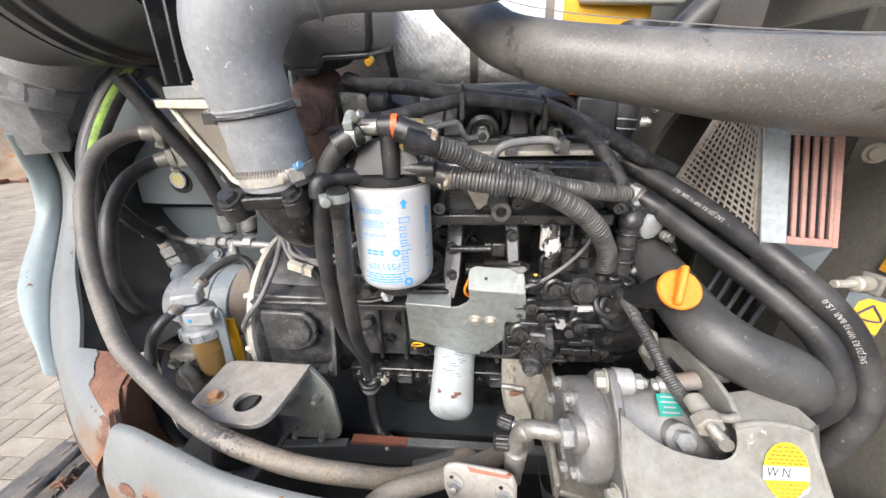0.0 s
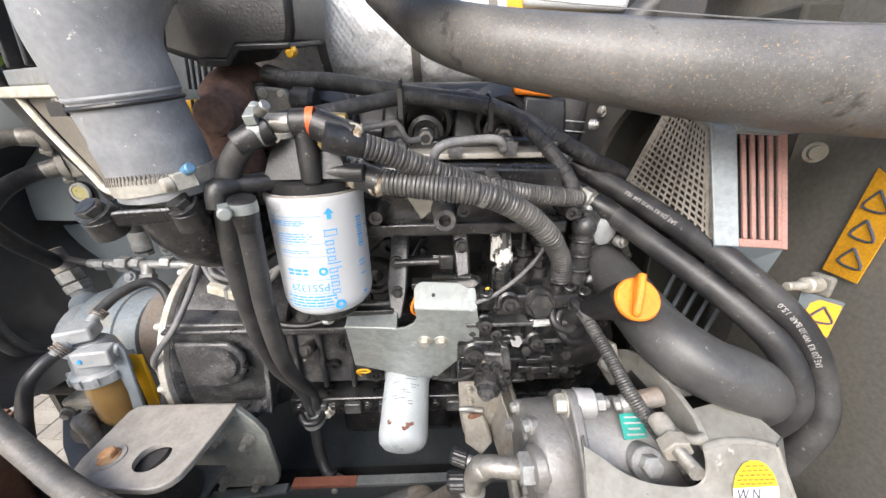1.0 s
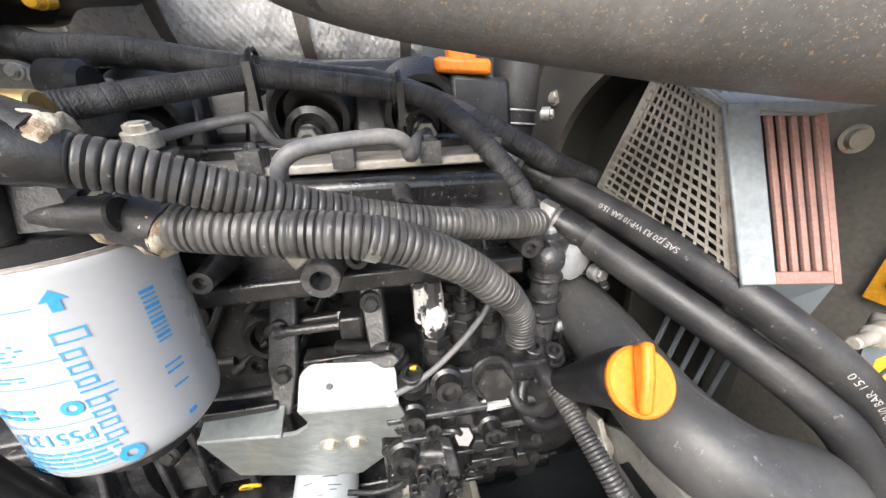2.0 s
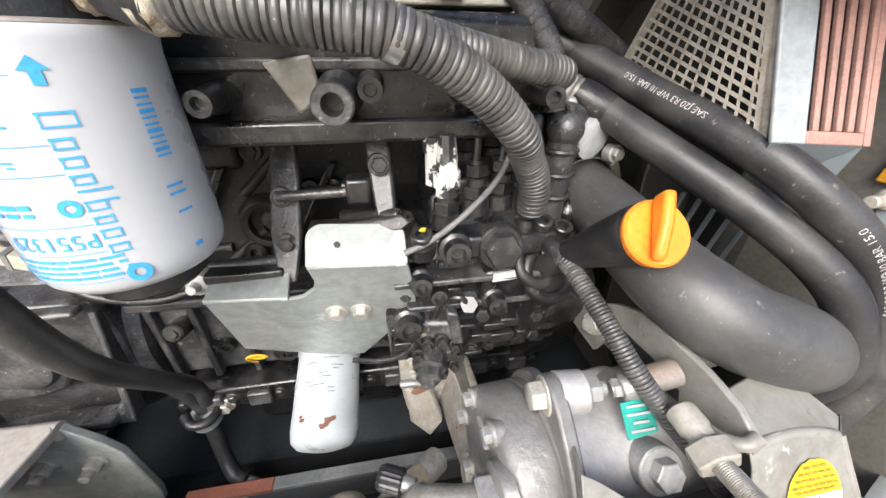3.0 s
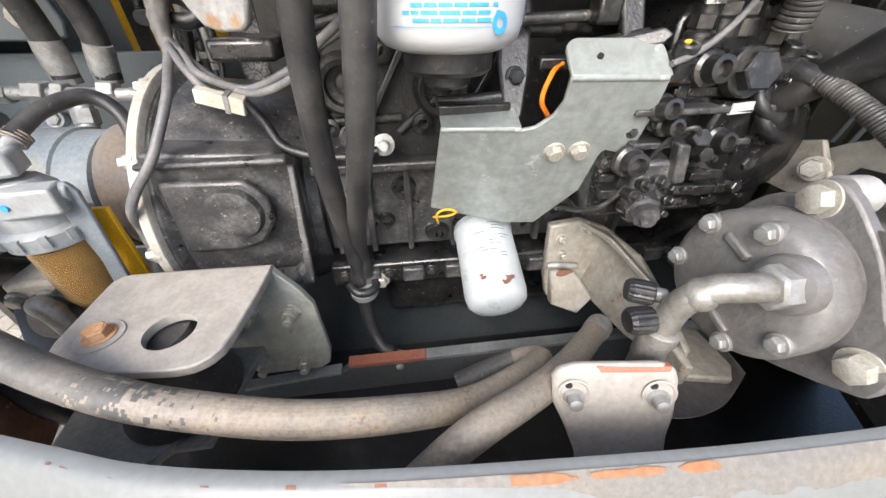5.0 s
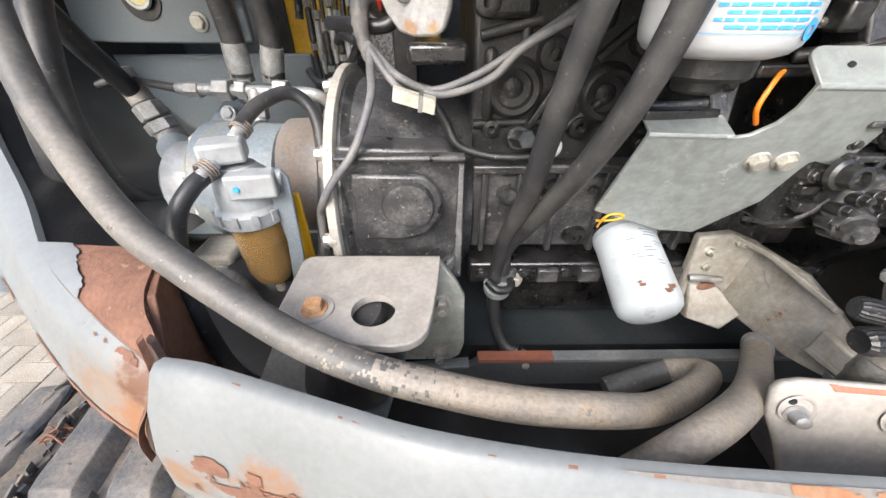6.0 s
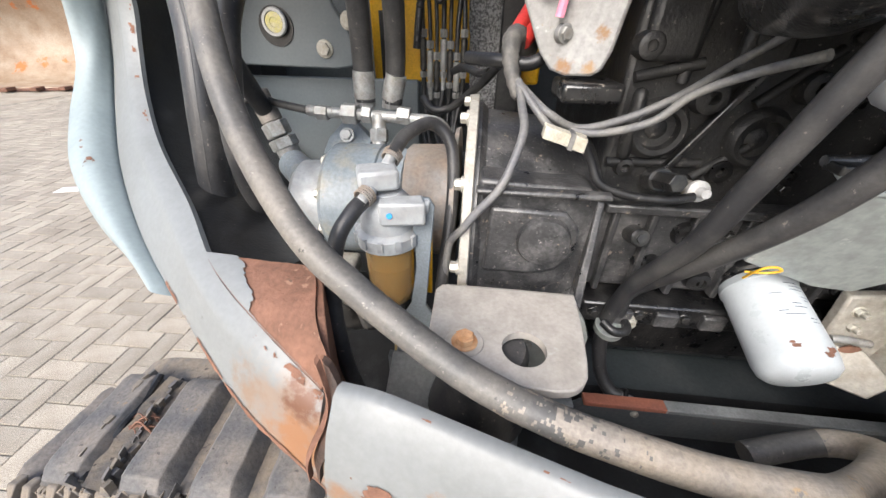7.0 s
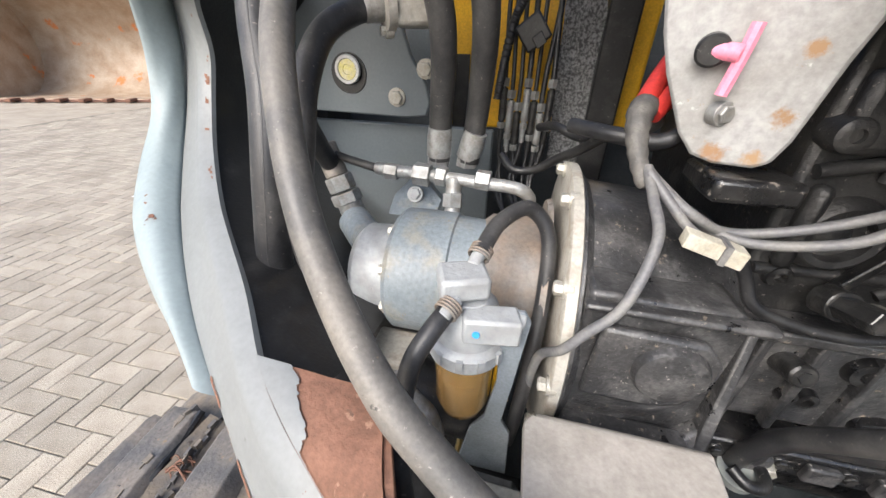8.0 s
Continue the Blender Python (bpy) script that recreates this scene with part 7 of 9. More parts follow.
    part("stub", Sh().cyl((-0.2, 0.058, 0.86), (-0.17, 0.045, 0.856), 0.007, 14, 0.001), M_NUT, pt)
    part("ring", Sh().torus((-0.186, 0.05, 0.858), (1, -0.4, -0.1), 0.0115, 0.003, 20, 8), M_DARK, pt)
    cl = thing("p_clip", (-0.22, 0.09, 0.96), "rubber-lined steel pipe clip holding two fuel hoses", "pipe clip")
    part("band", Sh().tube([(-0.237, 0.08, 0.975), (-0.225, 0.068, 0.97), (-0.208, 0.072, 0.968), (-0.203, 0.09, 0.968), (-0.215, 0.105, 0.97)], 0.006, 10, 6), M_DARK, cl)
    part("clip_band", Sh().lathe((-0.221, 0.088, 0.962), (-0.22, 0.094, 0.94), [(0, 0.0175), (0, 0.0195), (0.011, 0.0195), (0.011, 0.0175)], 28), M_ZINC, cl)
    part("clip_bolt", Sh().bolt((-0.196, 0.096, 0.965), (0, -1, 0), 0.0085, 0.009), M_BOLT, cl)
    clamp((-0.158, -0.081, 1.386), (0.0, 0.05, -1), 0.0104, screw=(-1, -0.6, 0), m=M_ZINC)
    clamp((-0.14, -0.064, 1.445), (1, 0.1, 0.05), 0.0104, screw=(0, -0.5, 1), m=M_ZINC)
    # corrugated conduits across the front
    C1 = [(-0.079, -0.077, 1.441), (-0.046, -0.064, 1.43), (-0.009, -0.048, 1.413), (0.036, -0.03, 1.394), (0.079, -0.02, 1.382), (0.131, -0.005, 1.371), (0.16, 0.005, 1.366), (0.168, 0.012, 1.364)]
    C2 = [(-0.078, -0.03, 1.408), (-0.05, -0.04, 1.399), (-0.001, -0.05, 1.393), (0.052, -0.051, 1.385), (0.096, -0.037, 1.361), (0.124, -0.029, 1.335), (0.14, -0.01, 1.314), (0.153, 0.0, 1.29), (0.156, 0.005, 1.266)]
    for pts, r in ((C1, 0.0105), (C2, 0.0122)):
        hose("corrugated_conduit", pts, r, M_CORR, "shiny black corrugated conduit over a fuel line", "conduit", 20, 72, corrugated(0.004, r, 0.002), "corrugated conduits", cuff=M_DARK)
    for p, q in (((-0.092, -0.06, 1.45), (-0.06, -0.067, 1.438)), ((-0.078, -0.035, 1.408), (-0.045, -0.0435, 1.396))):
        hose("tape_sleeve", [p, tuple((Vector(p) + Vector(q)) / 2), q], 0.0132, M_DARK, "black tape sleeve at the conduit end", "tape sleeve")
    solid("tape_band", Sh().lathe((0.048, -0.0512, 1.3862), (0.057, -0.0495, 1.382), [(0, 0.0124), (0.007, 0.0124)], 24), M_STEEL, "silver band round the black conduit", "band")
    hose("tape_residue", [(-0.08, -0.032, 1.409), (-0.067, -0.031, 1.405)], 0.0135, M_CREAM, "cream sealant at the filter outlet", "sealant")
    for q, d, r in (((-0.062, -0.066, 1.438), (1, 0.15, -0.3), 0.0135), ((-0.07, -0.0375, 1.4045), (1, -0.2, -0.3), 0.0135), ((-0.048, -0.0425, 1.3965), (1, -0.2, -0.3), 0.0128)):
        q, d = Vector(q), Vector(d).normalized()
        u_, w_ = side(d)
        rg = random.Random(int(q.x * -1000))
        rings = []
        for k in range(7):
            rings.append([q + d * (0.0022 * (k - 3) + rg.uniform(-0.001, 0.001)) + (u_ * math.cos(a_ * 0.3927) + w_ * math.sin(a_ * 0.3927)) * (r + (rg.uniform(-0.0012, 0.0012) if 0 < k < 6 else -0.003)) for a_ in range(16)])
        solid("sealant_smear", Sh().rings(rings), M_SEALANT, "cracked cream sealant smeared round the conduit end", "sealant", group="sealant smears", smooth=60)
    # braided looms over the rocker cover
    B1 = [(-0.199, 0.118, 1.505), (-0.17, 0.101, 1.498), (-0.12, 0.102, 1.495), (-0.059, 0.111, 1.486), (0.003, 0.116, 1.477), (0.063, 0.125, 1.47), (0.113, 0.111, 1.451), (0.16, 0.087, 1.425), (0.208, 0.079, 1.398), (0.265, 0.097, 1.373)]
    B2 = [(-0.157, 0.021, 1.452), (-0.117, 0.039, 1.459), (-0.067, 0.077, 1.47), (-0.028, 0.105, 1.476), (0.029, 0.111, 1.47), (0.075, 0.106, 1.462), (0.106, 0.085, 1.451), (0.139, 0.05, 1.418), (0.166, 0.03, 1.376), (0.172, 0.026, 1.338)]
    hose("wiring_loom", B1, 0.0105, M_BRAID, "black braided wiring loom across the rocker cover", "wiring loom", 20, 60, corrugated(0.0024, 0.0105, 0.0007), "wiring looms", cuff=M_DARK)
    hose("wiring_loom", B2, 0.009, M_BRAID, "black braided wiring loom across the rocker cover", "wiring loom", 20, 60, corrugated(0.0024, 0.009, 0.0007), "wiring looms", cuff=M_DARK)
    for x, y, z in ((-0.035, 0.108, 1.481), (0.078, 0.114, 1.464)):
        solid("cable_tie", Sh().torus((x, y, z), (1, 0, 0), 0.016, 0.0022, 24, 6).box(x - 0.003, x + 0.003, y - 0.022, y - 0.012, z - 0.03, z + 0.004), M_DARK, "black cable tie round the looms", "cable tie", group="cable ties")
    # hoses to the right
    R1 = [(0.199, 0.107, 1.387), (0.221, 0.087, 1.374), (0.26, 0.047, 1.35), (0.286, -0.014, 1.328), (0.305, -0.055, 1.31), (0.334, -0.085, 1.281), (0.362, -0.096, 1.25), (0.385, -0.104, 1.21), (0.389, -0.12, 1.16), (0.377, -0.118, 1.095)]
    R2 = [(0.214, 0.062, 1.343), (0.234, 0.042, 1.331), (0.261, 0.0, 1.309), (0.294, -0.048, 1.283), (0.326, -0.086, 1.254), (0.347, -0.106, 1.224), (0.357, -0.118, 1.178), (0.353, -0.1, 1.117)]
    h1 = hose("heater_hose", R1, 0.0135, M_RUBBER, "black rubber heater hose with pale printing", group="heater hoses", cuff=M_DARK)
    h2 = hose("heater_hose", R2, 0.0135, M_RUBBER, "black rubber heater hose with pale printing", group="heater hoses", cuff=M_DARK)
    c = spline(R1, 24)
    # printing along the hose
    cum = [0.0]
    for p, q in zip(c, c[1:]):
        cum.append(cum[-1] + (q - p).length)
    def along(s, a):
        i = max(0, min(len(c) - 2, next((k for k in range(len(cum) - 1) if cum[k + 1] > s), len(c) - 2)))
        f = (s - cum[i]) / max(1e-6, cum[i + 1] - cum[i])
        p, t = c[i].lerp(c[i + 1], f), (c[i + 1] - c[i]).normalized()
        n0 = Vector((-0.6, -0.55, 0.4))
        n0 = (n0 - t * n0.dot(t)).normalized()
        e = t.cross(n0)
        return p + (n0 * math.cos(a) + e * math.sin(a)) * 0.0139
    for hs, mid in ((h1, 0.115), (h1, 0.3)):
        sh = Sh()
        v, f2 = letters("SAE J20 R3 WP:10 BAR 15.0", 0.0066)
        laid(sh, ([(-x, y) for x, y in v], f2), lambda x, y: along(mid + x, y / 0.0135))
        pr = part("print", sh, M_PRINT, hs, "pale lettering along the hose")
        pr["kind"] = "stuff"
    for p, q in (((0.19, 0.116, 1.393), (0.205, 0.102, 1.384)), ((0.205, 0.068, 1.348), (0.22, 0.054, 1.34))):
        p, q = Vector(p), Vector(q)
        d = (q - p).normalized()
        t = thing("hose_fitting", tuple(p), "zinc hexagon hose fitting", "hose fitting", "heater hose fittings")
        part("hex", Sh().hexa(p - d * 0.012, p + d * 0.004, 0.0152, 0.0014).ball(p - d * 0.02, 0.0118, 14).cyl(p - d * 0.014, p - d * 0.03 + Vector((0, 0, -0.006)), 0.0098, 16, 0.001), M_NUT, t)
        part("ferrule", Sh().lathe(p + d * 0.008, q, [(-0.004, 0.0115), (-0.002, 0.0132), (0.003, 0.0132), (0.0045, 0.012)], 24), M_DULL, t)
    hc = thing("heater_valve", (0.222, 0.06, 1.3), "grey round heater valve below the hose fittings", "valve")
    part("drum", Sh().lathe((0.212, 0.075, 1.315), (0.232, 0.02, 1.308), [(0, 0.02), (0.003, 0.0225), (0.02, 0.0225), (0.022, 0.019), (0.034, 0.0185), (0.036, 0.015), (0.036, 0.002)], 32), M_SEP, hc)
    part("rim", Sh().torus((0.217, 0.062, 1.3135), (0.02, -0.055, -0.007), 0.0225, 0.0016, 32, 8), M_NUT, hc)
    part("drum_screw", Sh().bolt((0.245, 0.04, 1.298), (0.2, -1, 0.1), 0.006, 0.006), M_NUT, hc)
    part("link_block", Sh().box(0.196, 0.212, 0.05, 0.075, 1.318, 1.345), M_NUT, hc, bevel=0.004)
    hose("radiator_hose", [(0.222, 0.15, 1.28), (0.236, 0.08, 1.258), (0.241, 0.017, 1.246), (0.24, -0.035, 1.238), (0.246, -0.076, 1.23), (0.27, -0.1, 1.217), (0.3, -0.108, 1.206), (0.326, -0.104, 1.19), (0.342, -0.088, 1.162), (0.347, -0.06, 1.125), (0.35, -0.02, 1.09)], 0.0305, M_RADHOSE, "thick smooth grey-black radiator hose", seg=28, ridge=(0.2, 0.3, 1))
    clamp((0.236, 0.07, 1.26), (0.0, -1, -0.24), 0.031, screw=(1, 0, 0.6))
    # conduit down to the compressor
    CD = [(0.172, 0.005, 1.238), (0.179, -0.03, 1.23), (0.188, -0.07, 1.212), (0.2, -0.105, 1.187), (0.222, -0.132, 1.158), (0.24, -0.142, 1.136), (0.254, -0.152, 1.116)]
    hose("compressor_conduit", CD, 0.0075, M_CORR, "thin black ribbed conduit to the compressor", "conduit", 14, 90, corrugated(0.0027, 0.0075, 0.0012), cuff=M_DARK)
    # big dusty hose over everything
    hose("intake_hose", [(-0.05, 0.12, 1.6), (-0.015, 0.085, 1.565), (0.015, 0.045, 1.537), (0.062, 0.005, 1.517), (0.111, -0.019, 1.505), (0.166, -0.038, 1.495), (0.224, -0.058, 1.485), (0.303, -0.076, 1.476), (0.402, -0.088, 1.469), (0.55, -0.095, 1.464)], 0.039, M_TOPHOSE, "large dusty rubber intake hose crossing above the engine", seg=32, rfun=lambda s, i: 0.029 + 0.01 * max(0.0, min(1.0, (s - 0.13) / 0.33)), ridge=(0, -0.5, 1))
    # air intake elbow
    E1 = [(-0.23, -0.058, 1.398), (-0.2315, -0.062, 1.43), (-0.235, -0.07, 1.48), (-0.2375, -0.074, 1.52), (-0.226, -0.069, 1.556), (-0.19, -0.054, 1.583), (-0.13, -0.037, 1.592), (-0.04, -0.021, 1.595), (0.03, 0.0, 1.612), (0.05, 0.02, 1.67)]
    el = thing("intake_elbow", (-0.236, -0.05, 1.4), "grey rubber intake elbow dusted with white specks", "intake pipe")
    part("pipe", Sh().tube(E1, 0.042, 36, 8, rfun=lambda s, i: 0.0385 if s < 0.05 else 0.037 if s < 0.078 else 0.0372 + 0.005 * math.exp(-((s - 0.155) / 0.045) ** 2) + 0.0005 * math.sin(s * 90)), M_INTAKE, el, smooth=60)
    part("step_ring", Sh().torus((-0.2348, -0.0695, 1.476), (-0.08, -0.16, 1), 0.0365, 0.002, 40, 8), M_INTAKE, el)
    part("seam_ring", Sh().torus((-0.172, -0.0485, 1.5872), (1, 0.4, 0.3), 0.0385, 0.0026, 40, 8), M_INTAKE, el)
    cl = clamp((-0.2305, -0.059, 1.41), (-0.1, -0.1, 1), 0.0392, screw=(0.75, -0.6, 0), m=M_FLANGE, width=0.013)
    slits = Sh()
    for k in range(26):
        a_ = -2.7 + k * 0.075
        d_ = Vector((math.cos(a_), math.sin(a_), 0))
        slits.obox(Vector((-0.2305, -0.059, 1.41 + 0.004 * math.cos(a_ + 0.8))) + d_ * 0.0407, (-0.0007 * d_.y, 0.0007 * d_.x, 0), d_ * 0.0004, (0.0006, 0, 0.0036))
    part("band_slits", slits, M_STRAP, cl, "row of dark worm slits")
    part("blue_screw", Sh().cyl((-0.196, -0.084, 1.417), (-0.187, -0.089, 1.421), 0.0042, 14, 0.001), M_BLUEZINC, cl, "blue screw housing")
    solid("elbow_tie", Sh().torus((-0.2343, -0.069, 1.47), (-0.08, -0.14, 1), 0.0373, 0.0018, 40, 8).obox((-0.265, -0.093, 1.465), (0.006, 0, 0), (0, 0.004, 0), (0, 0, 0.005)), M_DARK, "black cable tie round the elbow", "cable tie")
    # air hose of the water separator
    hose("separator_hose", [(-0.512, 0.09, 1.185), (-0.5, 0.12, 1.2), (-0.475, 0.15, 1.205), (-0.452, 0.15, 1.18), (-0.447, 0.13, 1.13), (-0.45, 0.1, 1.07), (-0.456, 0.075, 1.0), (-0.46, 0.08, 0.93)], 0.0078, M_RUBBER, "black rubber hose arching over the separator")
    hose("separator_hose", [(-0.528, 0.045, 1.155), (-0.54, 0.02, 1.145), (-0.552, 0.0, 1.12), (-0.556, -0.02, 1.06), (-0.548, -0.035, 1.0), (-0.535, -0.04, 0.94), (-0.525, -0.02, 0.88)], 0.0085, M_RUBBER, "black rubber hose dropping from the separator")
    # pump supply hose, dark, behind the rim
    hose("supply_hose", [(-0.62, 0.28, 1.6), (-0.7, 0.27, 1.54), (-0.76, 0.25, 1.47), (-0.778, 0.21, 1.39), (-0.752, 0.158, 1.29), (-0.752, 0.128, 1.19), (-0.762, 0.121, 1.1), (-0.752, 0.14, 1.02), (-0.71, 0.2, 0.95), (-0.64, 0.24, 0.93)], 0.02, M_RUBBER, "thick dark rubber supply hose behind the rim", seg=24, ridge=(0.3, -1, 0))
    # loom with grey wires and connector
    hose("loom_boot", [(-0.366, 0.235, 1.28), (-0.378, 0.214, 1.294), (-0.388, 0.194, 1.292), (-0.389, 0.176, 1.272), (-0.383, 0.16, 1.248), (-0.377, 0.152, 1.237)], 0.0125, M_LOOM, "dusty grey rubber loom boot over the flywheel housing", "wiring loom", rfun=lambda s_, i: 0.0138 - 0.075 * max(0.0, s_ - 0.02) + 0.0006 * math.sin(s_ * 500))
    W = [
        [(-0.388, 0.171, 1.259), (-0.364, 0.146, 1.239), (-0.345, 0.124, 1.226), (-0.31, 0.131, 1.211), (-0.267, 0.12, 1.225), (-0.224, 0.113, 1.25), (-0.174, 0.132, 1.278), (-0.129, 0.117, 1.316)],
        [(-0.378, 0.155, 1.251), (-0.346, 0.144, 1.222), (-0.303, 0.122, 1.208), (-0.252, 0.101, 1.225), (-0.223, 0.094, 1.253), (-0.194, 0.074, 1.273), (-0.176, 0.031, 1.29)],
        [(-0.379, 0.158, 1.253), (-0.375, 0.13, 1.233), (-0.373, 0.1, 1.209), (-0.391, 0.07, 1.164), (-0.415, 0.062, 1.135), (-0.431, 0.062, 1.111), (-0.446, 0.08, 1.079), (-0.451, 0.083, 1.017)],
        [(-0.309, 0.112, 1.204), (-0.294, 0.112, 1.181), (-0.281, 0.106, 1.158), (-0.25, 0.102, 1.147), (-0.21, 0.098, 1.145), (-0.18, 0.1, 1.15)],
        [(-0.378, 0.15, 1.25), (-0.36, 0.13, 1.23), (-0.345, 0.12, 1.215), (-0.33, 0.114, 1.207)],
    ]
    for k, w in enumerate(W):
        hose("wire", w, 0.0052 if k == 3 else 0.0046 if k == 2 else 0.0042, M_DARK if k == 3 else M_WIRE, "black sleeved wire on the flywheel housing" if k == 3 else "thin grey sleeved wire", "wire", 10, 8, group="loom wires")
    cn = thing("wire_connector", (-0.33, 0.115, 1.2), "cream plastic wire connector", "connector")
    a, b = Vector((-0.352, 0.112, 1.212)), Vector((-0.308, 0.108, 1.2))
    d = (b - a).normalized()
    part("shell", Sh().obox((a * 0.6 + b * 0.4), d * 0.017, Vector((0, 0.006, 0.001)), Vector((0.001, 0, 0.0065))), M_CREAM, cn, bevel=0.0012)
    part("socket", Sh().obox((a * 0.12 + b * 0.88), d * 0.008, Vector((0, 0.007, 0.001)), Vector((0.001, 0, 0.0075))), M_CREAM, cn, bevel=0.0012)
    part("tie", Sh().obox((a * 0.3 + b * 0.7), d * 0.0025, Vector((0, 0.008, 0.001)), Vector((0.001, 0, 0.0085))), M_WIRE, cn)
    hose("yellow_tag", [(-0.118, 0.06, 1.075), (-0.121, 0.048, 1.092), (-0.117, 0.044, 1.1), (-0.108, 0.043, 1.102), (-0.1, 0.045, 1.097), (-0.108, 0.05, 1.09), (-0.124, 0.056, 1.086)], 0.0013, M_YELLOW, "small loop of yellow wire", "wire", 8)
    # dark small hose runs at the back
    rng = random.Random(8)
    for k in range(7):
        x = -0.532 + 0.0125 * k
        hose("cable", [(x, 0.5, 1.62), (x + rng.uniform(-0.01, 0.01), 0.47, 1.42), (x, 0.453, 1.3), (x, 0.45, 1.2), (x + rng.uniform(-0.012, 0.012), 0.43, 1.12), (x + 0.03, 0.36, 1.08)], rng.choice((0.0035, 0.0045, 0.006)), M_DARK, "dark cable running down the back of the bay", "cable", 10, 6, group="back cables")
        t = thing("cable_joint", (x, 0.46, 1.3), "steel cable end joint", "cable joint", "cable joints")
        part("barrel", Sh().cyl((x, 0.452, 1.285 - 0.018 * (k % 3)), (x, 0.45, 1.235 - 0.018 * (k % 3)), 0.0062, 12, 0.001).cyl((x, 0.45, 1.24 - 0.018 * (k % 3)), (x, 0.449, 1.2 - 0.018 * (k % 3)), 0.0045, 12, 0.001), M_NUT if k % 2 else M_BOLTBLACK, t)
        part("nut", Sh().hexa((x, 0.453, 1.3 - 0.018 * (k % 3)), (x, 0.452, 1.287 - 0.018 * (k % 3)), 0.0075), M_NUT, t)
        part("nut", Sh().hexa((x, 0.45, 1.232 - 0.018 * (k % 3)), (x, 0.45, 1.222 - 0.018 * (k % 3)), 0.0072), M_NUT, t)
    pc = thing("plug_connector", (-0.497, 0.44, 1.36), "black plastic plug connector on the cables", "connector")
    part("shell", Sh().obox((-0.497, 0.438, 1.362), (0.016, 0, 0.012), (-0.012, 0, 0.016), (0, 0.012, 0)), M_DARK, pc, bevel=0.003)
    part("latch", Sh().obox((-0.487, 0.424, 1.352), (0.006, 0, 0.005), (-0.005, 0, 0.007), (0, 0.004, 0)), M_DARK, pc, bevel=0.001)
    hose("ribbed_conduit", [(-0.505, 0.44, 1.42), (-0.525, 0.435, 1.38), (-0.535, 0.43, 1.32), (-0.54, 0.425, 1.27)], 0.007, M_DARK, "thin black ribbed conduit behind the hoses", "conduit", 12, 40, corrugated(0.004, 0.007, 0.0012))
    hose("ground_cable", [(-0.52, 0.36, 1.2), (-0.5, 0.34, 1.185), (-0.47, 0.33, 1.19), (-0.44, 0.31, 1.215), (-0.42, 0.28, 1.235), (-0.4, 0.25, 1.26)], 0.006, M_DARK, "black cable looping behind the flywheel housing", "cable")
    hose("ground_cable", [(-0.47, 0.38, 1.24), (-0.45, 0.34, 1.25), (-0.425, 0.31, 1.245), (-0.41, 0.28, 1.25)], 0.006, M_DARK, "black cable looping behind the flywheel housing", "cable")
    # red battery cables
    hose("red_cable", [(-0.31, 0.285, 1.42), (-0.345, 0.255, 1.36), (-0.368, 0.232, 1.322), (-0.382, 0.21, 1.3)], 0.0095, M_REDCABLE, "thick red battery cable", "cable", group="battery cables")
    hose("red_cable", [(-0.29, 0.26, 1.38), (-0.335, 0.232, 1.33), (-0.36, 0.218, 1.305), (-0.375, 0.205, 1.29)], 0.0095, M_REDCABLE, "thick red battery cable", "cable", group="battery cables")
    hose("black_cable", [(-0.3, 0.2, 1.35), (-0.33, 0.2, 1.3), (-0.36, 0.19, 1.27), (-0.4, 0.2, 1.27), (-0.44, 0.24, 1.27)], 0.008, M_DARK, "thick black rubber starter cable", "cable")


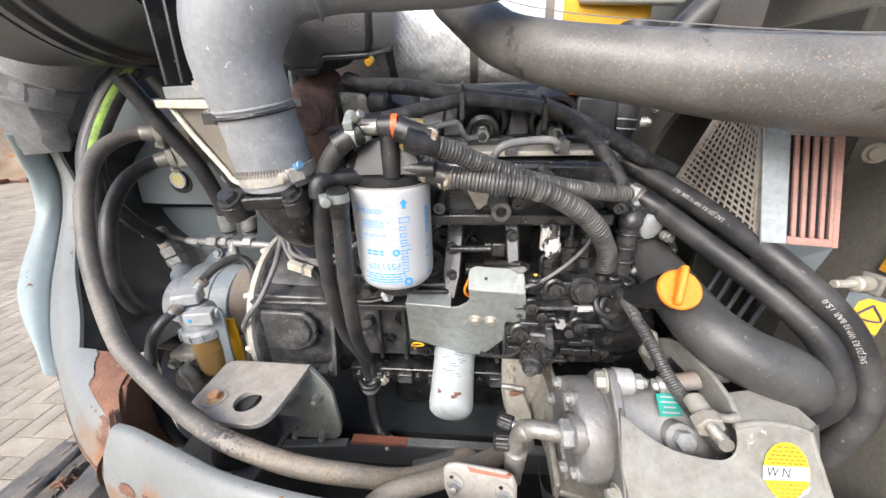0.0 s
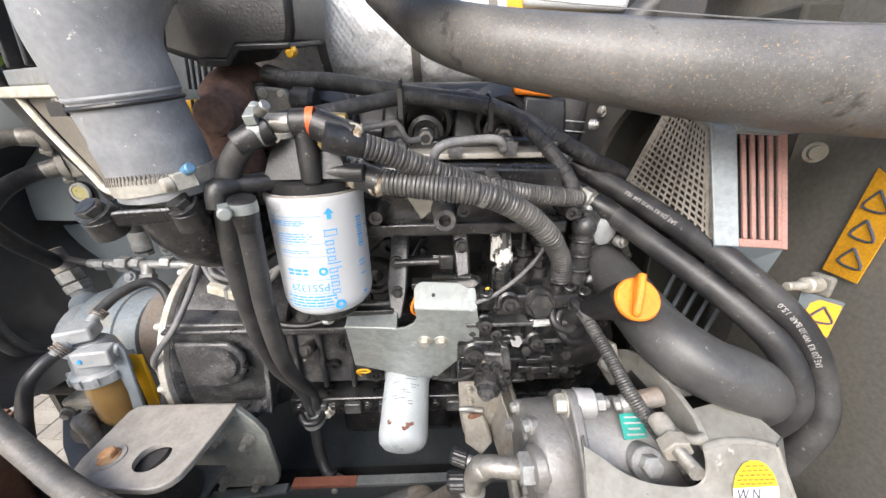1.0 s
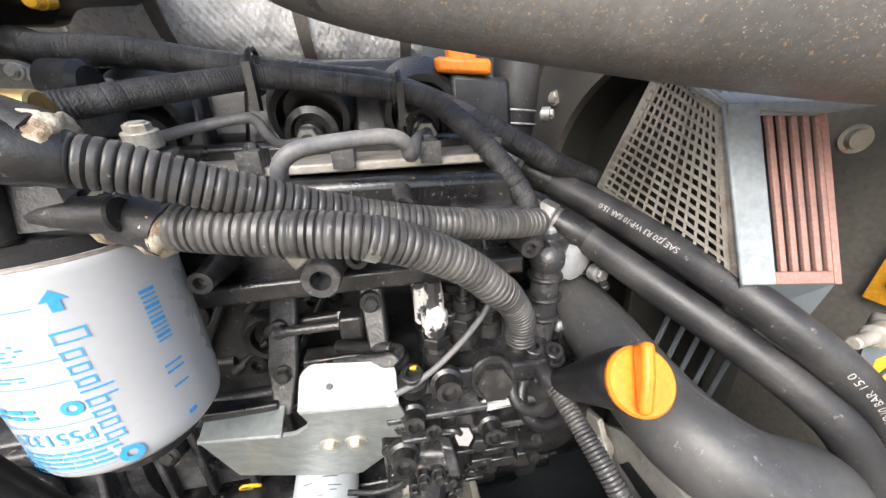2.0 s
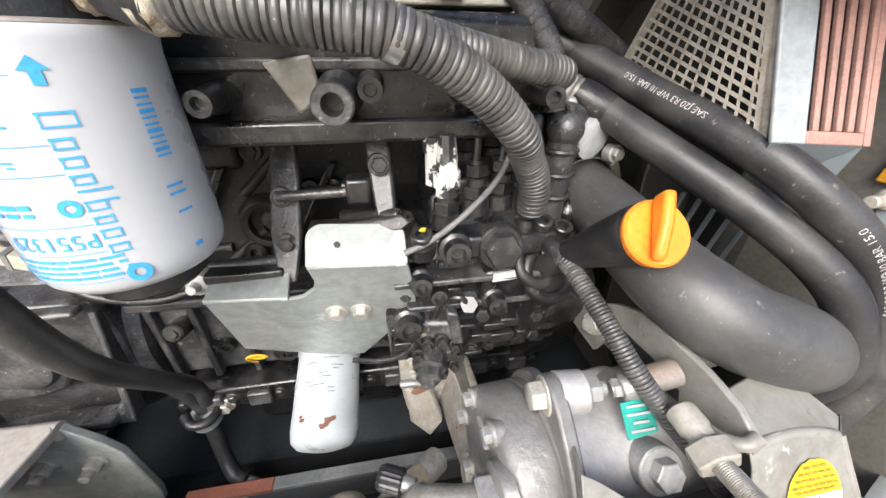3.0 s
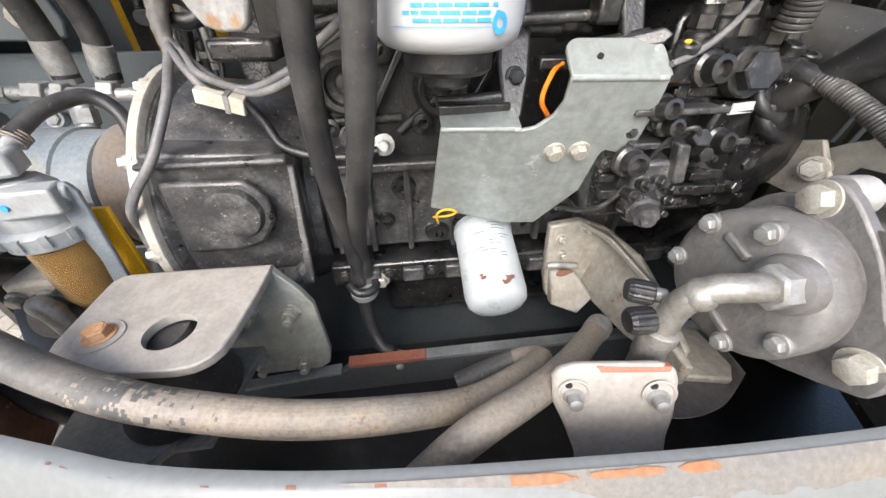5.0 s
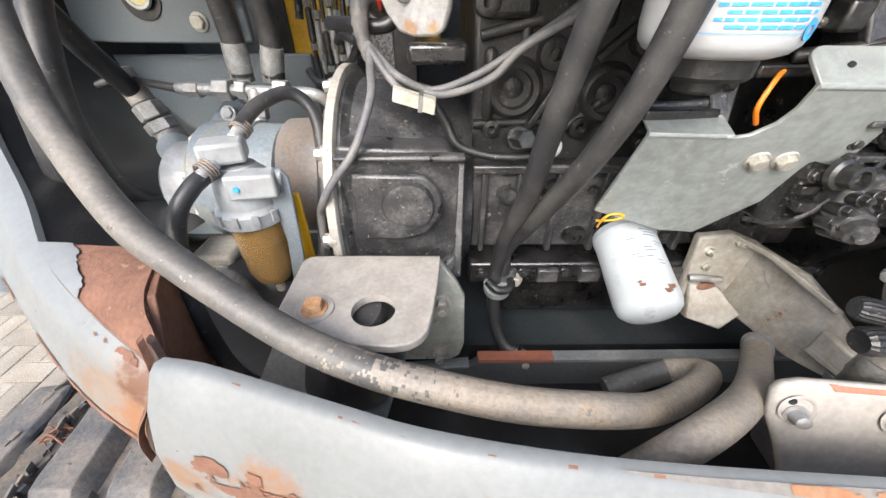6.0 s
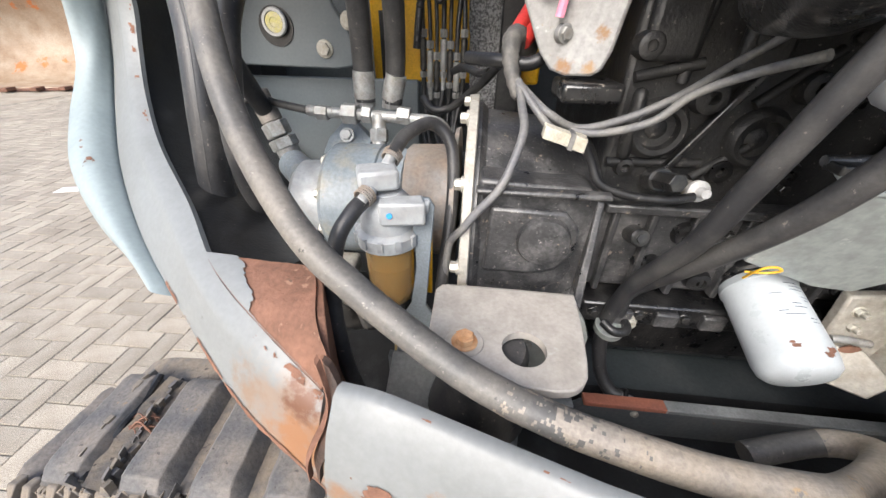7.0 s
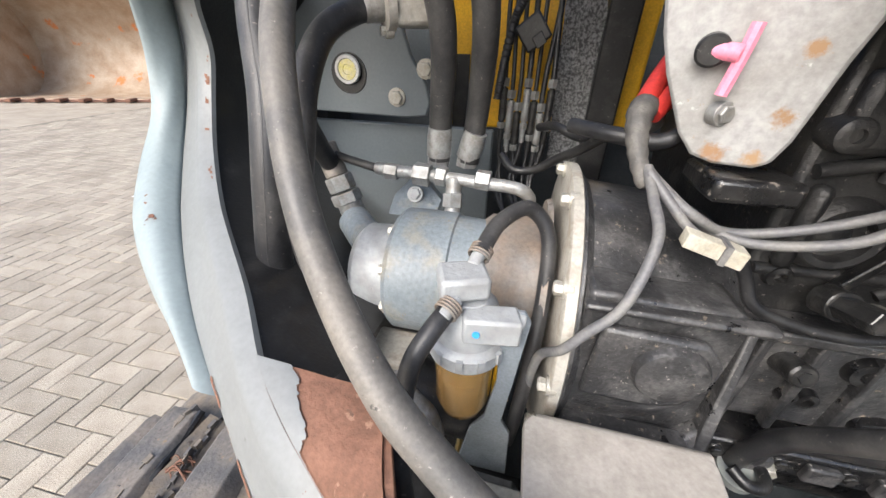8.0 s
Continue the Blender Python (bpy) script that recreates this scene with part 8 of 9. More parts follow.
def pump():
    p = thing("hydraulic_pump", (-0.58, 0.2, 1.0), "blue-grey painted hydraulic pump with stained coupling", "hydraulic pump")
    y, z = 0.205, 1.075
    part("coupling", Sh().lathe((-0.445, y + 0.01, z), (-1, y + 0.01, z), [(0, 0.11), (0.006, 0.108), (0.008, 0.085), (0.07, 0.083), (0.085, 0.07)], 44), M_PUMPTAN, p, "tan-stained coupling housing")
    b = part("body", Sh().lathe((-0.515, y, z), (-1, y, z), [(0, 0.07), (0.004, 0.078), (0.04, 0.08), (0.042, 0.083), (0.11, 0.083), (0.118, 0.076), (0.12, 0.05)], 44), M_PUMP, p)
    part("end_cover", Sh().lathe((-0.63, y, z - 0.005), (-1, y, z - 0.005), [(0, 0.062), (0.05, 0.06), (0.06, 0.05), (0.07, 0.02)], 36), M_SEP, p, "pale aluminium end cover")
    part("top_ear", Sh().prism([(-0.672, 0.26, 1.125), (-0.6, 0.26, 1.125), (-0.598, 0.3, 1.14), (-0.625, 0.31, 1.165), (-0.65, 0.31, 1.165), (-0.675, 0.3, 1.14)], (0, 0.012, 0)), M_PUMP, b, bevel=0.004)
    part("ear_bolt", Sh().bolt((-0.637, 0.288, 1.15), (0, -1, 0.5), 0.009, 0.006), M_SEP, b)
    for k in range(8):
        a = k * math.pi / 4 + 0.3
        part("body_bolt", Sh().bolt((-0.632, y + 0.068 * math.cos(a), z + 0.068 * math.sin(a)), (-1, 0, 0), 0.007, 0.007), M_BOLT, b)
    # fittings on top
    f = thing("hydraulic_manifold", (-0.6, 0.3, 1.15), "zinc tee and elbow fittings above the pump", "hydraulic fitting")
    part("tee", Sh().cyl((-0.69, 0.272, 1.19), (-0.505, 0.268, 1.183), 0.0085, 16, 0.001).cyl((-0.575, 0.27, 1.187), (-0.572, 0.25, 1.14), 0.011, 16, 0.001), M_NUT, f)
    for x0, x1, r in ((-0.675, -0.655, 0.0115), (-0.632, -0.608, 0.016), (-0.6, -0.585, 0.0135), (-0.545, -0.525, 0.0135)):
        part("nut", Sh().hexa((x0, 0.271, 1.188), (x1, 0.27, 1.187), r, 0.0012), M_NUT, f)
    part("tee_nut", Sh().hexa((-0.574, 0.262, 1.168), (-0.573, 0.255, 1.15), 0.0145), M_NUT, f)
    part("elbow", Sh().tube([(-0.51, 0.268, 1.184), (-0.485, 0.268, 1.18), (-0.472, 0.275, 1.168), (-0.47, 0.29, 1.15)], 0.0085, 14, 6), M_NUT, f)
    hose("gauge_line", [(-0.69, 0.272, 1.19), (-0.74, 0.285, 1.195), (-0.79, 0.3, 1.2), (-0.83, 0.3, 1.19)], 0.006, M_RUBBER, "thin black gauge hose with brass end")
    bs = thing("union_fitting", (-0.755, 0.28, 1.1), "large steel hexagon union on the pump inlet", "hydraulic fitting")
    ax = Vector((0.37, -0.1, -0.92)).normalized()
    o = Vector((-0.764, 0.291, 1.165))
    part("union_nut", Sh().hexa(o, o + ax * 0.024, 0.0215, 0.002), M_NUT, bs)
    part("union_base", Sh().hexa(o + ax * 0.027, o + ax * 0.045, 0.0235, 0.002).cyl(o + ax * 0.04, o + ax * 0.08, 0.019, 24, 0.002), M_NUT, bs)
    part("ferrule", Sh().cyl(o - ax * 0.05, o, 0.0175, 24, 0.002), M_STRAP, bs)
    part("pump_port", Sh().cyl((-0.69, 0.23, 1.09), (-0.735, 0.275, 1.1), 0.026, 24, 0.003), M_PUMP, p)
    # fan-shaped lower parts: filter bowl and clamp
    lo = thing("lower_canister", (-0.53, 0.08, 0.9), "dull metal canister with clamp below the pump", "canister")
    part("can", Sh().lathe((-0.5, 0.1, 0.955), (-0.64, 0.1, 0.96), [(0, 0.02), (0.004, 0.036), (0.012, 0.041), (0.07, 0.041), (0.075, 0.0435), (0.09, 0.0435), (0.095, 0.041), (0.12, 0.036), (0.13, 0.02)], 36), M_DARK, lo, "oily black canister")
    part("cap_block", Sh().box(-0.645, -0.585, 0.09, 0.15, 0.985, 1.012), M_FLANGE, lo, bevel=0.006)
    for x in (-0.635, -0.6):
        part("cap_bolt", Sh().bolt((x, 0.088, 0.99), (0, -1, -0.1), 0.0085, 0.009), M_NUT, lo)
    part("hose_tail", Sh().tube([(-0.58, 0.07, 0.99), (-0.57, 0.05, 1.01), (-0.55, 0.04, 1.005), (-0.54, 0.035, 0.98)], 0.012, 14, 6), M_DULL, lo)


def separator():
    x, y = -0.517, 0.068
    s = thing("water_separator", (x, y, 0.98), "grey-white fuel water separator with an amber bowl", "fuel separator")
    part("bowl", Sh().lathe((x, y, 0.99), (x, y, 2), [(0, 0.004), (0.004, 0.014), (0.014, 0.024), (0.03, 0.0285), (0.1, 0.0295), (0.1, 0.0275), (0.03, 0.0265), (0.016, 0.022), (0.008, 0.012), (0.006, 0.002)], 40, False), M_AMBER, s, "amber clear bowl half full of fuel")
    part("fuel", Sh().lathe((x, y, 0.9965), (x, y, 2), [(0, 0.008), (0.008, 0.02), (0.024, 0.026), (0.062, 0.0268), (0.062, 0.001)], 32), mat("amber_fuel", (0.34, 0.2, 0.085), 0.2, 0, (0.3, 0.17, 0.07), 20, bump=0.0), s, "brown fuel")
    part("drain", Sh().cyl((x, y, 0.975), (x, y, 0.992), 0.006, 14, 0.001), M_CREAM, s)
    part("drain_tube", Sh().tube([(x, y, 0.978), (x + 0.002, y, 0.94), (x - 0.002, y, 0.89)], 0.004, 8, 5), M_BRASS, s)
    part("collar", Sh().lathe((x, y, 1.086), (x, y, 2), [(0, 0.031), (0.003, 0.0365), (0.018, 0.0375), (0.021, 0.035), (0.024, 0.03)], 44), M_SEP, s)
    for k in range(12):
        a = k * math.pi / 6
        part("collar_tooth", Sh().obox((x + 0.0375 * math.cos(a), y + 0.0375 * math.sin(a), 1.1), (0.0022 * math.cos(a), 0.0022 * math.sin(a), 0), (-0.003 * math.sin(a), 0.003 * math.cos(a), 0), (0, 0, 0.006)), M_SEP, s)
    h = part("head", Sh().lathe((x, y, 1.108), (x, y, 2), [(0, 0.031), (0.02, 0.03), (0.034, 0.027), (0.044, 0.018), (0.046, 0.001)], 36), M_SEP, s)
    part("front_boss", Sh().obox((x + 0.022, y - 0.02, 1.138), (0.024, 0.004, 0), (-0.003, 0.012, 0), (0, 0, 0.013)), M_SEP, h, bevel=0.003)
    part("inlet_block", Sh().obox((x - 0.006, y - 0.004, 1.168), (0.02, 0.008, 0), (-0.006, 0.016, 0), (0, 0, 0.011)), M_SEP, h, bevel=0.004)
    part("inlet_spigot", Sh().cyl((x - 0.008, y - 0.02, 1.16), (x - 0.016, y - 0.038, 1.153), 0.0065, 14, 0.001), M_SEP, h)
    part("outlet_spigot", Sh().cyl((x, y + 0.01, 1.175), (x + 0.006, y + 0.03, 1.186), 0.0065, 14, 0.001), M_SEP, h)
    part("blue_dot", Sh().cyl((x + 0.012, y - 0.0335, 1.138), (x + 0.0118, y - 0.0355, 1.138), 0.0032, 14), M_LABEL, h, "blue paint dot")
    for q, d in (((x - 0.011, y - 0.026, 1.158), (-0.4, -0.9, -0.3)), ((x + 0.003, y + 0.02, 1.18), (0.3, 0.9, 0.5))):
        q, d = Vector(q), Vector(d).normalized()
        sp = Sh()
        for k in range(4):
            sp.torus(q + d * 0.003 * k, d, 0.0098, 0.0011, 20, 6)
        part("spring_clip", sp, M_PUMPTAN, h, "rusty brown spring clip")
    part("bracket", Sh().prism([(x + 0.03, y - 0.012, 1.15), (x + 0.05, y - 0.012, 1.15), (x + 0.056, y - 0.012, 1.14), (x + 0.05, y - 0.012, 1.06), (x + 0.045, y - 0.012, 1.0), (x + 0.056, y - 0.012, 0.98), (x + 0.06, y - 0.012, 0.9), (x + 0.0, y - 0.012, 0.9), (x + 0.012, y - 0.012, 0.975), (x + 0.026, y - 0.012, 1.0), (x + 0.034, y - 0.012, 1.06)], (0, 0.005, 0)), M_SEPBLUE, s, "blue-grey steel bracket", 0.0012)
    part("bracket_bolt", Sh().cyl((x + 0.05, y - 0.01, 1.14), (x + 0.03, y - 0.012, 1.142), 0.0085, 16, 0.001), M_SEP, s)
    part("yellow_strip", Sh().box(x + 0.03, x + 0.05, y + 0.012, y + 0.018, 1.0, 1.11), M_YELLOW, s, "yellow strip behind the bowl", 0.001)


def hanger():
    """The pale bracket plate hanging over the flywheel housing."""
    h = thing("lifting_bracket", (-0.33, 0.16, 1.26), "grey-white steel lifting bracket with rust stains", "bracket")
    a = Vector((-0.3365, 0.19, 1.263))
    out = [(-0.412, 0.198, 1.45), (-0.39, 0.189, 1.354), (-0.38, 0.184, 1.325), (-0.359, 0.175, 1.28), (-0.346, 0.169, 1.264), (-0.33, 0.162, 1.259), (-0.305, 0.151, 1.26), (-0.296, 0.147, 1.266), (-0.29, 0.145, 1.284), (-0.283, 0.141, 1.338), (-0.27, 0.136, 1.4), (-0.262, 0.132, 1.46)]
    part("plate", Sh().prism(out, (0.004, 0.009, 0)), mat("stained_white_plate", (0.34, 0.34, 0.335), 0.5, 0.1, (0.26, 0.255, 0.245), 24, 0.42, 0.66, 160, 0.2, (((0.3, 0.18, 0.09), 70, 0.66, 0.85), ((0.45, 0.45, 0.44), 60, 0.65, 0.5)), wear=(((-0.333, 0.16, 1.268), 0.015, (0.29, 0.17, 0.09), 110), ((-0.308, 0.15, 1.267), 0.012, (0.34, 0.22, 0.12), 130), ((-0.302, 0.148, 1.3), 0.012, (0.28, 0.17, 0.09), 150), ((-0.302, 0.148, 1.345), 0.011, (0.3, 0.18, 0.09), 150))), h, bevel=0.003)
    part("pad", Sh().box(-0.335, -0.27, 0.13, 0.2, 1.235, 1.256), M_ENGINE, h, bevel=0.005)
    n = Vector((0.4, -0.9, 0))
    part("bolt", Sh().bolt((-0.336, 0.162, 1.299), n, 0.007, 0.005), M_NUT, h)
    tg = part("pin", Sh().cyl((-0.352, 0.185, 1.345), (-0.361, 0.158, 1.342), 0.0115, 20, 0.002), M_DARK, h)
    part("pink_tag", Sh().tube([(-0.341, 0.152, 1.36), (-0.343, 0.153, 1.338), (-0.346, 0.155, 1.313)], 0.0046, 8, 4).cyl((-0.358, 0.163, 1.343), (-0.344, 0.15, 1.341), 0.0062, 14, 0.001), M_PINK, h, "pink plastic pull tag")


def tops():
    # foil-wrapped silencer
    s = thing("wrapped_silencer", (-0.02, 0.36, 1.5), "exhaust silencer wrapped in quilted aluminium foil", "silencer")
    rng = random.Random(2)
    rings = []
    n, seg = 190, 200
    for i in range(n + 1):
        x = -0.3 + 0.42 * i / n
        row = []
        for k in range(seg):
            a = 2 * math.pi * k / seg
            R = 0.112 + (0.0011 if (i // 2 + k // 2) % 2 else 0) + 0.0028 * noise.fractal(Vector((x * 28, math.cos(a) * 3.2, math.sin(a) * 3.2)), 0.9, 2.1, 4) + rng.uniform(-0.0002, 0.0002)
            row.append((x, 0.36 + R * math.cos(a), 1.608 + R * math.sin(a)))
        rings.append(row)
    part("foil_wrap", Sh().rings(rings), M_FOIL, s, "crinkled shiny foil", smooth=30)
    for x in (-0.168, -0.02, 0.1):
        part("strap", Sh().lathe((x - 0.008, 0.36, 1.608), (x + 0.01, 0.36, 1.608), [(0, 0.112), (0, 0.1158), (0.014, 0.1158), (0.014, 0.112)], 56), M_STRAP, s, "dull steel strap")
    solid("yellow_plug", Sh().cyl((-0.163, 0.1, 1.526), (-0.16, 0.089, 1.524), 0.0045, 18, 0.001).cyl((-0.163, 0.11, 1.53), (-0.163, 0.1, 1.527), 0.006, 18), M_YELLOW, "small yellow plug under the black duct", "plug")
    bd = thing("black_duct", (-0.2, 0.15, 1.52), "black moulded plastic duct behind the intake elbow", "duct")
    part("body", Sh().prism([(-0.36, 0.1, 1.68), (-0.35, 0.1, 1.545), (-0.3, 0.1, 1.525), (-0.27, 0.1, 1.516), (-0.236, 0.1, 1.515), (-0.222, 0.1, 1.531), (-0.162, 0.1, 1.533), (-0.156, 0.1, 1.55), (-0.15, 0.1, 1.66)], (0.01, 0.12, 0.02)), M_COVER, bd, bevel=0.008)
    part("lip", Sh().prism([(-0.272, 0.096, 1.522), (-0.272, 0.096, 1.513), (-0.235, 0.096, 1.512), (-0.221, 0.096, 1.528), (-0.161, 0.096, 1.53), (-0.161, 0.096, 1.537), (-0.225, 0.096, 1.536), (-0.239, 0.096, 1.52)], (0.01, 0.1, 0.02)), M_COVER, bd, bevel=0.002)
    # air cleaner
    a = thing("air_cleaner", (-0.45, 0.05, 1.5), "large black air cleaner housing with ribbed lid", "air cleaner")
    p0, p1 = Vector((-0.78, 0.2, 1.7)), Vector((-0.3, 0.06, 1.7))
    prof = [(0, 0.08), (0.012, 0.14), (0.02, 0.15), (0.22, 0.158), (0.223, 0.164), (0.232, 0.164), (0.234, 0.156), (0.243, 0.156), (0.246, 0.166), (0.262, 0.166), (0.265, 0.158), (0.285, 0.158), (0.288, 0.163), (0.3, 0.163), (0.303, 0.155), (0.45, 0.15), (0.46, 0.12)]
    part("canister", Sh().lathe(p0, p1, prof[:4], 72), mat("dusty_grey_plastic", (0.042, 0.04, 0.038), 0.5, 0, (0.07, 0.066, 0.06), 9, 0.4, 0.66, 200, 0.1, ((0.16, 0.15, 0.14), 150, 0.66, 0.8), grain_amt=0.06), a)
    part("lid", Sh().lathe(p0 + (p1 - p0).normalized() * 0.2205, p1 + (p1 - p0), [(d - 0.2205, r) for d, r in prof[4:]], 72), M_COVER, a, "black ribbed lid")
    fx = Vector((0.902, -0.431, 0))
    fo = Vector((-0.347, -0.042, 1.498))
    def fp(a_, b_, h_):
        return fo + fx * a_ + Vector((0.431, 0.902, 0)) * b_ + Vector((0, 0, h_))
    ft = part("foot", Sh().prism([fp(0.004, 0.02, 0.0), fp(0.098, 0.02, 0.0), fp(0.112, 0.035, 0.12), fp(-0.01, 0.035, 0.12)], Vector((0.02, 0.05, 0))), M_COVER, a, "black moulded foot with upright ribs", 0.004)
    for a0_, a1_, m_ in ((0.0, -0.014, M_DARK), (0.034, 0.03, M_COVER), (0.062, 0.06, M_COVER), (0.09, 0.1, M_DARK)):
        part("foot_rib", Sh().prism([fp(a0_, 0.0, 0.0), fp(a0_ + 0.005, 0.0, 0.0), fp(a1_ + 0.005, 0.01, 0.12), fp(a1_, 0.01, 0.12)], Vector((0.012, 0.026, 0))), m_, ft, bevel=0.0015)
    part("foot_sole", Sh().prism([fp(-0.004, -0.002, -0.014), fp(0.098, -0.002, -0.016), fp(0.098, 0.07, -0.016), fp(-0.004, 0.07, -0.014)], (0, 0, 0.013)), M_SEATGREY, a, "grey rubber sole", 0.002)
    part("foot_bolt", Sh().bolt(fp(0.068, 0.008, 0.001), (0, -0.3, 1), 0.009, 0.007), M_BOLT, a)
    br = thing("air_cleaner_bracket", (-0.33, 0.0, 1.42), "cream-edged folded steel air cleaner bracket", "bracket")
    part("shelf", Sh().prism([fp(-0.022, -0.006, -0.022), fp(0.108, -0.006, -0.025), fp(0.108, 0.085, -0.025), fp(-0.022, 0.085, -0.022)], (0, 0, 0.0085)), M_CREAM, br, "cream shelf edge", 0.001)
    part("web", Sh().prism([fp(0.002, 0.003, -0.022), fp(0.1, 0.003, -0.024), fp(0.1, 0.003, -0.1), fp(0.084, 0.003, -0.094), fp(0.076, 0.003, -0.084)], Vector((0.0025, 0.0052, 0))), mat("tan_bracket_paint", (0.125, 0.11, 0.088), 0.6), br, bevel=0.001)
    part("web_edge", Sh().tube([fp(0.0, 0.0, -0.022), fp(0.03, 0.0, -0.05), fp(0.074, 0.0, -0.084), fp(0.084, 0.0, -0.093), fp(0.1, 0.0, -0.097)], 0.003, 8, 6), M_CREAM, br)
    part("shelf_screw", Sh().bolt(fp(0.088, -0.004, -0.03), (-0.4, -0.9, -0.1), 0.006, 0.006), M_DULL, br)
    # rubber boot at the corner
    bo = thing("rubber_boot", (-0.91, 0.24, 1.4), "creased dusty rubber boot over the rim", "boot")
    m_boot = mat("dusty_boot_rubber", (0.17, 0.172, 0.176), 0.48, 0, (0.11, 0.112, 0.115), 18, 0.4, 0.62, 200, 0.35, ((0.3, 0.295, 0.29), 90, 0.66, 0.7))
    part("neck", Sh().tube([(-0.7, 0.27, 1.66), (-0.76, 0.26, 1.615), (-0.815, 0.252, 1.575), (-0.85, 0.248, 1.54), (-0.87, 0.246, 1.5)], 0.064, 28, 8), m_boot, bo, smooth=50)
    rng = random.Random(21)
    rws = []
    for c0, u0, w0, jt in (((-0.858, 0.25, 1.566), (0.066, 0, -0.046), 0.068, 0.001), ((-0.862, 0.25, 1.556), (0.074, 0, -0.05), 0.074, 0.001), ((-0.868, 0.25, 1.546), (0.072, 0, -0.048), 0.072, 0.002), ((-0.878, 0.248, 1.516), (0.07, 0, -0.036), 0.066, 0.006), ((-0.89, 0.247, 1.482), (0.067, 0, -0.02), 0.056, 0.007), ((-0.9, 0.246, 1.45), (0.062, 0, -0.01), 0.046, 0.007), ((-0.908, 0.245, 1.422), (0.057, 0, -0.003), 0.033, 0.006), ((-0.911, 0.244, 1.397), (0.054, 0, 0.002), 0.015, 0.002), ((-0.911, 0.244, 1.4), (0.045, 0, 0.002), 0.01, 0.0)):
        rws.append([Vector(c0) + Vector(u0) * math.cos(2 * math.pi * k / 13) + Vector((0, w0 * math.sin(2 * math.pi * k / 13), 0)) + Vector((rng.uniform(-jt, jt), rng.uniform(-jt, jt), rng.uniform(-jt, jt) * 0.6)) for k in range(13)])
    part("bag", Sh().rings(rws), m_boot, bo, "creased hanging bag", smooth=22, bevel=0.002)
    # block behind with fittings for the two hoses at the left
    f = thing("hose_flange", (-0.69, 0.3, 1.3), "rusty two-port hose flange block", "hose flange")
    part("block", Sh().obox((-0.638, 0.3, 1.405), (0.02, 0.01, 0), (-0.01, 0.03, 0), (0, 0, 0.045)), M_CAST, f, bevel=0.006)
    for p, d in (((-0.648, 0.262, 1.432), (-0.8, -0.58, 0.05)), ((-0.654, 0.28, 1.381), (-0.8, -0.58, -0.1))):
        p, d = Vector(p), Vector(d).normalized()
        part("flange_plate", Sh().lathe(p + d * 0.004, p + d, [(0, 0.026), (0.01, 0.026), (0.012, 0.018)], 24), M_CAST, f)
        u, w = side(d)
        for k in (-1, 1):
            part("flange_bolt", Sh().bolt(p + d * 0.014 + w * 0.024 * k, d, 0.006, 0.006), M_BOLT, f)
    # radiator, shroud and grilles on the right
    r = thing("fan_shroud", (0.32, 0.3, 1.2), "dark fan shroud of the radiator", "fan shroud")
    def arc(x, R, a0, a1, n=40):
        return [(x, 0.09 + R * math.cos(radians(a0 + (a1 - a0) * k / n)), 1.283 + R * math.sin(radians(a0 + (a1 - a0) * k / n))) for k in range(n + 1)]
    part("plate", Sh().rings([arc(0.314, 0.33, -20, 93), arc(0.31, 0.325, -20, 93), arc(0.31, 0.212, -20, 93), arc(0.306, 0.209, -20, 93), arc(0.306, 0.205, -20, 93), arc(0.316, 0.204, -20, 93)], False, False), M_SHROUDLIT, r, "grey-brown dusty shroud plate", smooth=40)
    # throat and core carry the opening's shade in their colour
    part("throat", Sh().rings([arc(0.315, 0.205, -20, 93), arc(0.37, 0.2, -20, 93)], False, False), M_CAVITYSHADE, r, smooth=50)
    part("core", Sh().box(0.362, 0.4, 0.01, 0.6, 1.0, 1.55), M_CAVITYSHADE, r, bevel=0.004)
    part("bolt", Sh().bolt((0.309, 0.285, 1.455), (-1, -0.3, 0.2), 0.008, 0.008), M_BOLT, r)
    # coolant pipe stub with clamp
    solid("coolant_stub", Sh().tube([(0.205, 0.2, 1.395), (0.21, 0.19, 1.43), (0.215, 0.19, 1.5), (0.22, 0.2, 1.57)], 0.026, 24, 6), M_RUBBER, "short upright black coolant hose", "hose")
    for z in (1.428, 1.442):
        solid("wire_clamp", Sh().torus((0.2105, 0.19, z), (0.1, 0, 1), 0.0268, 0.0014, 32, 6), M_NUT, "thin double wire hose clamp ring", "hose clamp", group="wire clamps")
    solid("clamp_screw", Sh().cyl((0.236, 0.17, 1.435), (0.246, 0.164, 1.436), 0.0055, 12, 0.001).bolt((0.244, 0.165, 1.436), (1, -0.6, 0), 0.006, 0.005), M_NUT, "zinc screw of the wire hose clamp", "screw")
    solid("thermostat_neck", Sh().cyl((0.2, 0.19, 1.385), (0.205, 0.19, 1.415), 0.03, 28, 0.003).box(0.165, 0.245, 0.16, 0.23, 1.375, 1.39), M_ALU, "cast aluminium thermostat neck on the engine", "thermostat", 0.003)
    mesh_guard()
    grille_box()
    # panel, plug and warning labels on the side wall
    st = thing("warning_label", (0.44, -0.08, 1.24), "orange warning labels on the bay side wall", "label", "warning labels")
    def wall(y, z, lift=0.0):
        return Vector((0.4435 - lift, y, z))
    for z0, y0, hh in ((1.245, -0.085, 0.03),):
        pl = part("label_field", Sh().prism([(0.377, -0.08, 1.281), (0.401, -0.088, 1.274), (0.392, -0.094, 1.243), (0.368, -0.086, 1.25)], (0.001, 0.001, 0)), M_WARN, st)
    sp = Sh()
    sp.tube([(0.386, -0.0855, 1.273), (0.394, -0.0905, 1.257), (0.375, -0.0855, 1.26), (0.386, -0.0855, 1.273)], 0.0012, 6, 4)
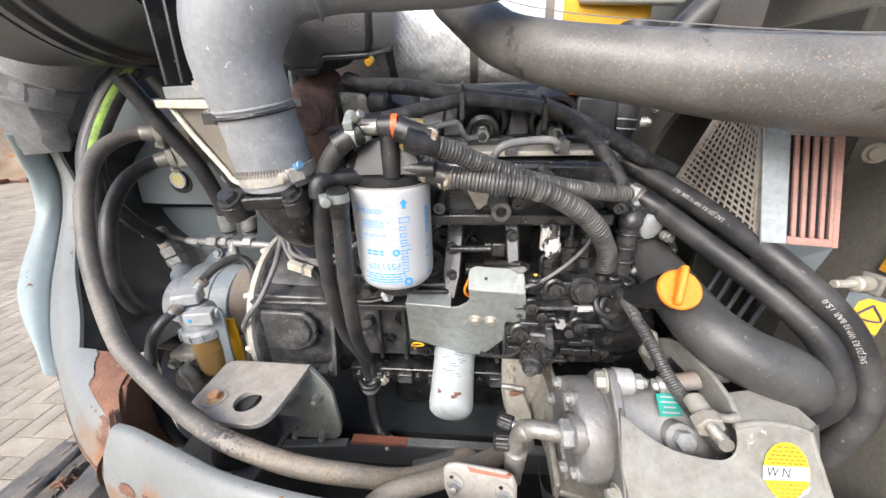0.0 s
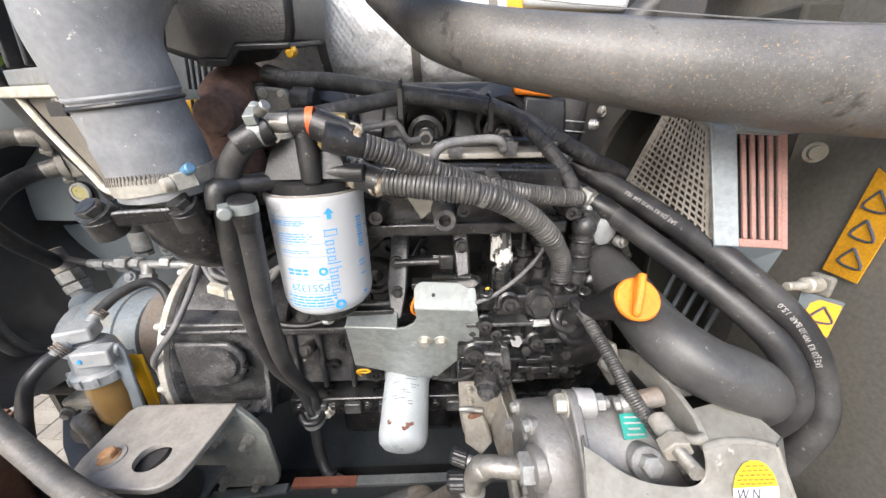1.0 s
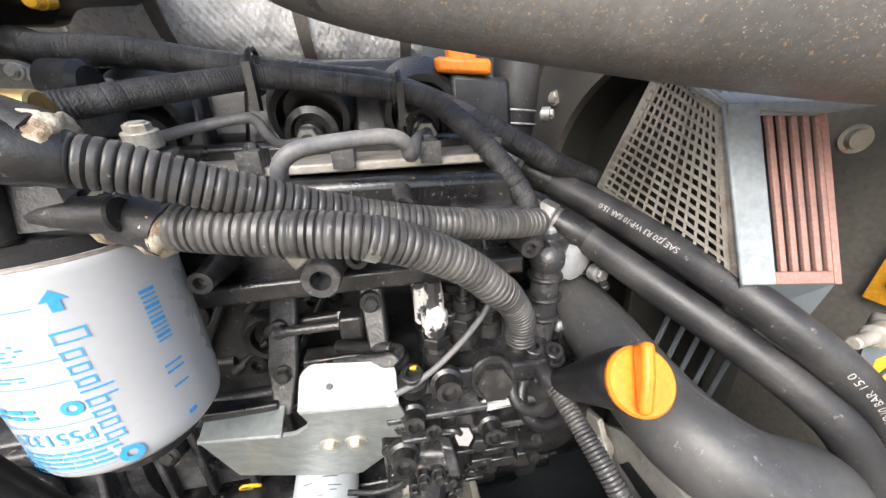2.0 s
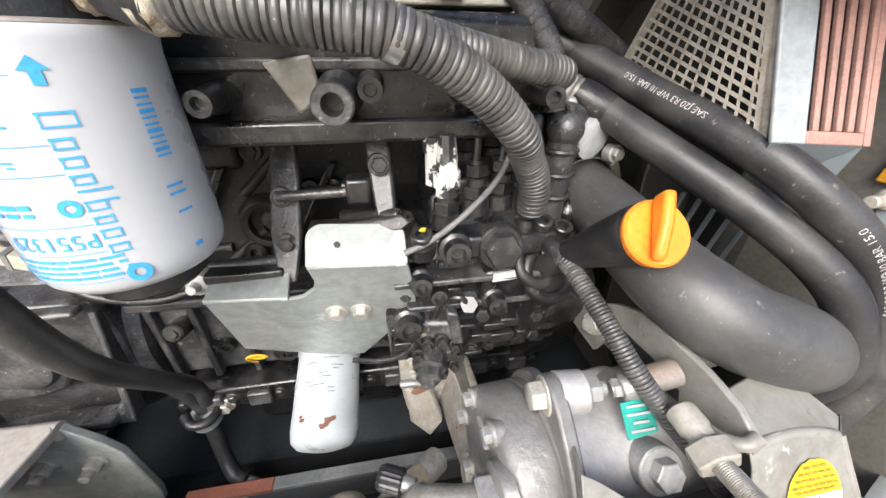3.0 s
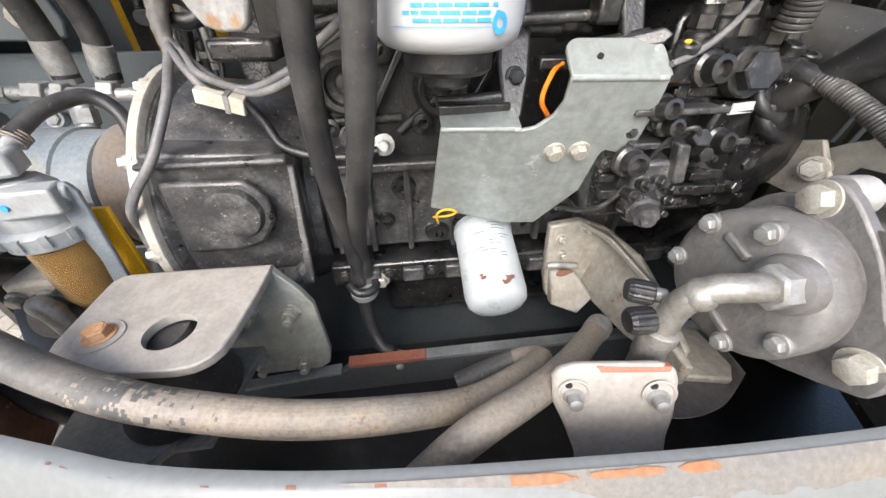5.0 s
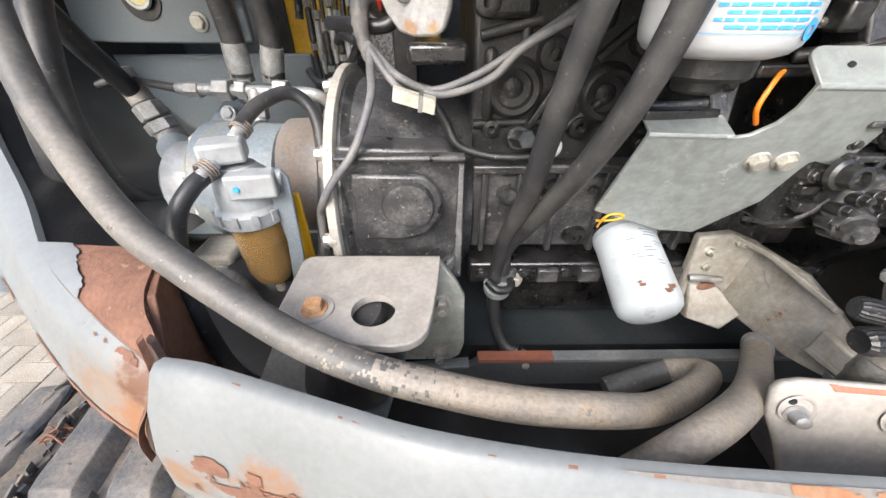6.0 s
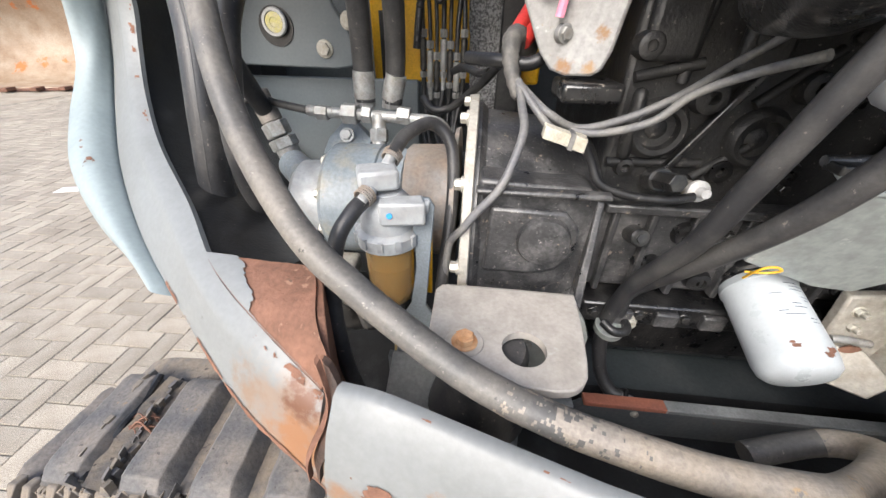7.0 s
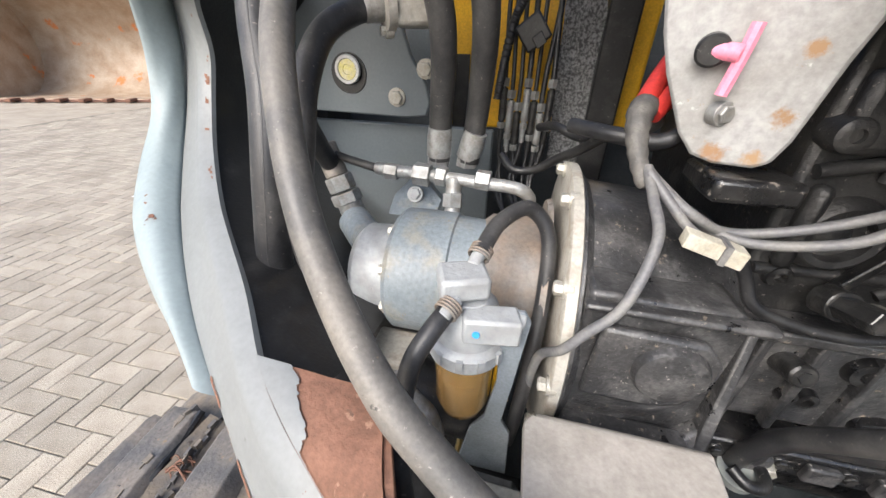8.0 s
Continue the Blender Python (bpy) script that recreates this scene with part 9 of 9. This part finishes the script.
    part("triangle_mark", sp, M_INK, st, "black warning triangle outline")
    cab = thing("upper_label", (0.43, -0.03, 1.33), "tall orange warning label strip", "label", "warning labels")
    part("label_field", Sh().prism([(0.4375, -0.04, 1.4), (0.4375, -0.072, 1.38), (0.4375, -0.064, 1.286), (0.4375, -0.03, 1.287)], (0.001, 0, 0)), M_WARN, cab)
    sp = Sh()
    for z in (1.37, 1.34, 1.31):
        sp.tube([(0.437, -0.05, z + 0.01), (0.437, -0.062, z - 0.009), (0.437, -0.041, z - 0.008), (0.437, -0.05, z + 0.01)], 0.0012, 6, 4)
    part("triangle_mark", sp, M_INK, cab, "black warning triangles")
    pl = thing("wall_plug", (0.37, -0.08, 1.29), "pale threaded plug on a bracket", "plug")
    part("pin", Sh().cyl((0.34, -0.085, 1.297), (0.375, -0.078, 1.294), 0.0042, 14, 0.001).cyl((0.362, -0.0815, 1.2955), (0.38, -0.077, 1.294), 0.0078, 20, 0.0015), M_BOLT, pl)
    part("lug", Sh().obox((0.384, -0.076, 1.293), (0.003, 0.002, 0), (-0.004, 0.009, 0), (0, 0, 0.011)), M_BAY, pl, bevel=0.003)
    part("label_tab", Sh().prism([(0.366, -0.0775, 1.287), (0.405, -0.0865, 1.277), (0.393, -0.093, 1.238), (0.362, -0.083, 1.247)], (0.002, 0.003, 0)), M_PANEL, pl, "grey sheet tab", 0.0008)
    # yellow body beam and pale foil cloth behind
    solid("yellow_beam", Sh().box(0.1, 0.36, 0.5, 0.56, 1.6, 1.72), M_YELLOW, "yellow painted cross beam behind the engine", "beam", 0.006, kind="structure")
    solid("foil_blanket", Sh().prism([(0.2, 0.48, 1.66), (0.4, 0.44, 1.64), (0.42, 0.44, 1.72), (0.2, 0.48, 1.75)], (0, 0.03, 0)), M_PAPER, "pale insulation blanket behind the hose", "insulation", 0.01)
    hose("upper_print_hose", [(0.27, 0.2, 1.54), (0.31, 0.19, 1.585), (0.36, 0.17, 1.62), (0.45, 0.12, 1.65)], 0.022, M_RUBBER, "black printed hydraulic hose behind the intake hose", seg=20)
    solid("hood_panel", Sh().prism([(0.3, 0.3, 1.66), (0.6, 0.25, 1.62), (0.6, -0.1, 1.6), (0.42, -0.05, 1.575), (0.42, 0.1, 1.62)], (0, 0, 0.01)), M_BAY, "grey underside of the hood edge", "panel", 0.003, kind="structure")


def mesh_guard():
    """Expanded-metal fan guard: bars across a tilted plane."""
    g = thing("mesh_guard", (0.27, 0.0, 1.33), "perforated grey sheet-metal fan guard", "fan guard")
    A, B, C, D = Vector((0.277, 0.042, 1.472)), Vector((0.287, -0.004, 1.439)), Vector((0.29, -0.043, 1.322)), Vector((0.262, 0.082, 1.368))
    n = (B - A).cross(D - A).normalized()
    def at(u, v):
        return (A * (1 - u) + B * u) * (1 - v) + (D * (1 - u) + C * u) * v
    N, K = 13, 16
    for i in range(N + 1):
        u = i / N
        p, q = at(u, 0), at(u, 1)
        d = (q - p).normalized()
        w = n.cross(d) * 0.0009
        part("upright_bar", Sh().prism([p - w, p + w, q + w, q - w], n * 0.0012), M_MESH, g)
    for j in range(K + 1):
        v = j / K
        p, q = at(0, v), at(1, v)
        d = (q - p).normalized()
        w = n.cross(d) * 0.0011
        part("cross_bar", Sh().prism([p - w, p + w, q + w, q - w], n * 0.0013), M_MESH, g)
    for p, q in ((A, B), (D, C), (A, D), (B, C)):
        d = (q - p).normalized()
        w = n.cross(d) * 0.004
        part("frame_bar", Sh().prism([p - w, p + w, q + w, q - w], n * 0.0016), M_MESH, g)


M_MESH = mat("grey_mesh_paint", (0.36, 0.335, 0.29), 0.55, 0.1, (0.22, 0.195, 0.155), 60, 0.45, 0.65, 250, 0.2, ((0.2, 0.1, 0.05), 90, 0.7, 0.8))


def grille_box():
    b = thing("slotted_guard", (0.32, -0.03, 1.32), "pale grey fan guard corner with red-primed slots", "fan guard")
    A, B, C, D = Vector((0.287, -0.006, 1.441)), Vector((0.358, -0.012, 1.437)), Vector((0.352, -0.06, 1.325)), Vector((0.287, -0.052, 1.328))
    n = (B - A).cross(D - A).normalized()
    if n.y > 0:
        n = -n
    def at(u, v, c=0.0):
        return (A * (1 - u) + B * u) * (1 - v) + (D * (1 - u) + C * u) * v + n * c
    def slab(u0, u1, v0, v1, c=0.0, th=0.003):
        return Sh().prism([at(u0, v0, c), at(u1, v0, c), at(u1, v1, c), at(u0, v1, c)], n * -th)
    M_PALE = mat("pale_grey_paint", (0.3, 0.33, 0.34), 0.45, 0, (0.25, 0.275, 0.285), 20, 0.42, 0.66, 150, 0.1, ((0.4, 0.42, 0.42), 60, 0.7, 0.5))
    part("left_border", slab(0, 0.36, 0, 1), M_PALE, b, bevel=0.001)
    part("top_border", slab(0.36, 1, 0, 0.06), M_PALE, b, bevel=0.001)
    for k in range(5):
        u = 0.42 + k * 0.125
        part("slat", slab(u, u + 0.062, 0.06, 0.93), M_SLAT, b, bevel=0.0006)
    part("bottom_border", slab(0.36, 1, 0.93, 1), M_SLAT, b, bevel=0.001)
    part("right_border", slab(0.965, 1.04, 0.03, 1.0, 0.0005), M_SLAT, b)
    part("core", Sh().prism([at(0.36, 0.04, -0.02), at(1, 0.04, -0.02), at(1, 0.97, -0.02), at(0.36, 0.97, -0.02)], n * -0.01), M_DARK, b)
    top = [at(0, 0), at(1.0, 0), Vector((0.335, 0.09, 1.5)), Vector((0.25, 0.075, 1.5))]
    def tt(u, v):
        return (top[0] * (1 - u) + top[1] * u) * (1 - v) + (top[3] * (1 - u) + top[2] * u) * v
    tn = Vector((0, -0.4, 0.9))
    for u0, u1, v0, v1 in ((0, 1, 0, 0.12), (0, 1, 0.8, 1), (0, 0.12, 0.12, 0.8), (0.92, 1, 0.12, 0.8)):
        part("top_border", Sh().prism([tt(u0, v0), tt(u1, v0), tt(u1, v1), tt(u0, v1)], tn * -0.003), M_PALE, b)
    for k in range(7):
        u = 0.16 + k * 0.11
        part("top_slat", Sh().prism([tt(u, 0.12), tt(u + 0.055, 0.12), tt(u + 0.055, 0.8), tt(u, 0.8)], tn * -0.003), M_PALE, b)
    part("lower_skirt", Sh().prism([at(0.0, 1.0, -0.001), at(1.0, 1.0, -0.001), (0.35, -0.05, 1.28), (0.3, -0.03, 1.28)], (0.002, 0.004, 0)), M_PANEL, b)
    part("stay_arm", Sh().prism([at(0.3, -0.01, 0.002), at(1.0, -0.02, 0.002), (0.425, -0.012, 1.452), (0.425, -0.014, 1.437), at(1.02, 0.05, 0.002), at(0.34, 0.035, 0.002)], n * -0.004), M_PALE, b, "pale stay arm to the wall", 0.001)
    part("stay_washer", Sh().lathe((0.404, -0.006, 1.412), (0.39, -0.04, 1.412), [(0, 0.0105), (0.003, 0.0105), (0.0035, 0.0075), (0.008, 0.007)], 28), M_CAST, b, "pale washer and bolt")
    lo = thing("lower_louvre", (0.3, 0.05, 1.2), "grey louvred plate beside the radiator hose", "louvre")
    for k in range(5):
        part("louvre_bar", Sh().obox((0.3 + 0.012 * k, 0.02 - 0.008 * k, 1.215), (0.003, 0.002, 0), (0.001, -0.002, 0), (0.012, 0.0, 0.05)), M_PANEL, lo, bevel=0.001)
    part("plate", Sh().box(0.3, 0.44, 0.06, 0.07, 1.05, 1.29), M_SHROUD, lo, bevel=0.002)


def track():
    t = thing("crawler_track", (-0.9, 0.05, 0.1), "worn cracked rubber crawler track with thick lugs", "rubber track")
    # belt: along x, rounding down at its end
    path = [(0.3, 0.545), (-0.9, 0.545), (-1.1, 0.545), (-1.24, 0.525), (-1.33, 0.45), (-1.38, 0.34), (-1.38, 0.22), (-1.32, 0.1), (-1.18, 0.03), (0.3, 0.03)]
    c = [(p.x, p.z) for p in spline([(x, 0, z) for x, z in path], 6)]
    rows = []
    for k, (x, z) in enumerate(c):
        x2, z2 = c[min(k + 1, len(c) - 1)]
        x1, z1 = c[max(0, k - 1)]
        d = Vector((x2 - x1, 0, z2 - z1)).normalized()
        n = Vector((d.z, 0, -d.x))
        n = -n if n.dot(Vector((x + 0.2, 0, z - 0.29))) < 0 else n
        p = Vector((x, 0, z))
        rows.append([p + Vector((0, -0.03, 0)), p + Vector((0, 0.27, 0)), p - n * 0.02 + Vector((0, 0.27, 0)), p - n * 0.02 + Vector((0, -0.03, 0))])
    part("belt", Sh().rings(rows), M_TRACKMUD, t, smooth=60)
    rng = random.Random(6)
    # lugs along the belt
    s, marks = 0.0, []
    pos = []
    for (x0, z0), (x1, z1) in zip(c, c[1:]):
        pos.append((s, x0, z0, x1, z1))
        s += math.hypot(x1 - x0, z1 - z0)
    def on(d):
        for s0, x0, z0, x1, z1 in pos:
            l = math.hypot(x1 - x0, z1 - z0)
            if s0 <= d <= s0 + l + 1e-6:
                f = (d - s0) / max(l, 1e-6)
                tv = Vector((x1 - x0, 0, z1 - z0)).normalized()
                n = Vector((-tv.z, 0, tv.x)) * -1
                if n.dot(Vector((x0 + 0.2, 0, z0 - 0.29))) < 0:
                    n = -n
                return Vector((x0 + (x1 - x0) * f, 0, z0 + (z1 - z0) * f)), tv, n
        return None
    # lugs: blocks with sloping flanks, worn and chipped
    for k, d in enumerate((0.58, 0.73, 0.875, 1.02, 1.165, 1.307, 1.475, 1.64, 1.79, 1.94, 2.09)):
        got = on(d)
        if not got:
            break
        p, tv, n = got
        h, w0, w1 = 0.04, 0.061, 0.043
        ny, rws = 12, []
        jit = lambda a: rng.uniform(-a, a)
        for j in range(ny + 1):
            y = -0.045 + 0.235 * j / ny
            q = p + tv * (0.024 * j / ny) + Vector((0, y, 0))
            hh = h * (0.5 if j == 0 else 0.9 if j == 1 else 0.85 if j == ny else 1) + jit(0.0012)
            rws.append([q - tv * (w0 + jit(0.0012)) - n * 0.004, q - tv * (w1 + jit(0.001)) + n * (hh - 0.008), q - tv * (w1 * 0.86 + jit(0.001)) + n * (hh - 0.001), q + n * (hh + jit(0.001)), q + tv * (w1 * 0.86 + jit(0.001)) + n * (hh - 0.001), q + tv * (w1 + jit(0.001)) + n * (hh - 0.008), q + tv * (w0 + jit(0.0012)) - n * 0.004])
        part("lug", Sh().rings(rws), M_TRACK, t, smooth=35, bevel=0.002)
        # torn rubber along the near edge below each lug
        for m in range(12):
            q = p + tv * (-0.065 + 0.0115 * m + jit(0.003)) + Vector((0, -0.052 + jit(0.008), 0)) - n * (0.012 + jit(0.01))
            a_, b_ = 0.003 + rng.random() * 0.004, 0.012 + rng.random() * 0.014
            part("torn_edge", Sh().prism([q - tv * a_ - n * b_, q + tv * a_ - n * b_ * 1.2, q + tv * a_ * 0.7 + n * b_ * 0.8, q - tv * a_ * 0.6 + n * b_], Vector((jit(0.004), 0.024, jit(0.003)))), M_TRACKMUD if m % 3 else M_TRACK, t, bevel=0.0015)
    for m in range(26):
        x0 = -1.3 + 0.034 * m
        zc = 0.54 if x0 > -1.2 else 0.52
        part("edge_block", Sh().prism([(x0 + jit(0.003), -0.05, zc + 0.012), (x0 + 0.021 + jit(0.003), -0.05, zc + 0.014 + jit(0.003)), (x0 + 0.024 + jit(0.003), -0.075 + jit(0.004), zc - 0.004), (x0 + 0.02 + jit(0.003), -0.085 + jit(0.005), zc - 0.04), (x0 - 0.002 + jit(0.003), -0.08 + jit(0.005), zc - 0.035)], (0.003, 0.022, -0.004)), M_TRACKMUD, t, bevel=0.003)
    # the split between two lugs, with frayed brown cord and a dark crack
    for m in range(16):
        x0 = -1.1 + rng.uniform(-0.015, 0.012)
        y0 = 0.05 + 0.06 * rng.random()
        z0 = 0.565 + rng.uniform(-0.008, 0.012)
        part("frayed_cord", Sh().tube([(x0 - 0.028, y0 - 0.012, z0 - 0.006), (x0 - 0.008, y0, z0 + rng.uniform(0, 0.012)), (x0 + rng.uniform(0.0, 0.03), y0 + rng.uniform(-0.02, 0.02), z0 - 0.008)], rng.uniform(0.0012, 0.0028), 6, 4), M_RUST, t)
    rws = []
    for j in range(12):
        y = -0.05 + 0.24 * j / 11
        rws.append([(-1.13 + rng.uniform(-0.01, 0.01) + 0.02 - 0.002 * j, y, 0.552), (-1.115 + rng.uniform(-0.008, 0.008) - 0.002 * j, y, 0.575), (-1.085 + rng.uniform(-0.008, 0.008) - 0.002 * j, y, 0.562), (-1.06 + rng.uniform(-0.008, 0.008) - 0.002 * j, y, 0.552)])
    for m in range(22):
        y0 = -0.05 + 0.011 * m
        x0 = -1.112 - 0.004 * m / 2 + rng.uniform(-0.006, 0.006)
        for sd in (-1, 1):
            a_ = rng.uniform(0.008, 0.016)
            top = 0.55 + rng.uniform(0.012, 0.036)
            bx = x0 + sd * (0.026 + rng.uniform(0, 0.008))
            part("torn_chunk", Sh().prism([(bx - a_, y0 - 0.004, 0.54), (bx + a_, y0 + rng.uniform(-0.006, 0.006), 0.54), (bx + a_ * 0.5 + sd * 0.008, y0, top), (bx - a_ * 0.4 + sd * 0.008, y0 + 0.003, top - rng.uniform(0, 0.008))], (rng.uniform(-0.004, 0.004), 0.012 + rng.uniform(0, 0.008), rng.uniform(-0.004, 0.004))), M_TRACK if rng.random() < 0.6 else M_TRACKMUD, t)
    part("torn_ridge", Sh().rings(rws, False, False), M_TRACKMUD, t, smooth=20)
    part("crack", Sh().tube([(-1.155, 0.19, 0.575), (-1.15, 0.12, 0.56), (-1.14, 0.07, 0.57), (-1.145, 0.02, 0.556), (-1.13, -0.04, 0.56)], 0.008, 7, 4), M_DARK, t, "dark crack")


paving()
loader_bucket()
body_shell()
bay()
engine()
fuel_filter()
oil_filter()
bent_bracket()
mount_bracket()
compressor()
compressor_bracket()
striker()
hoses()
pump()
separator()
hanger()
tops()
track()
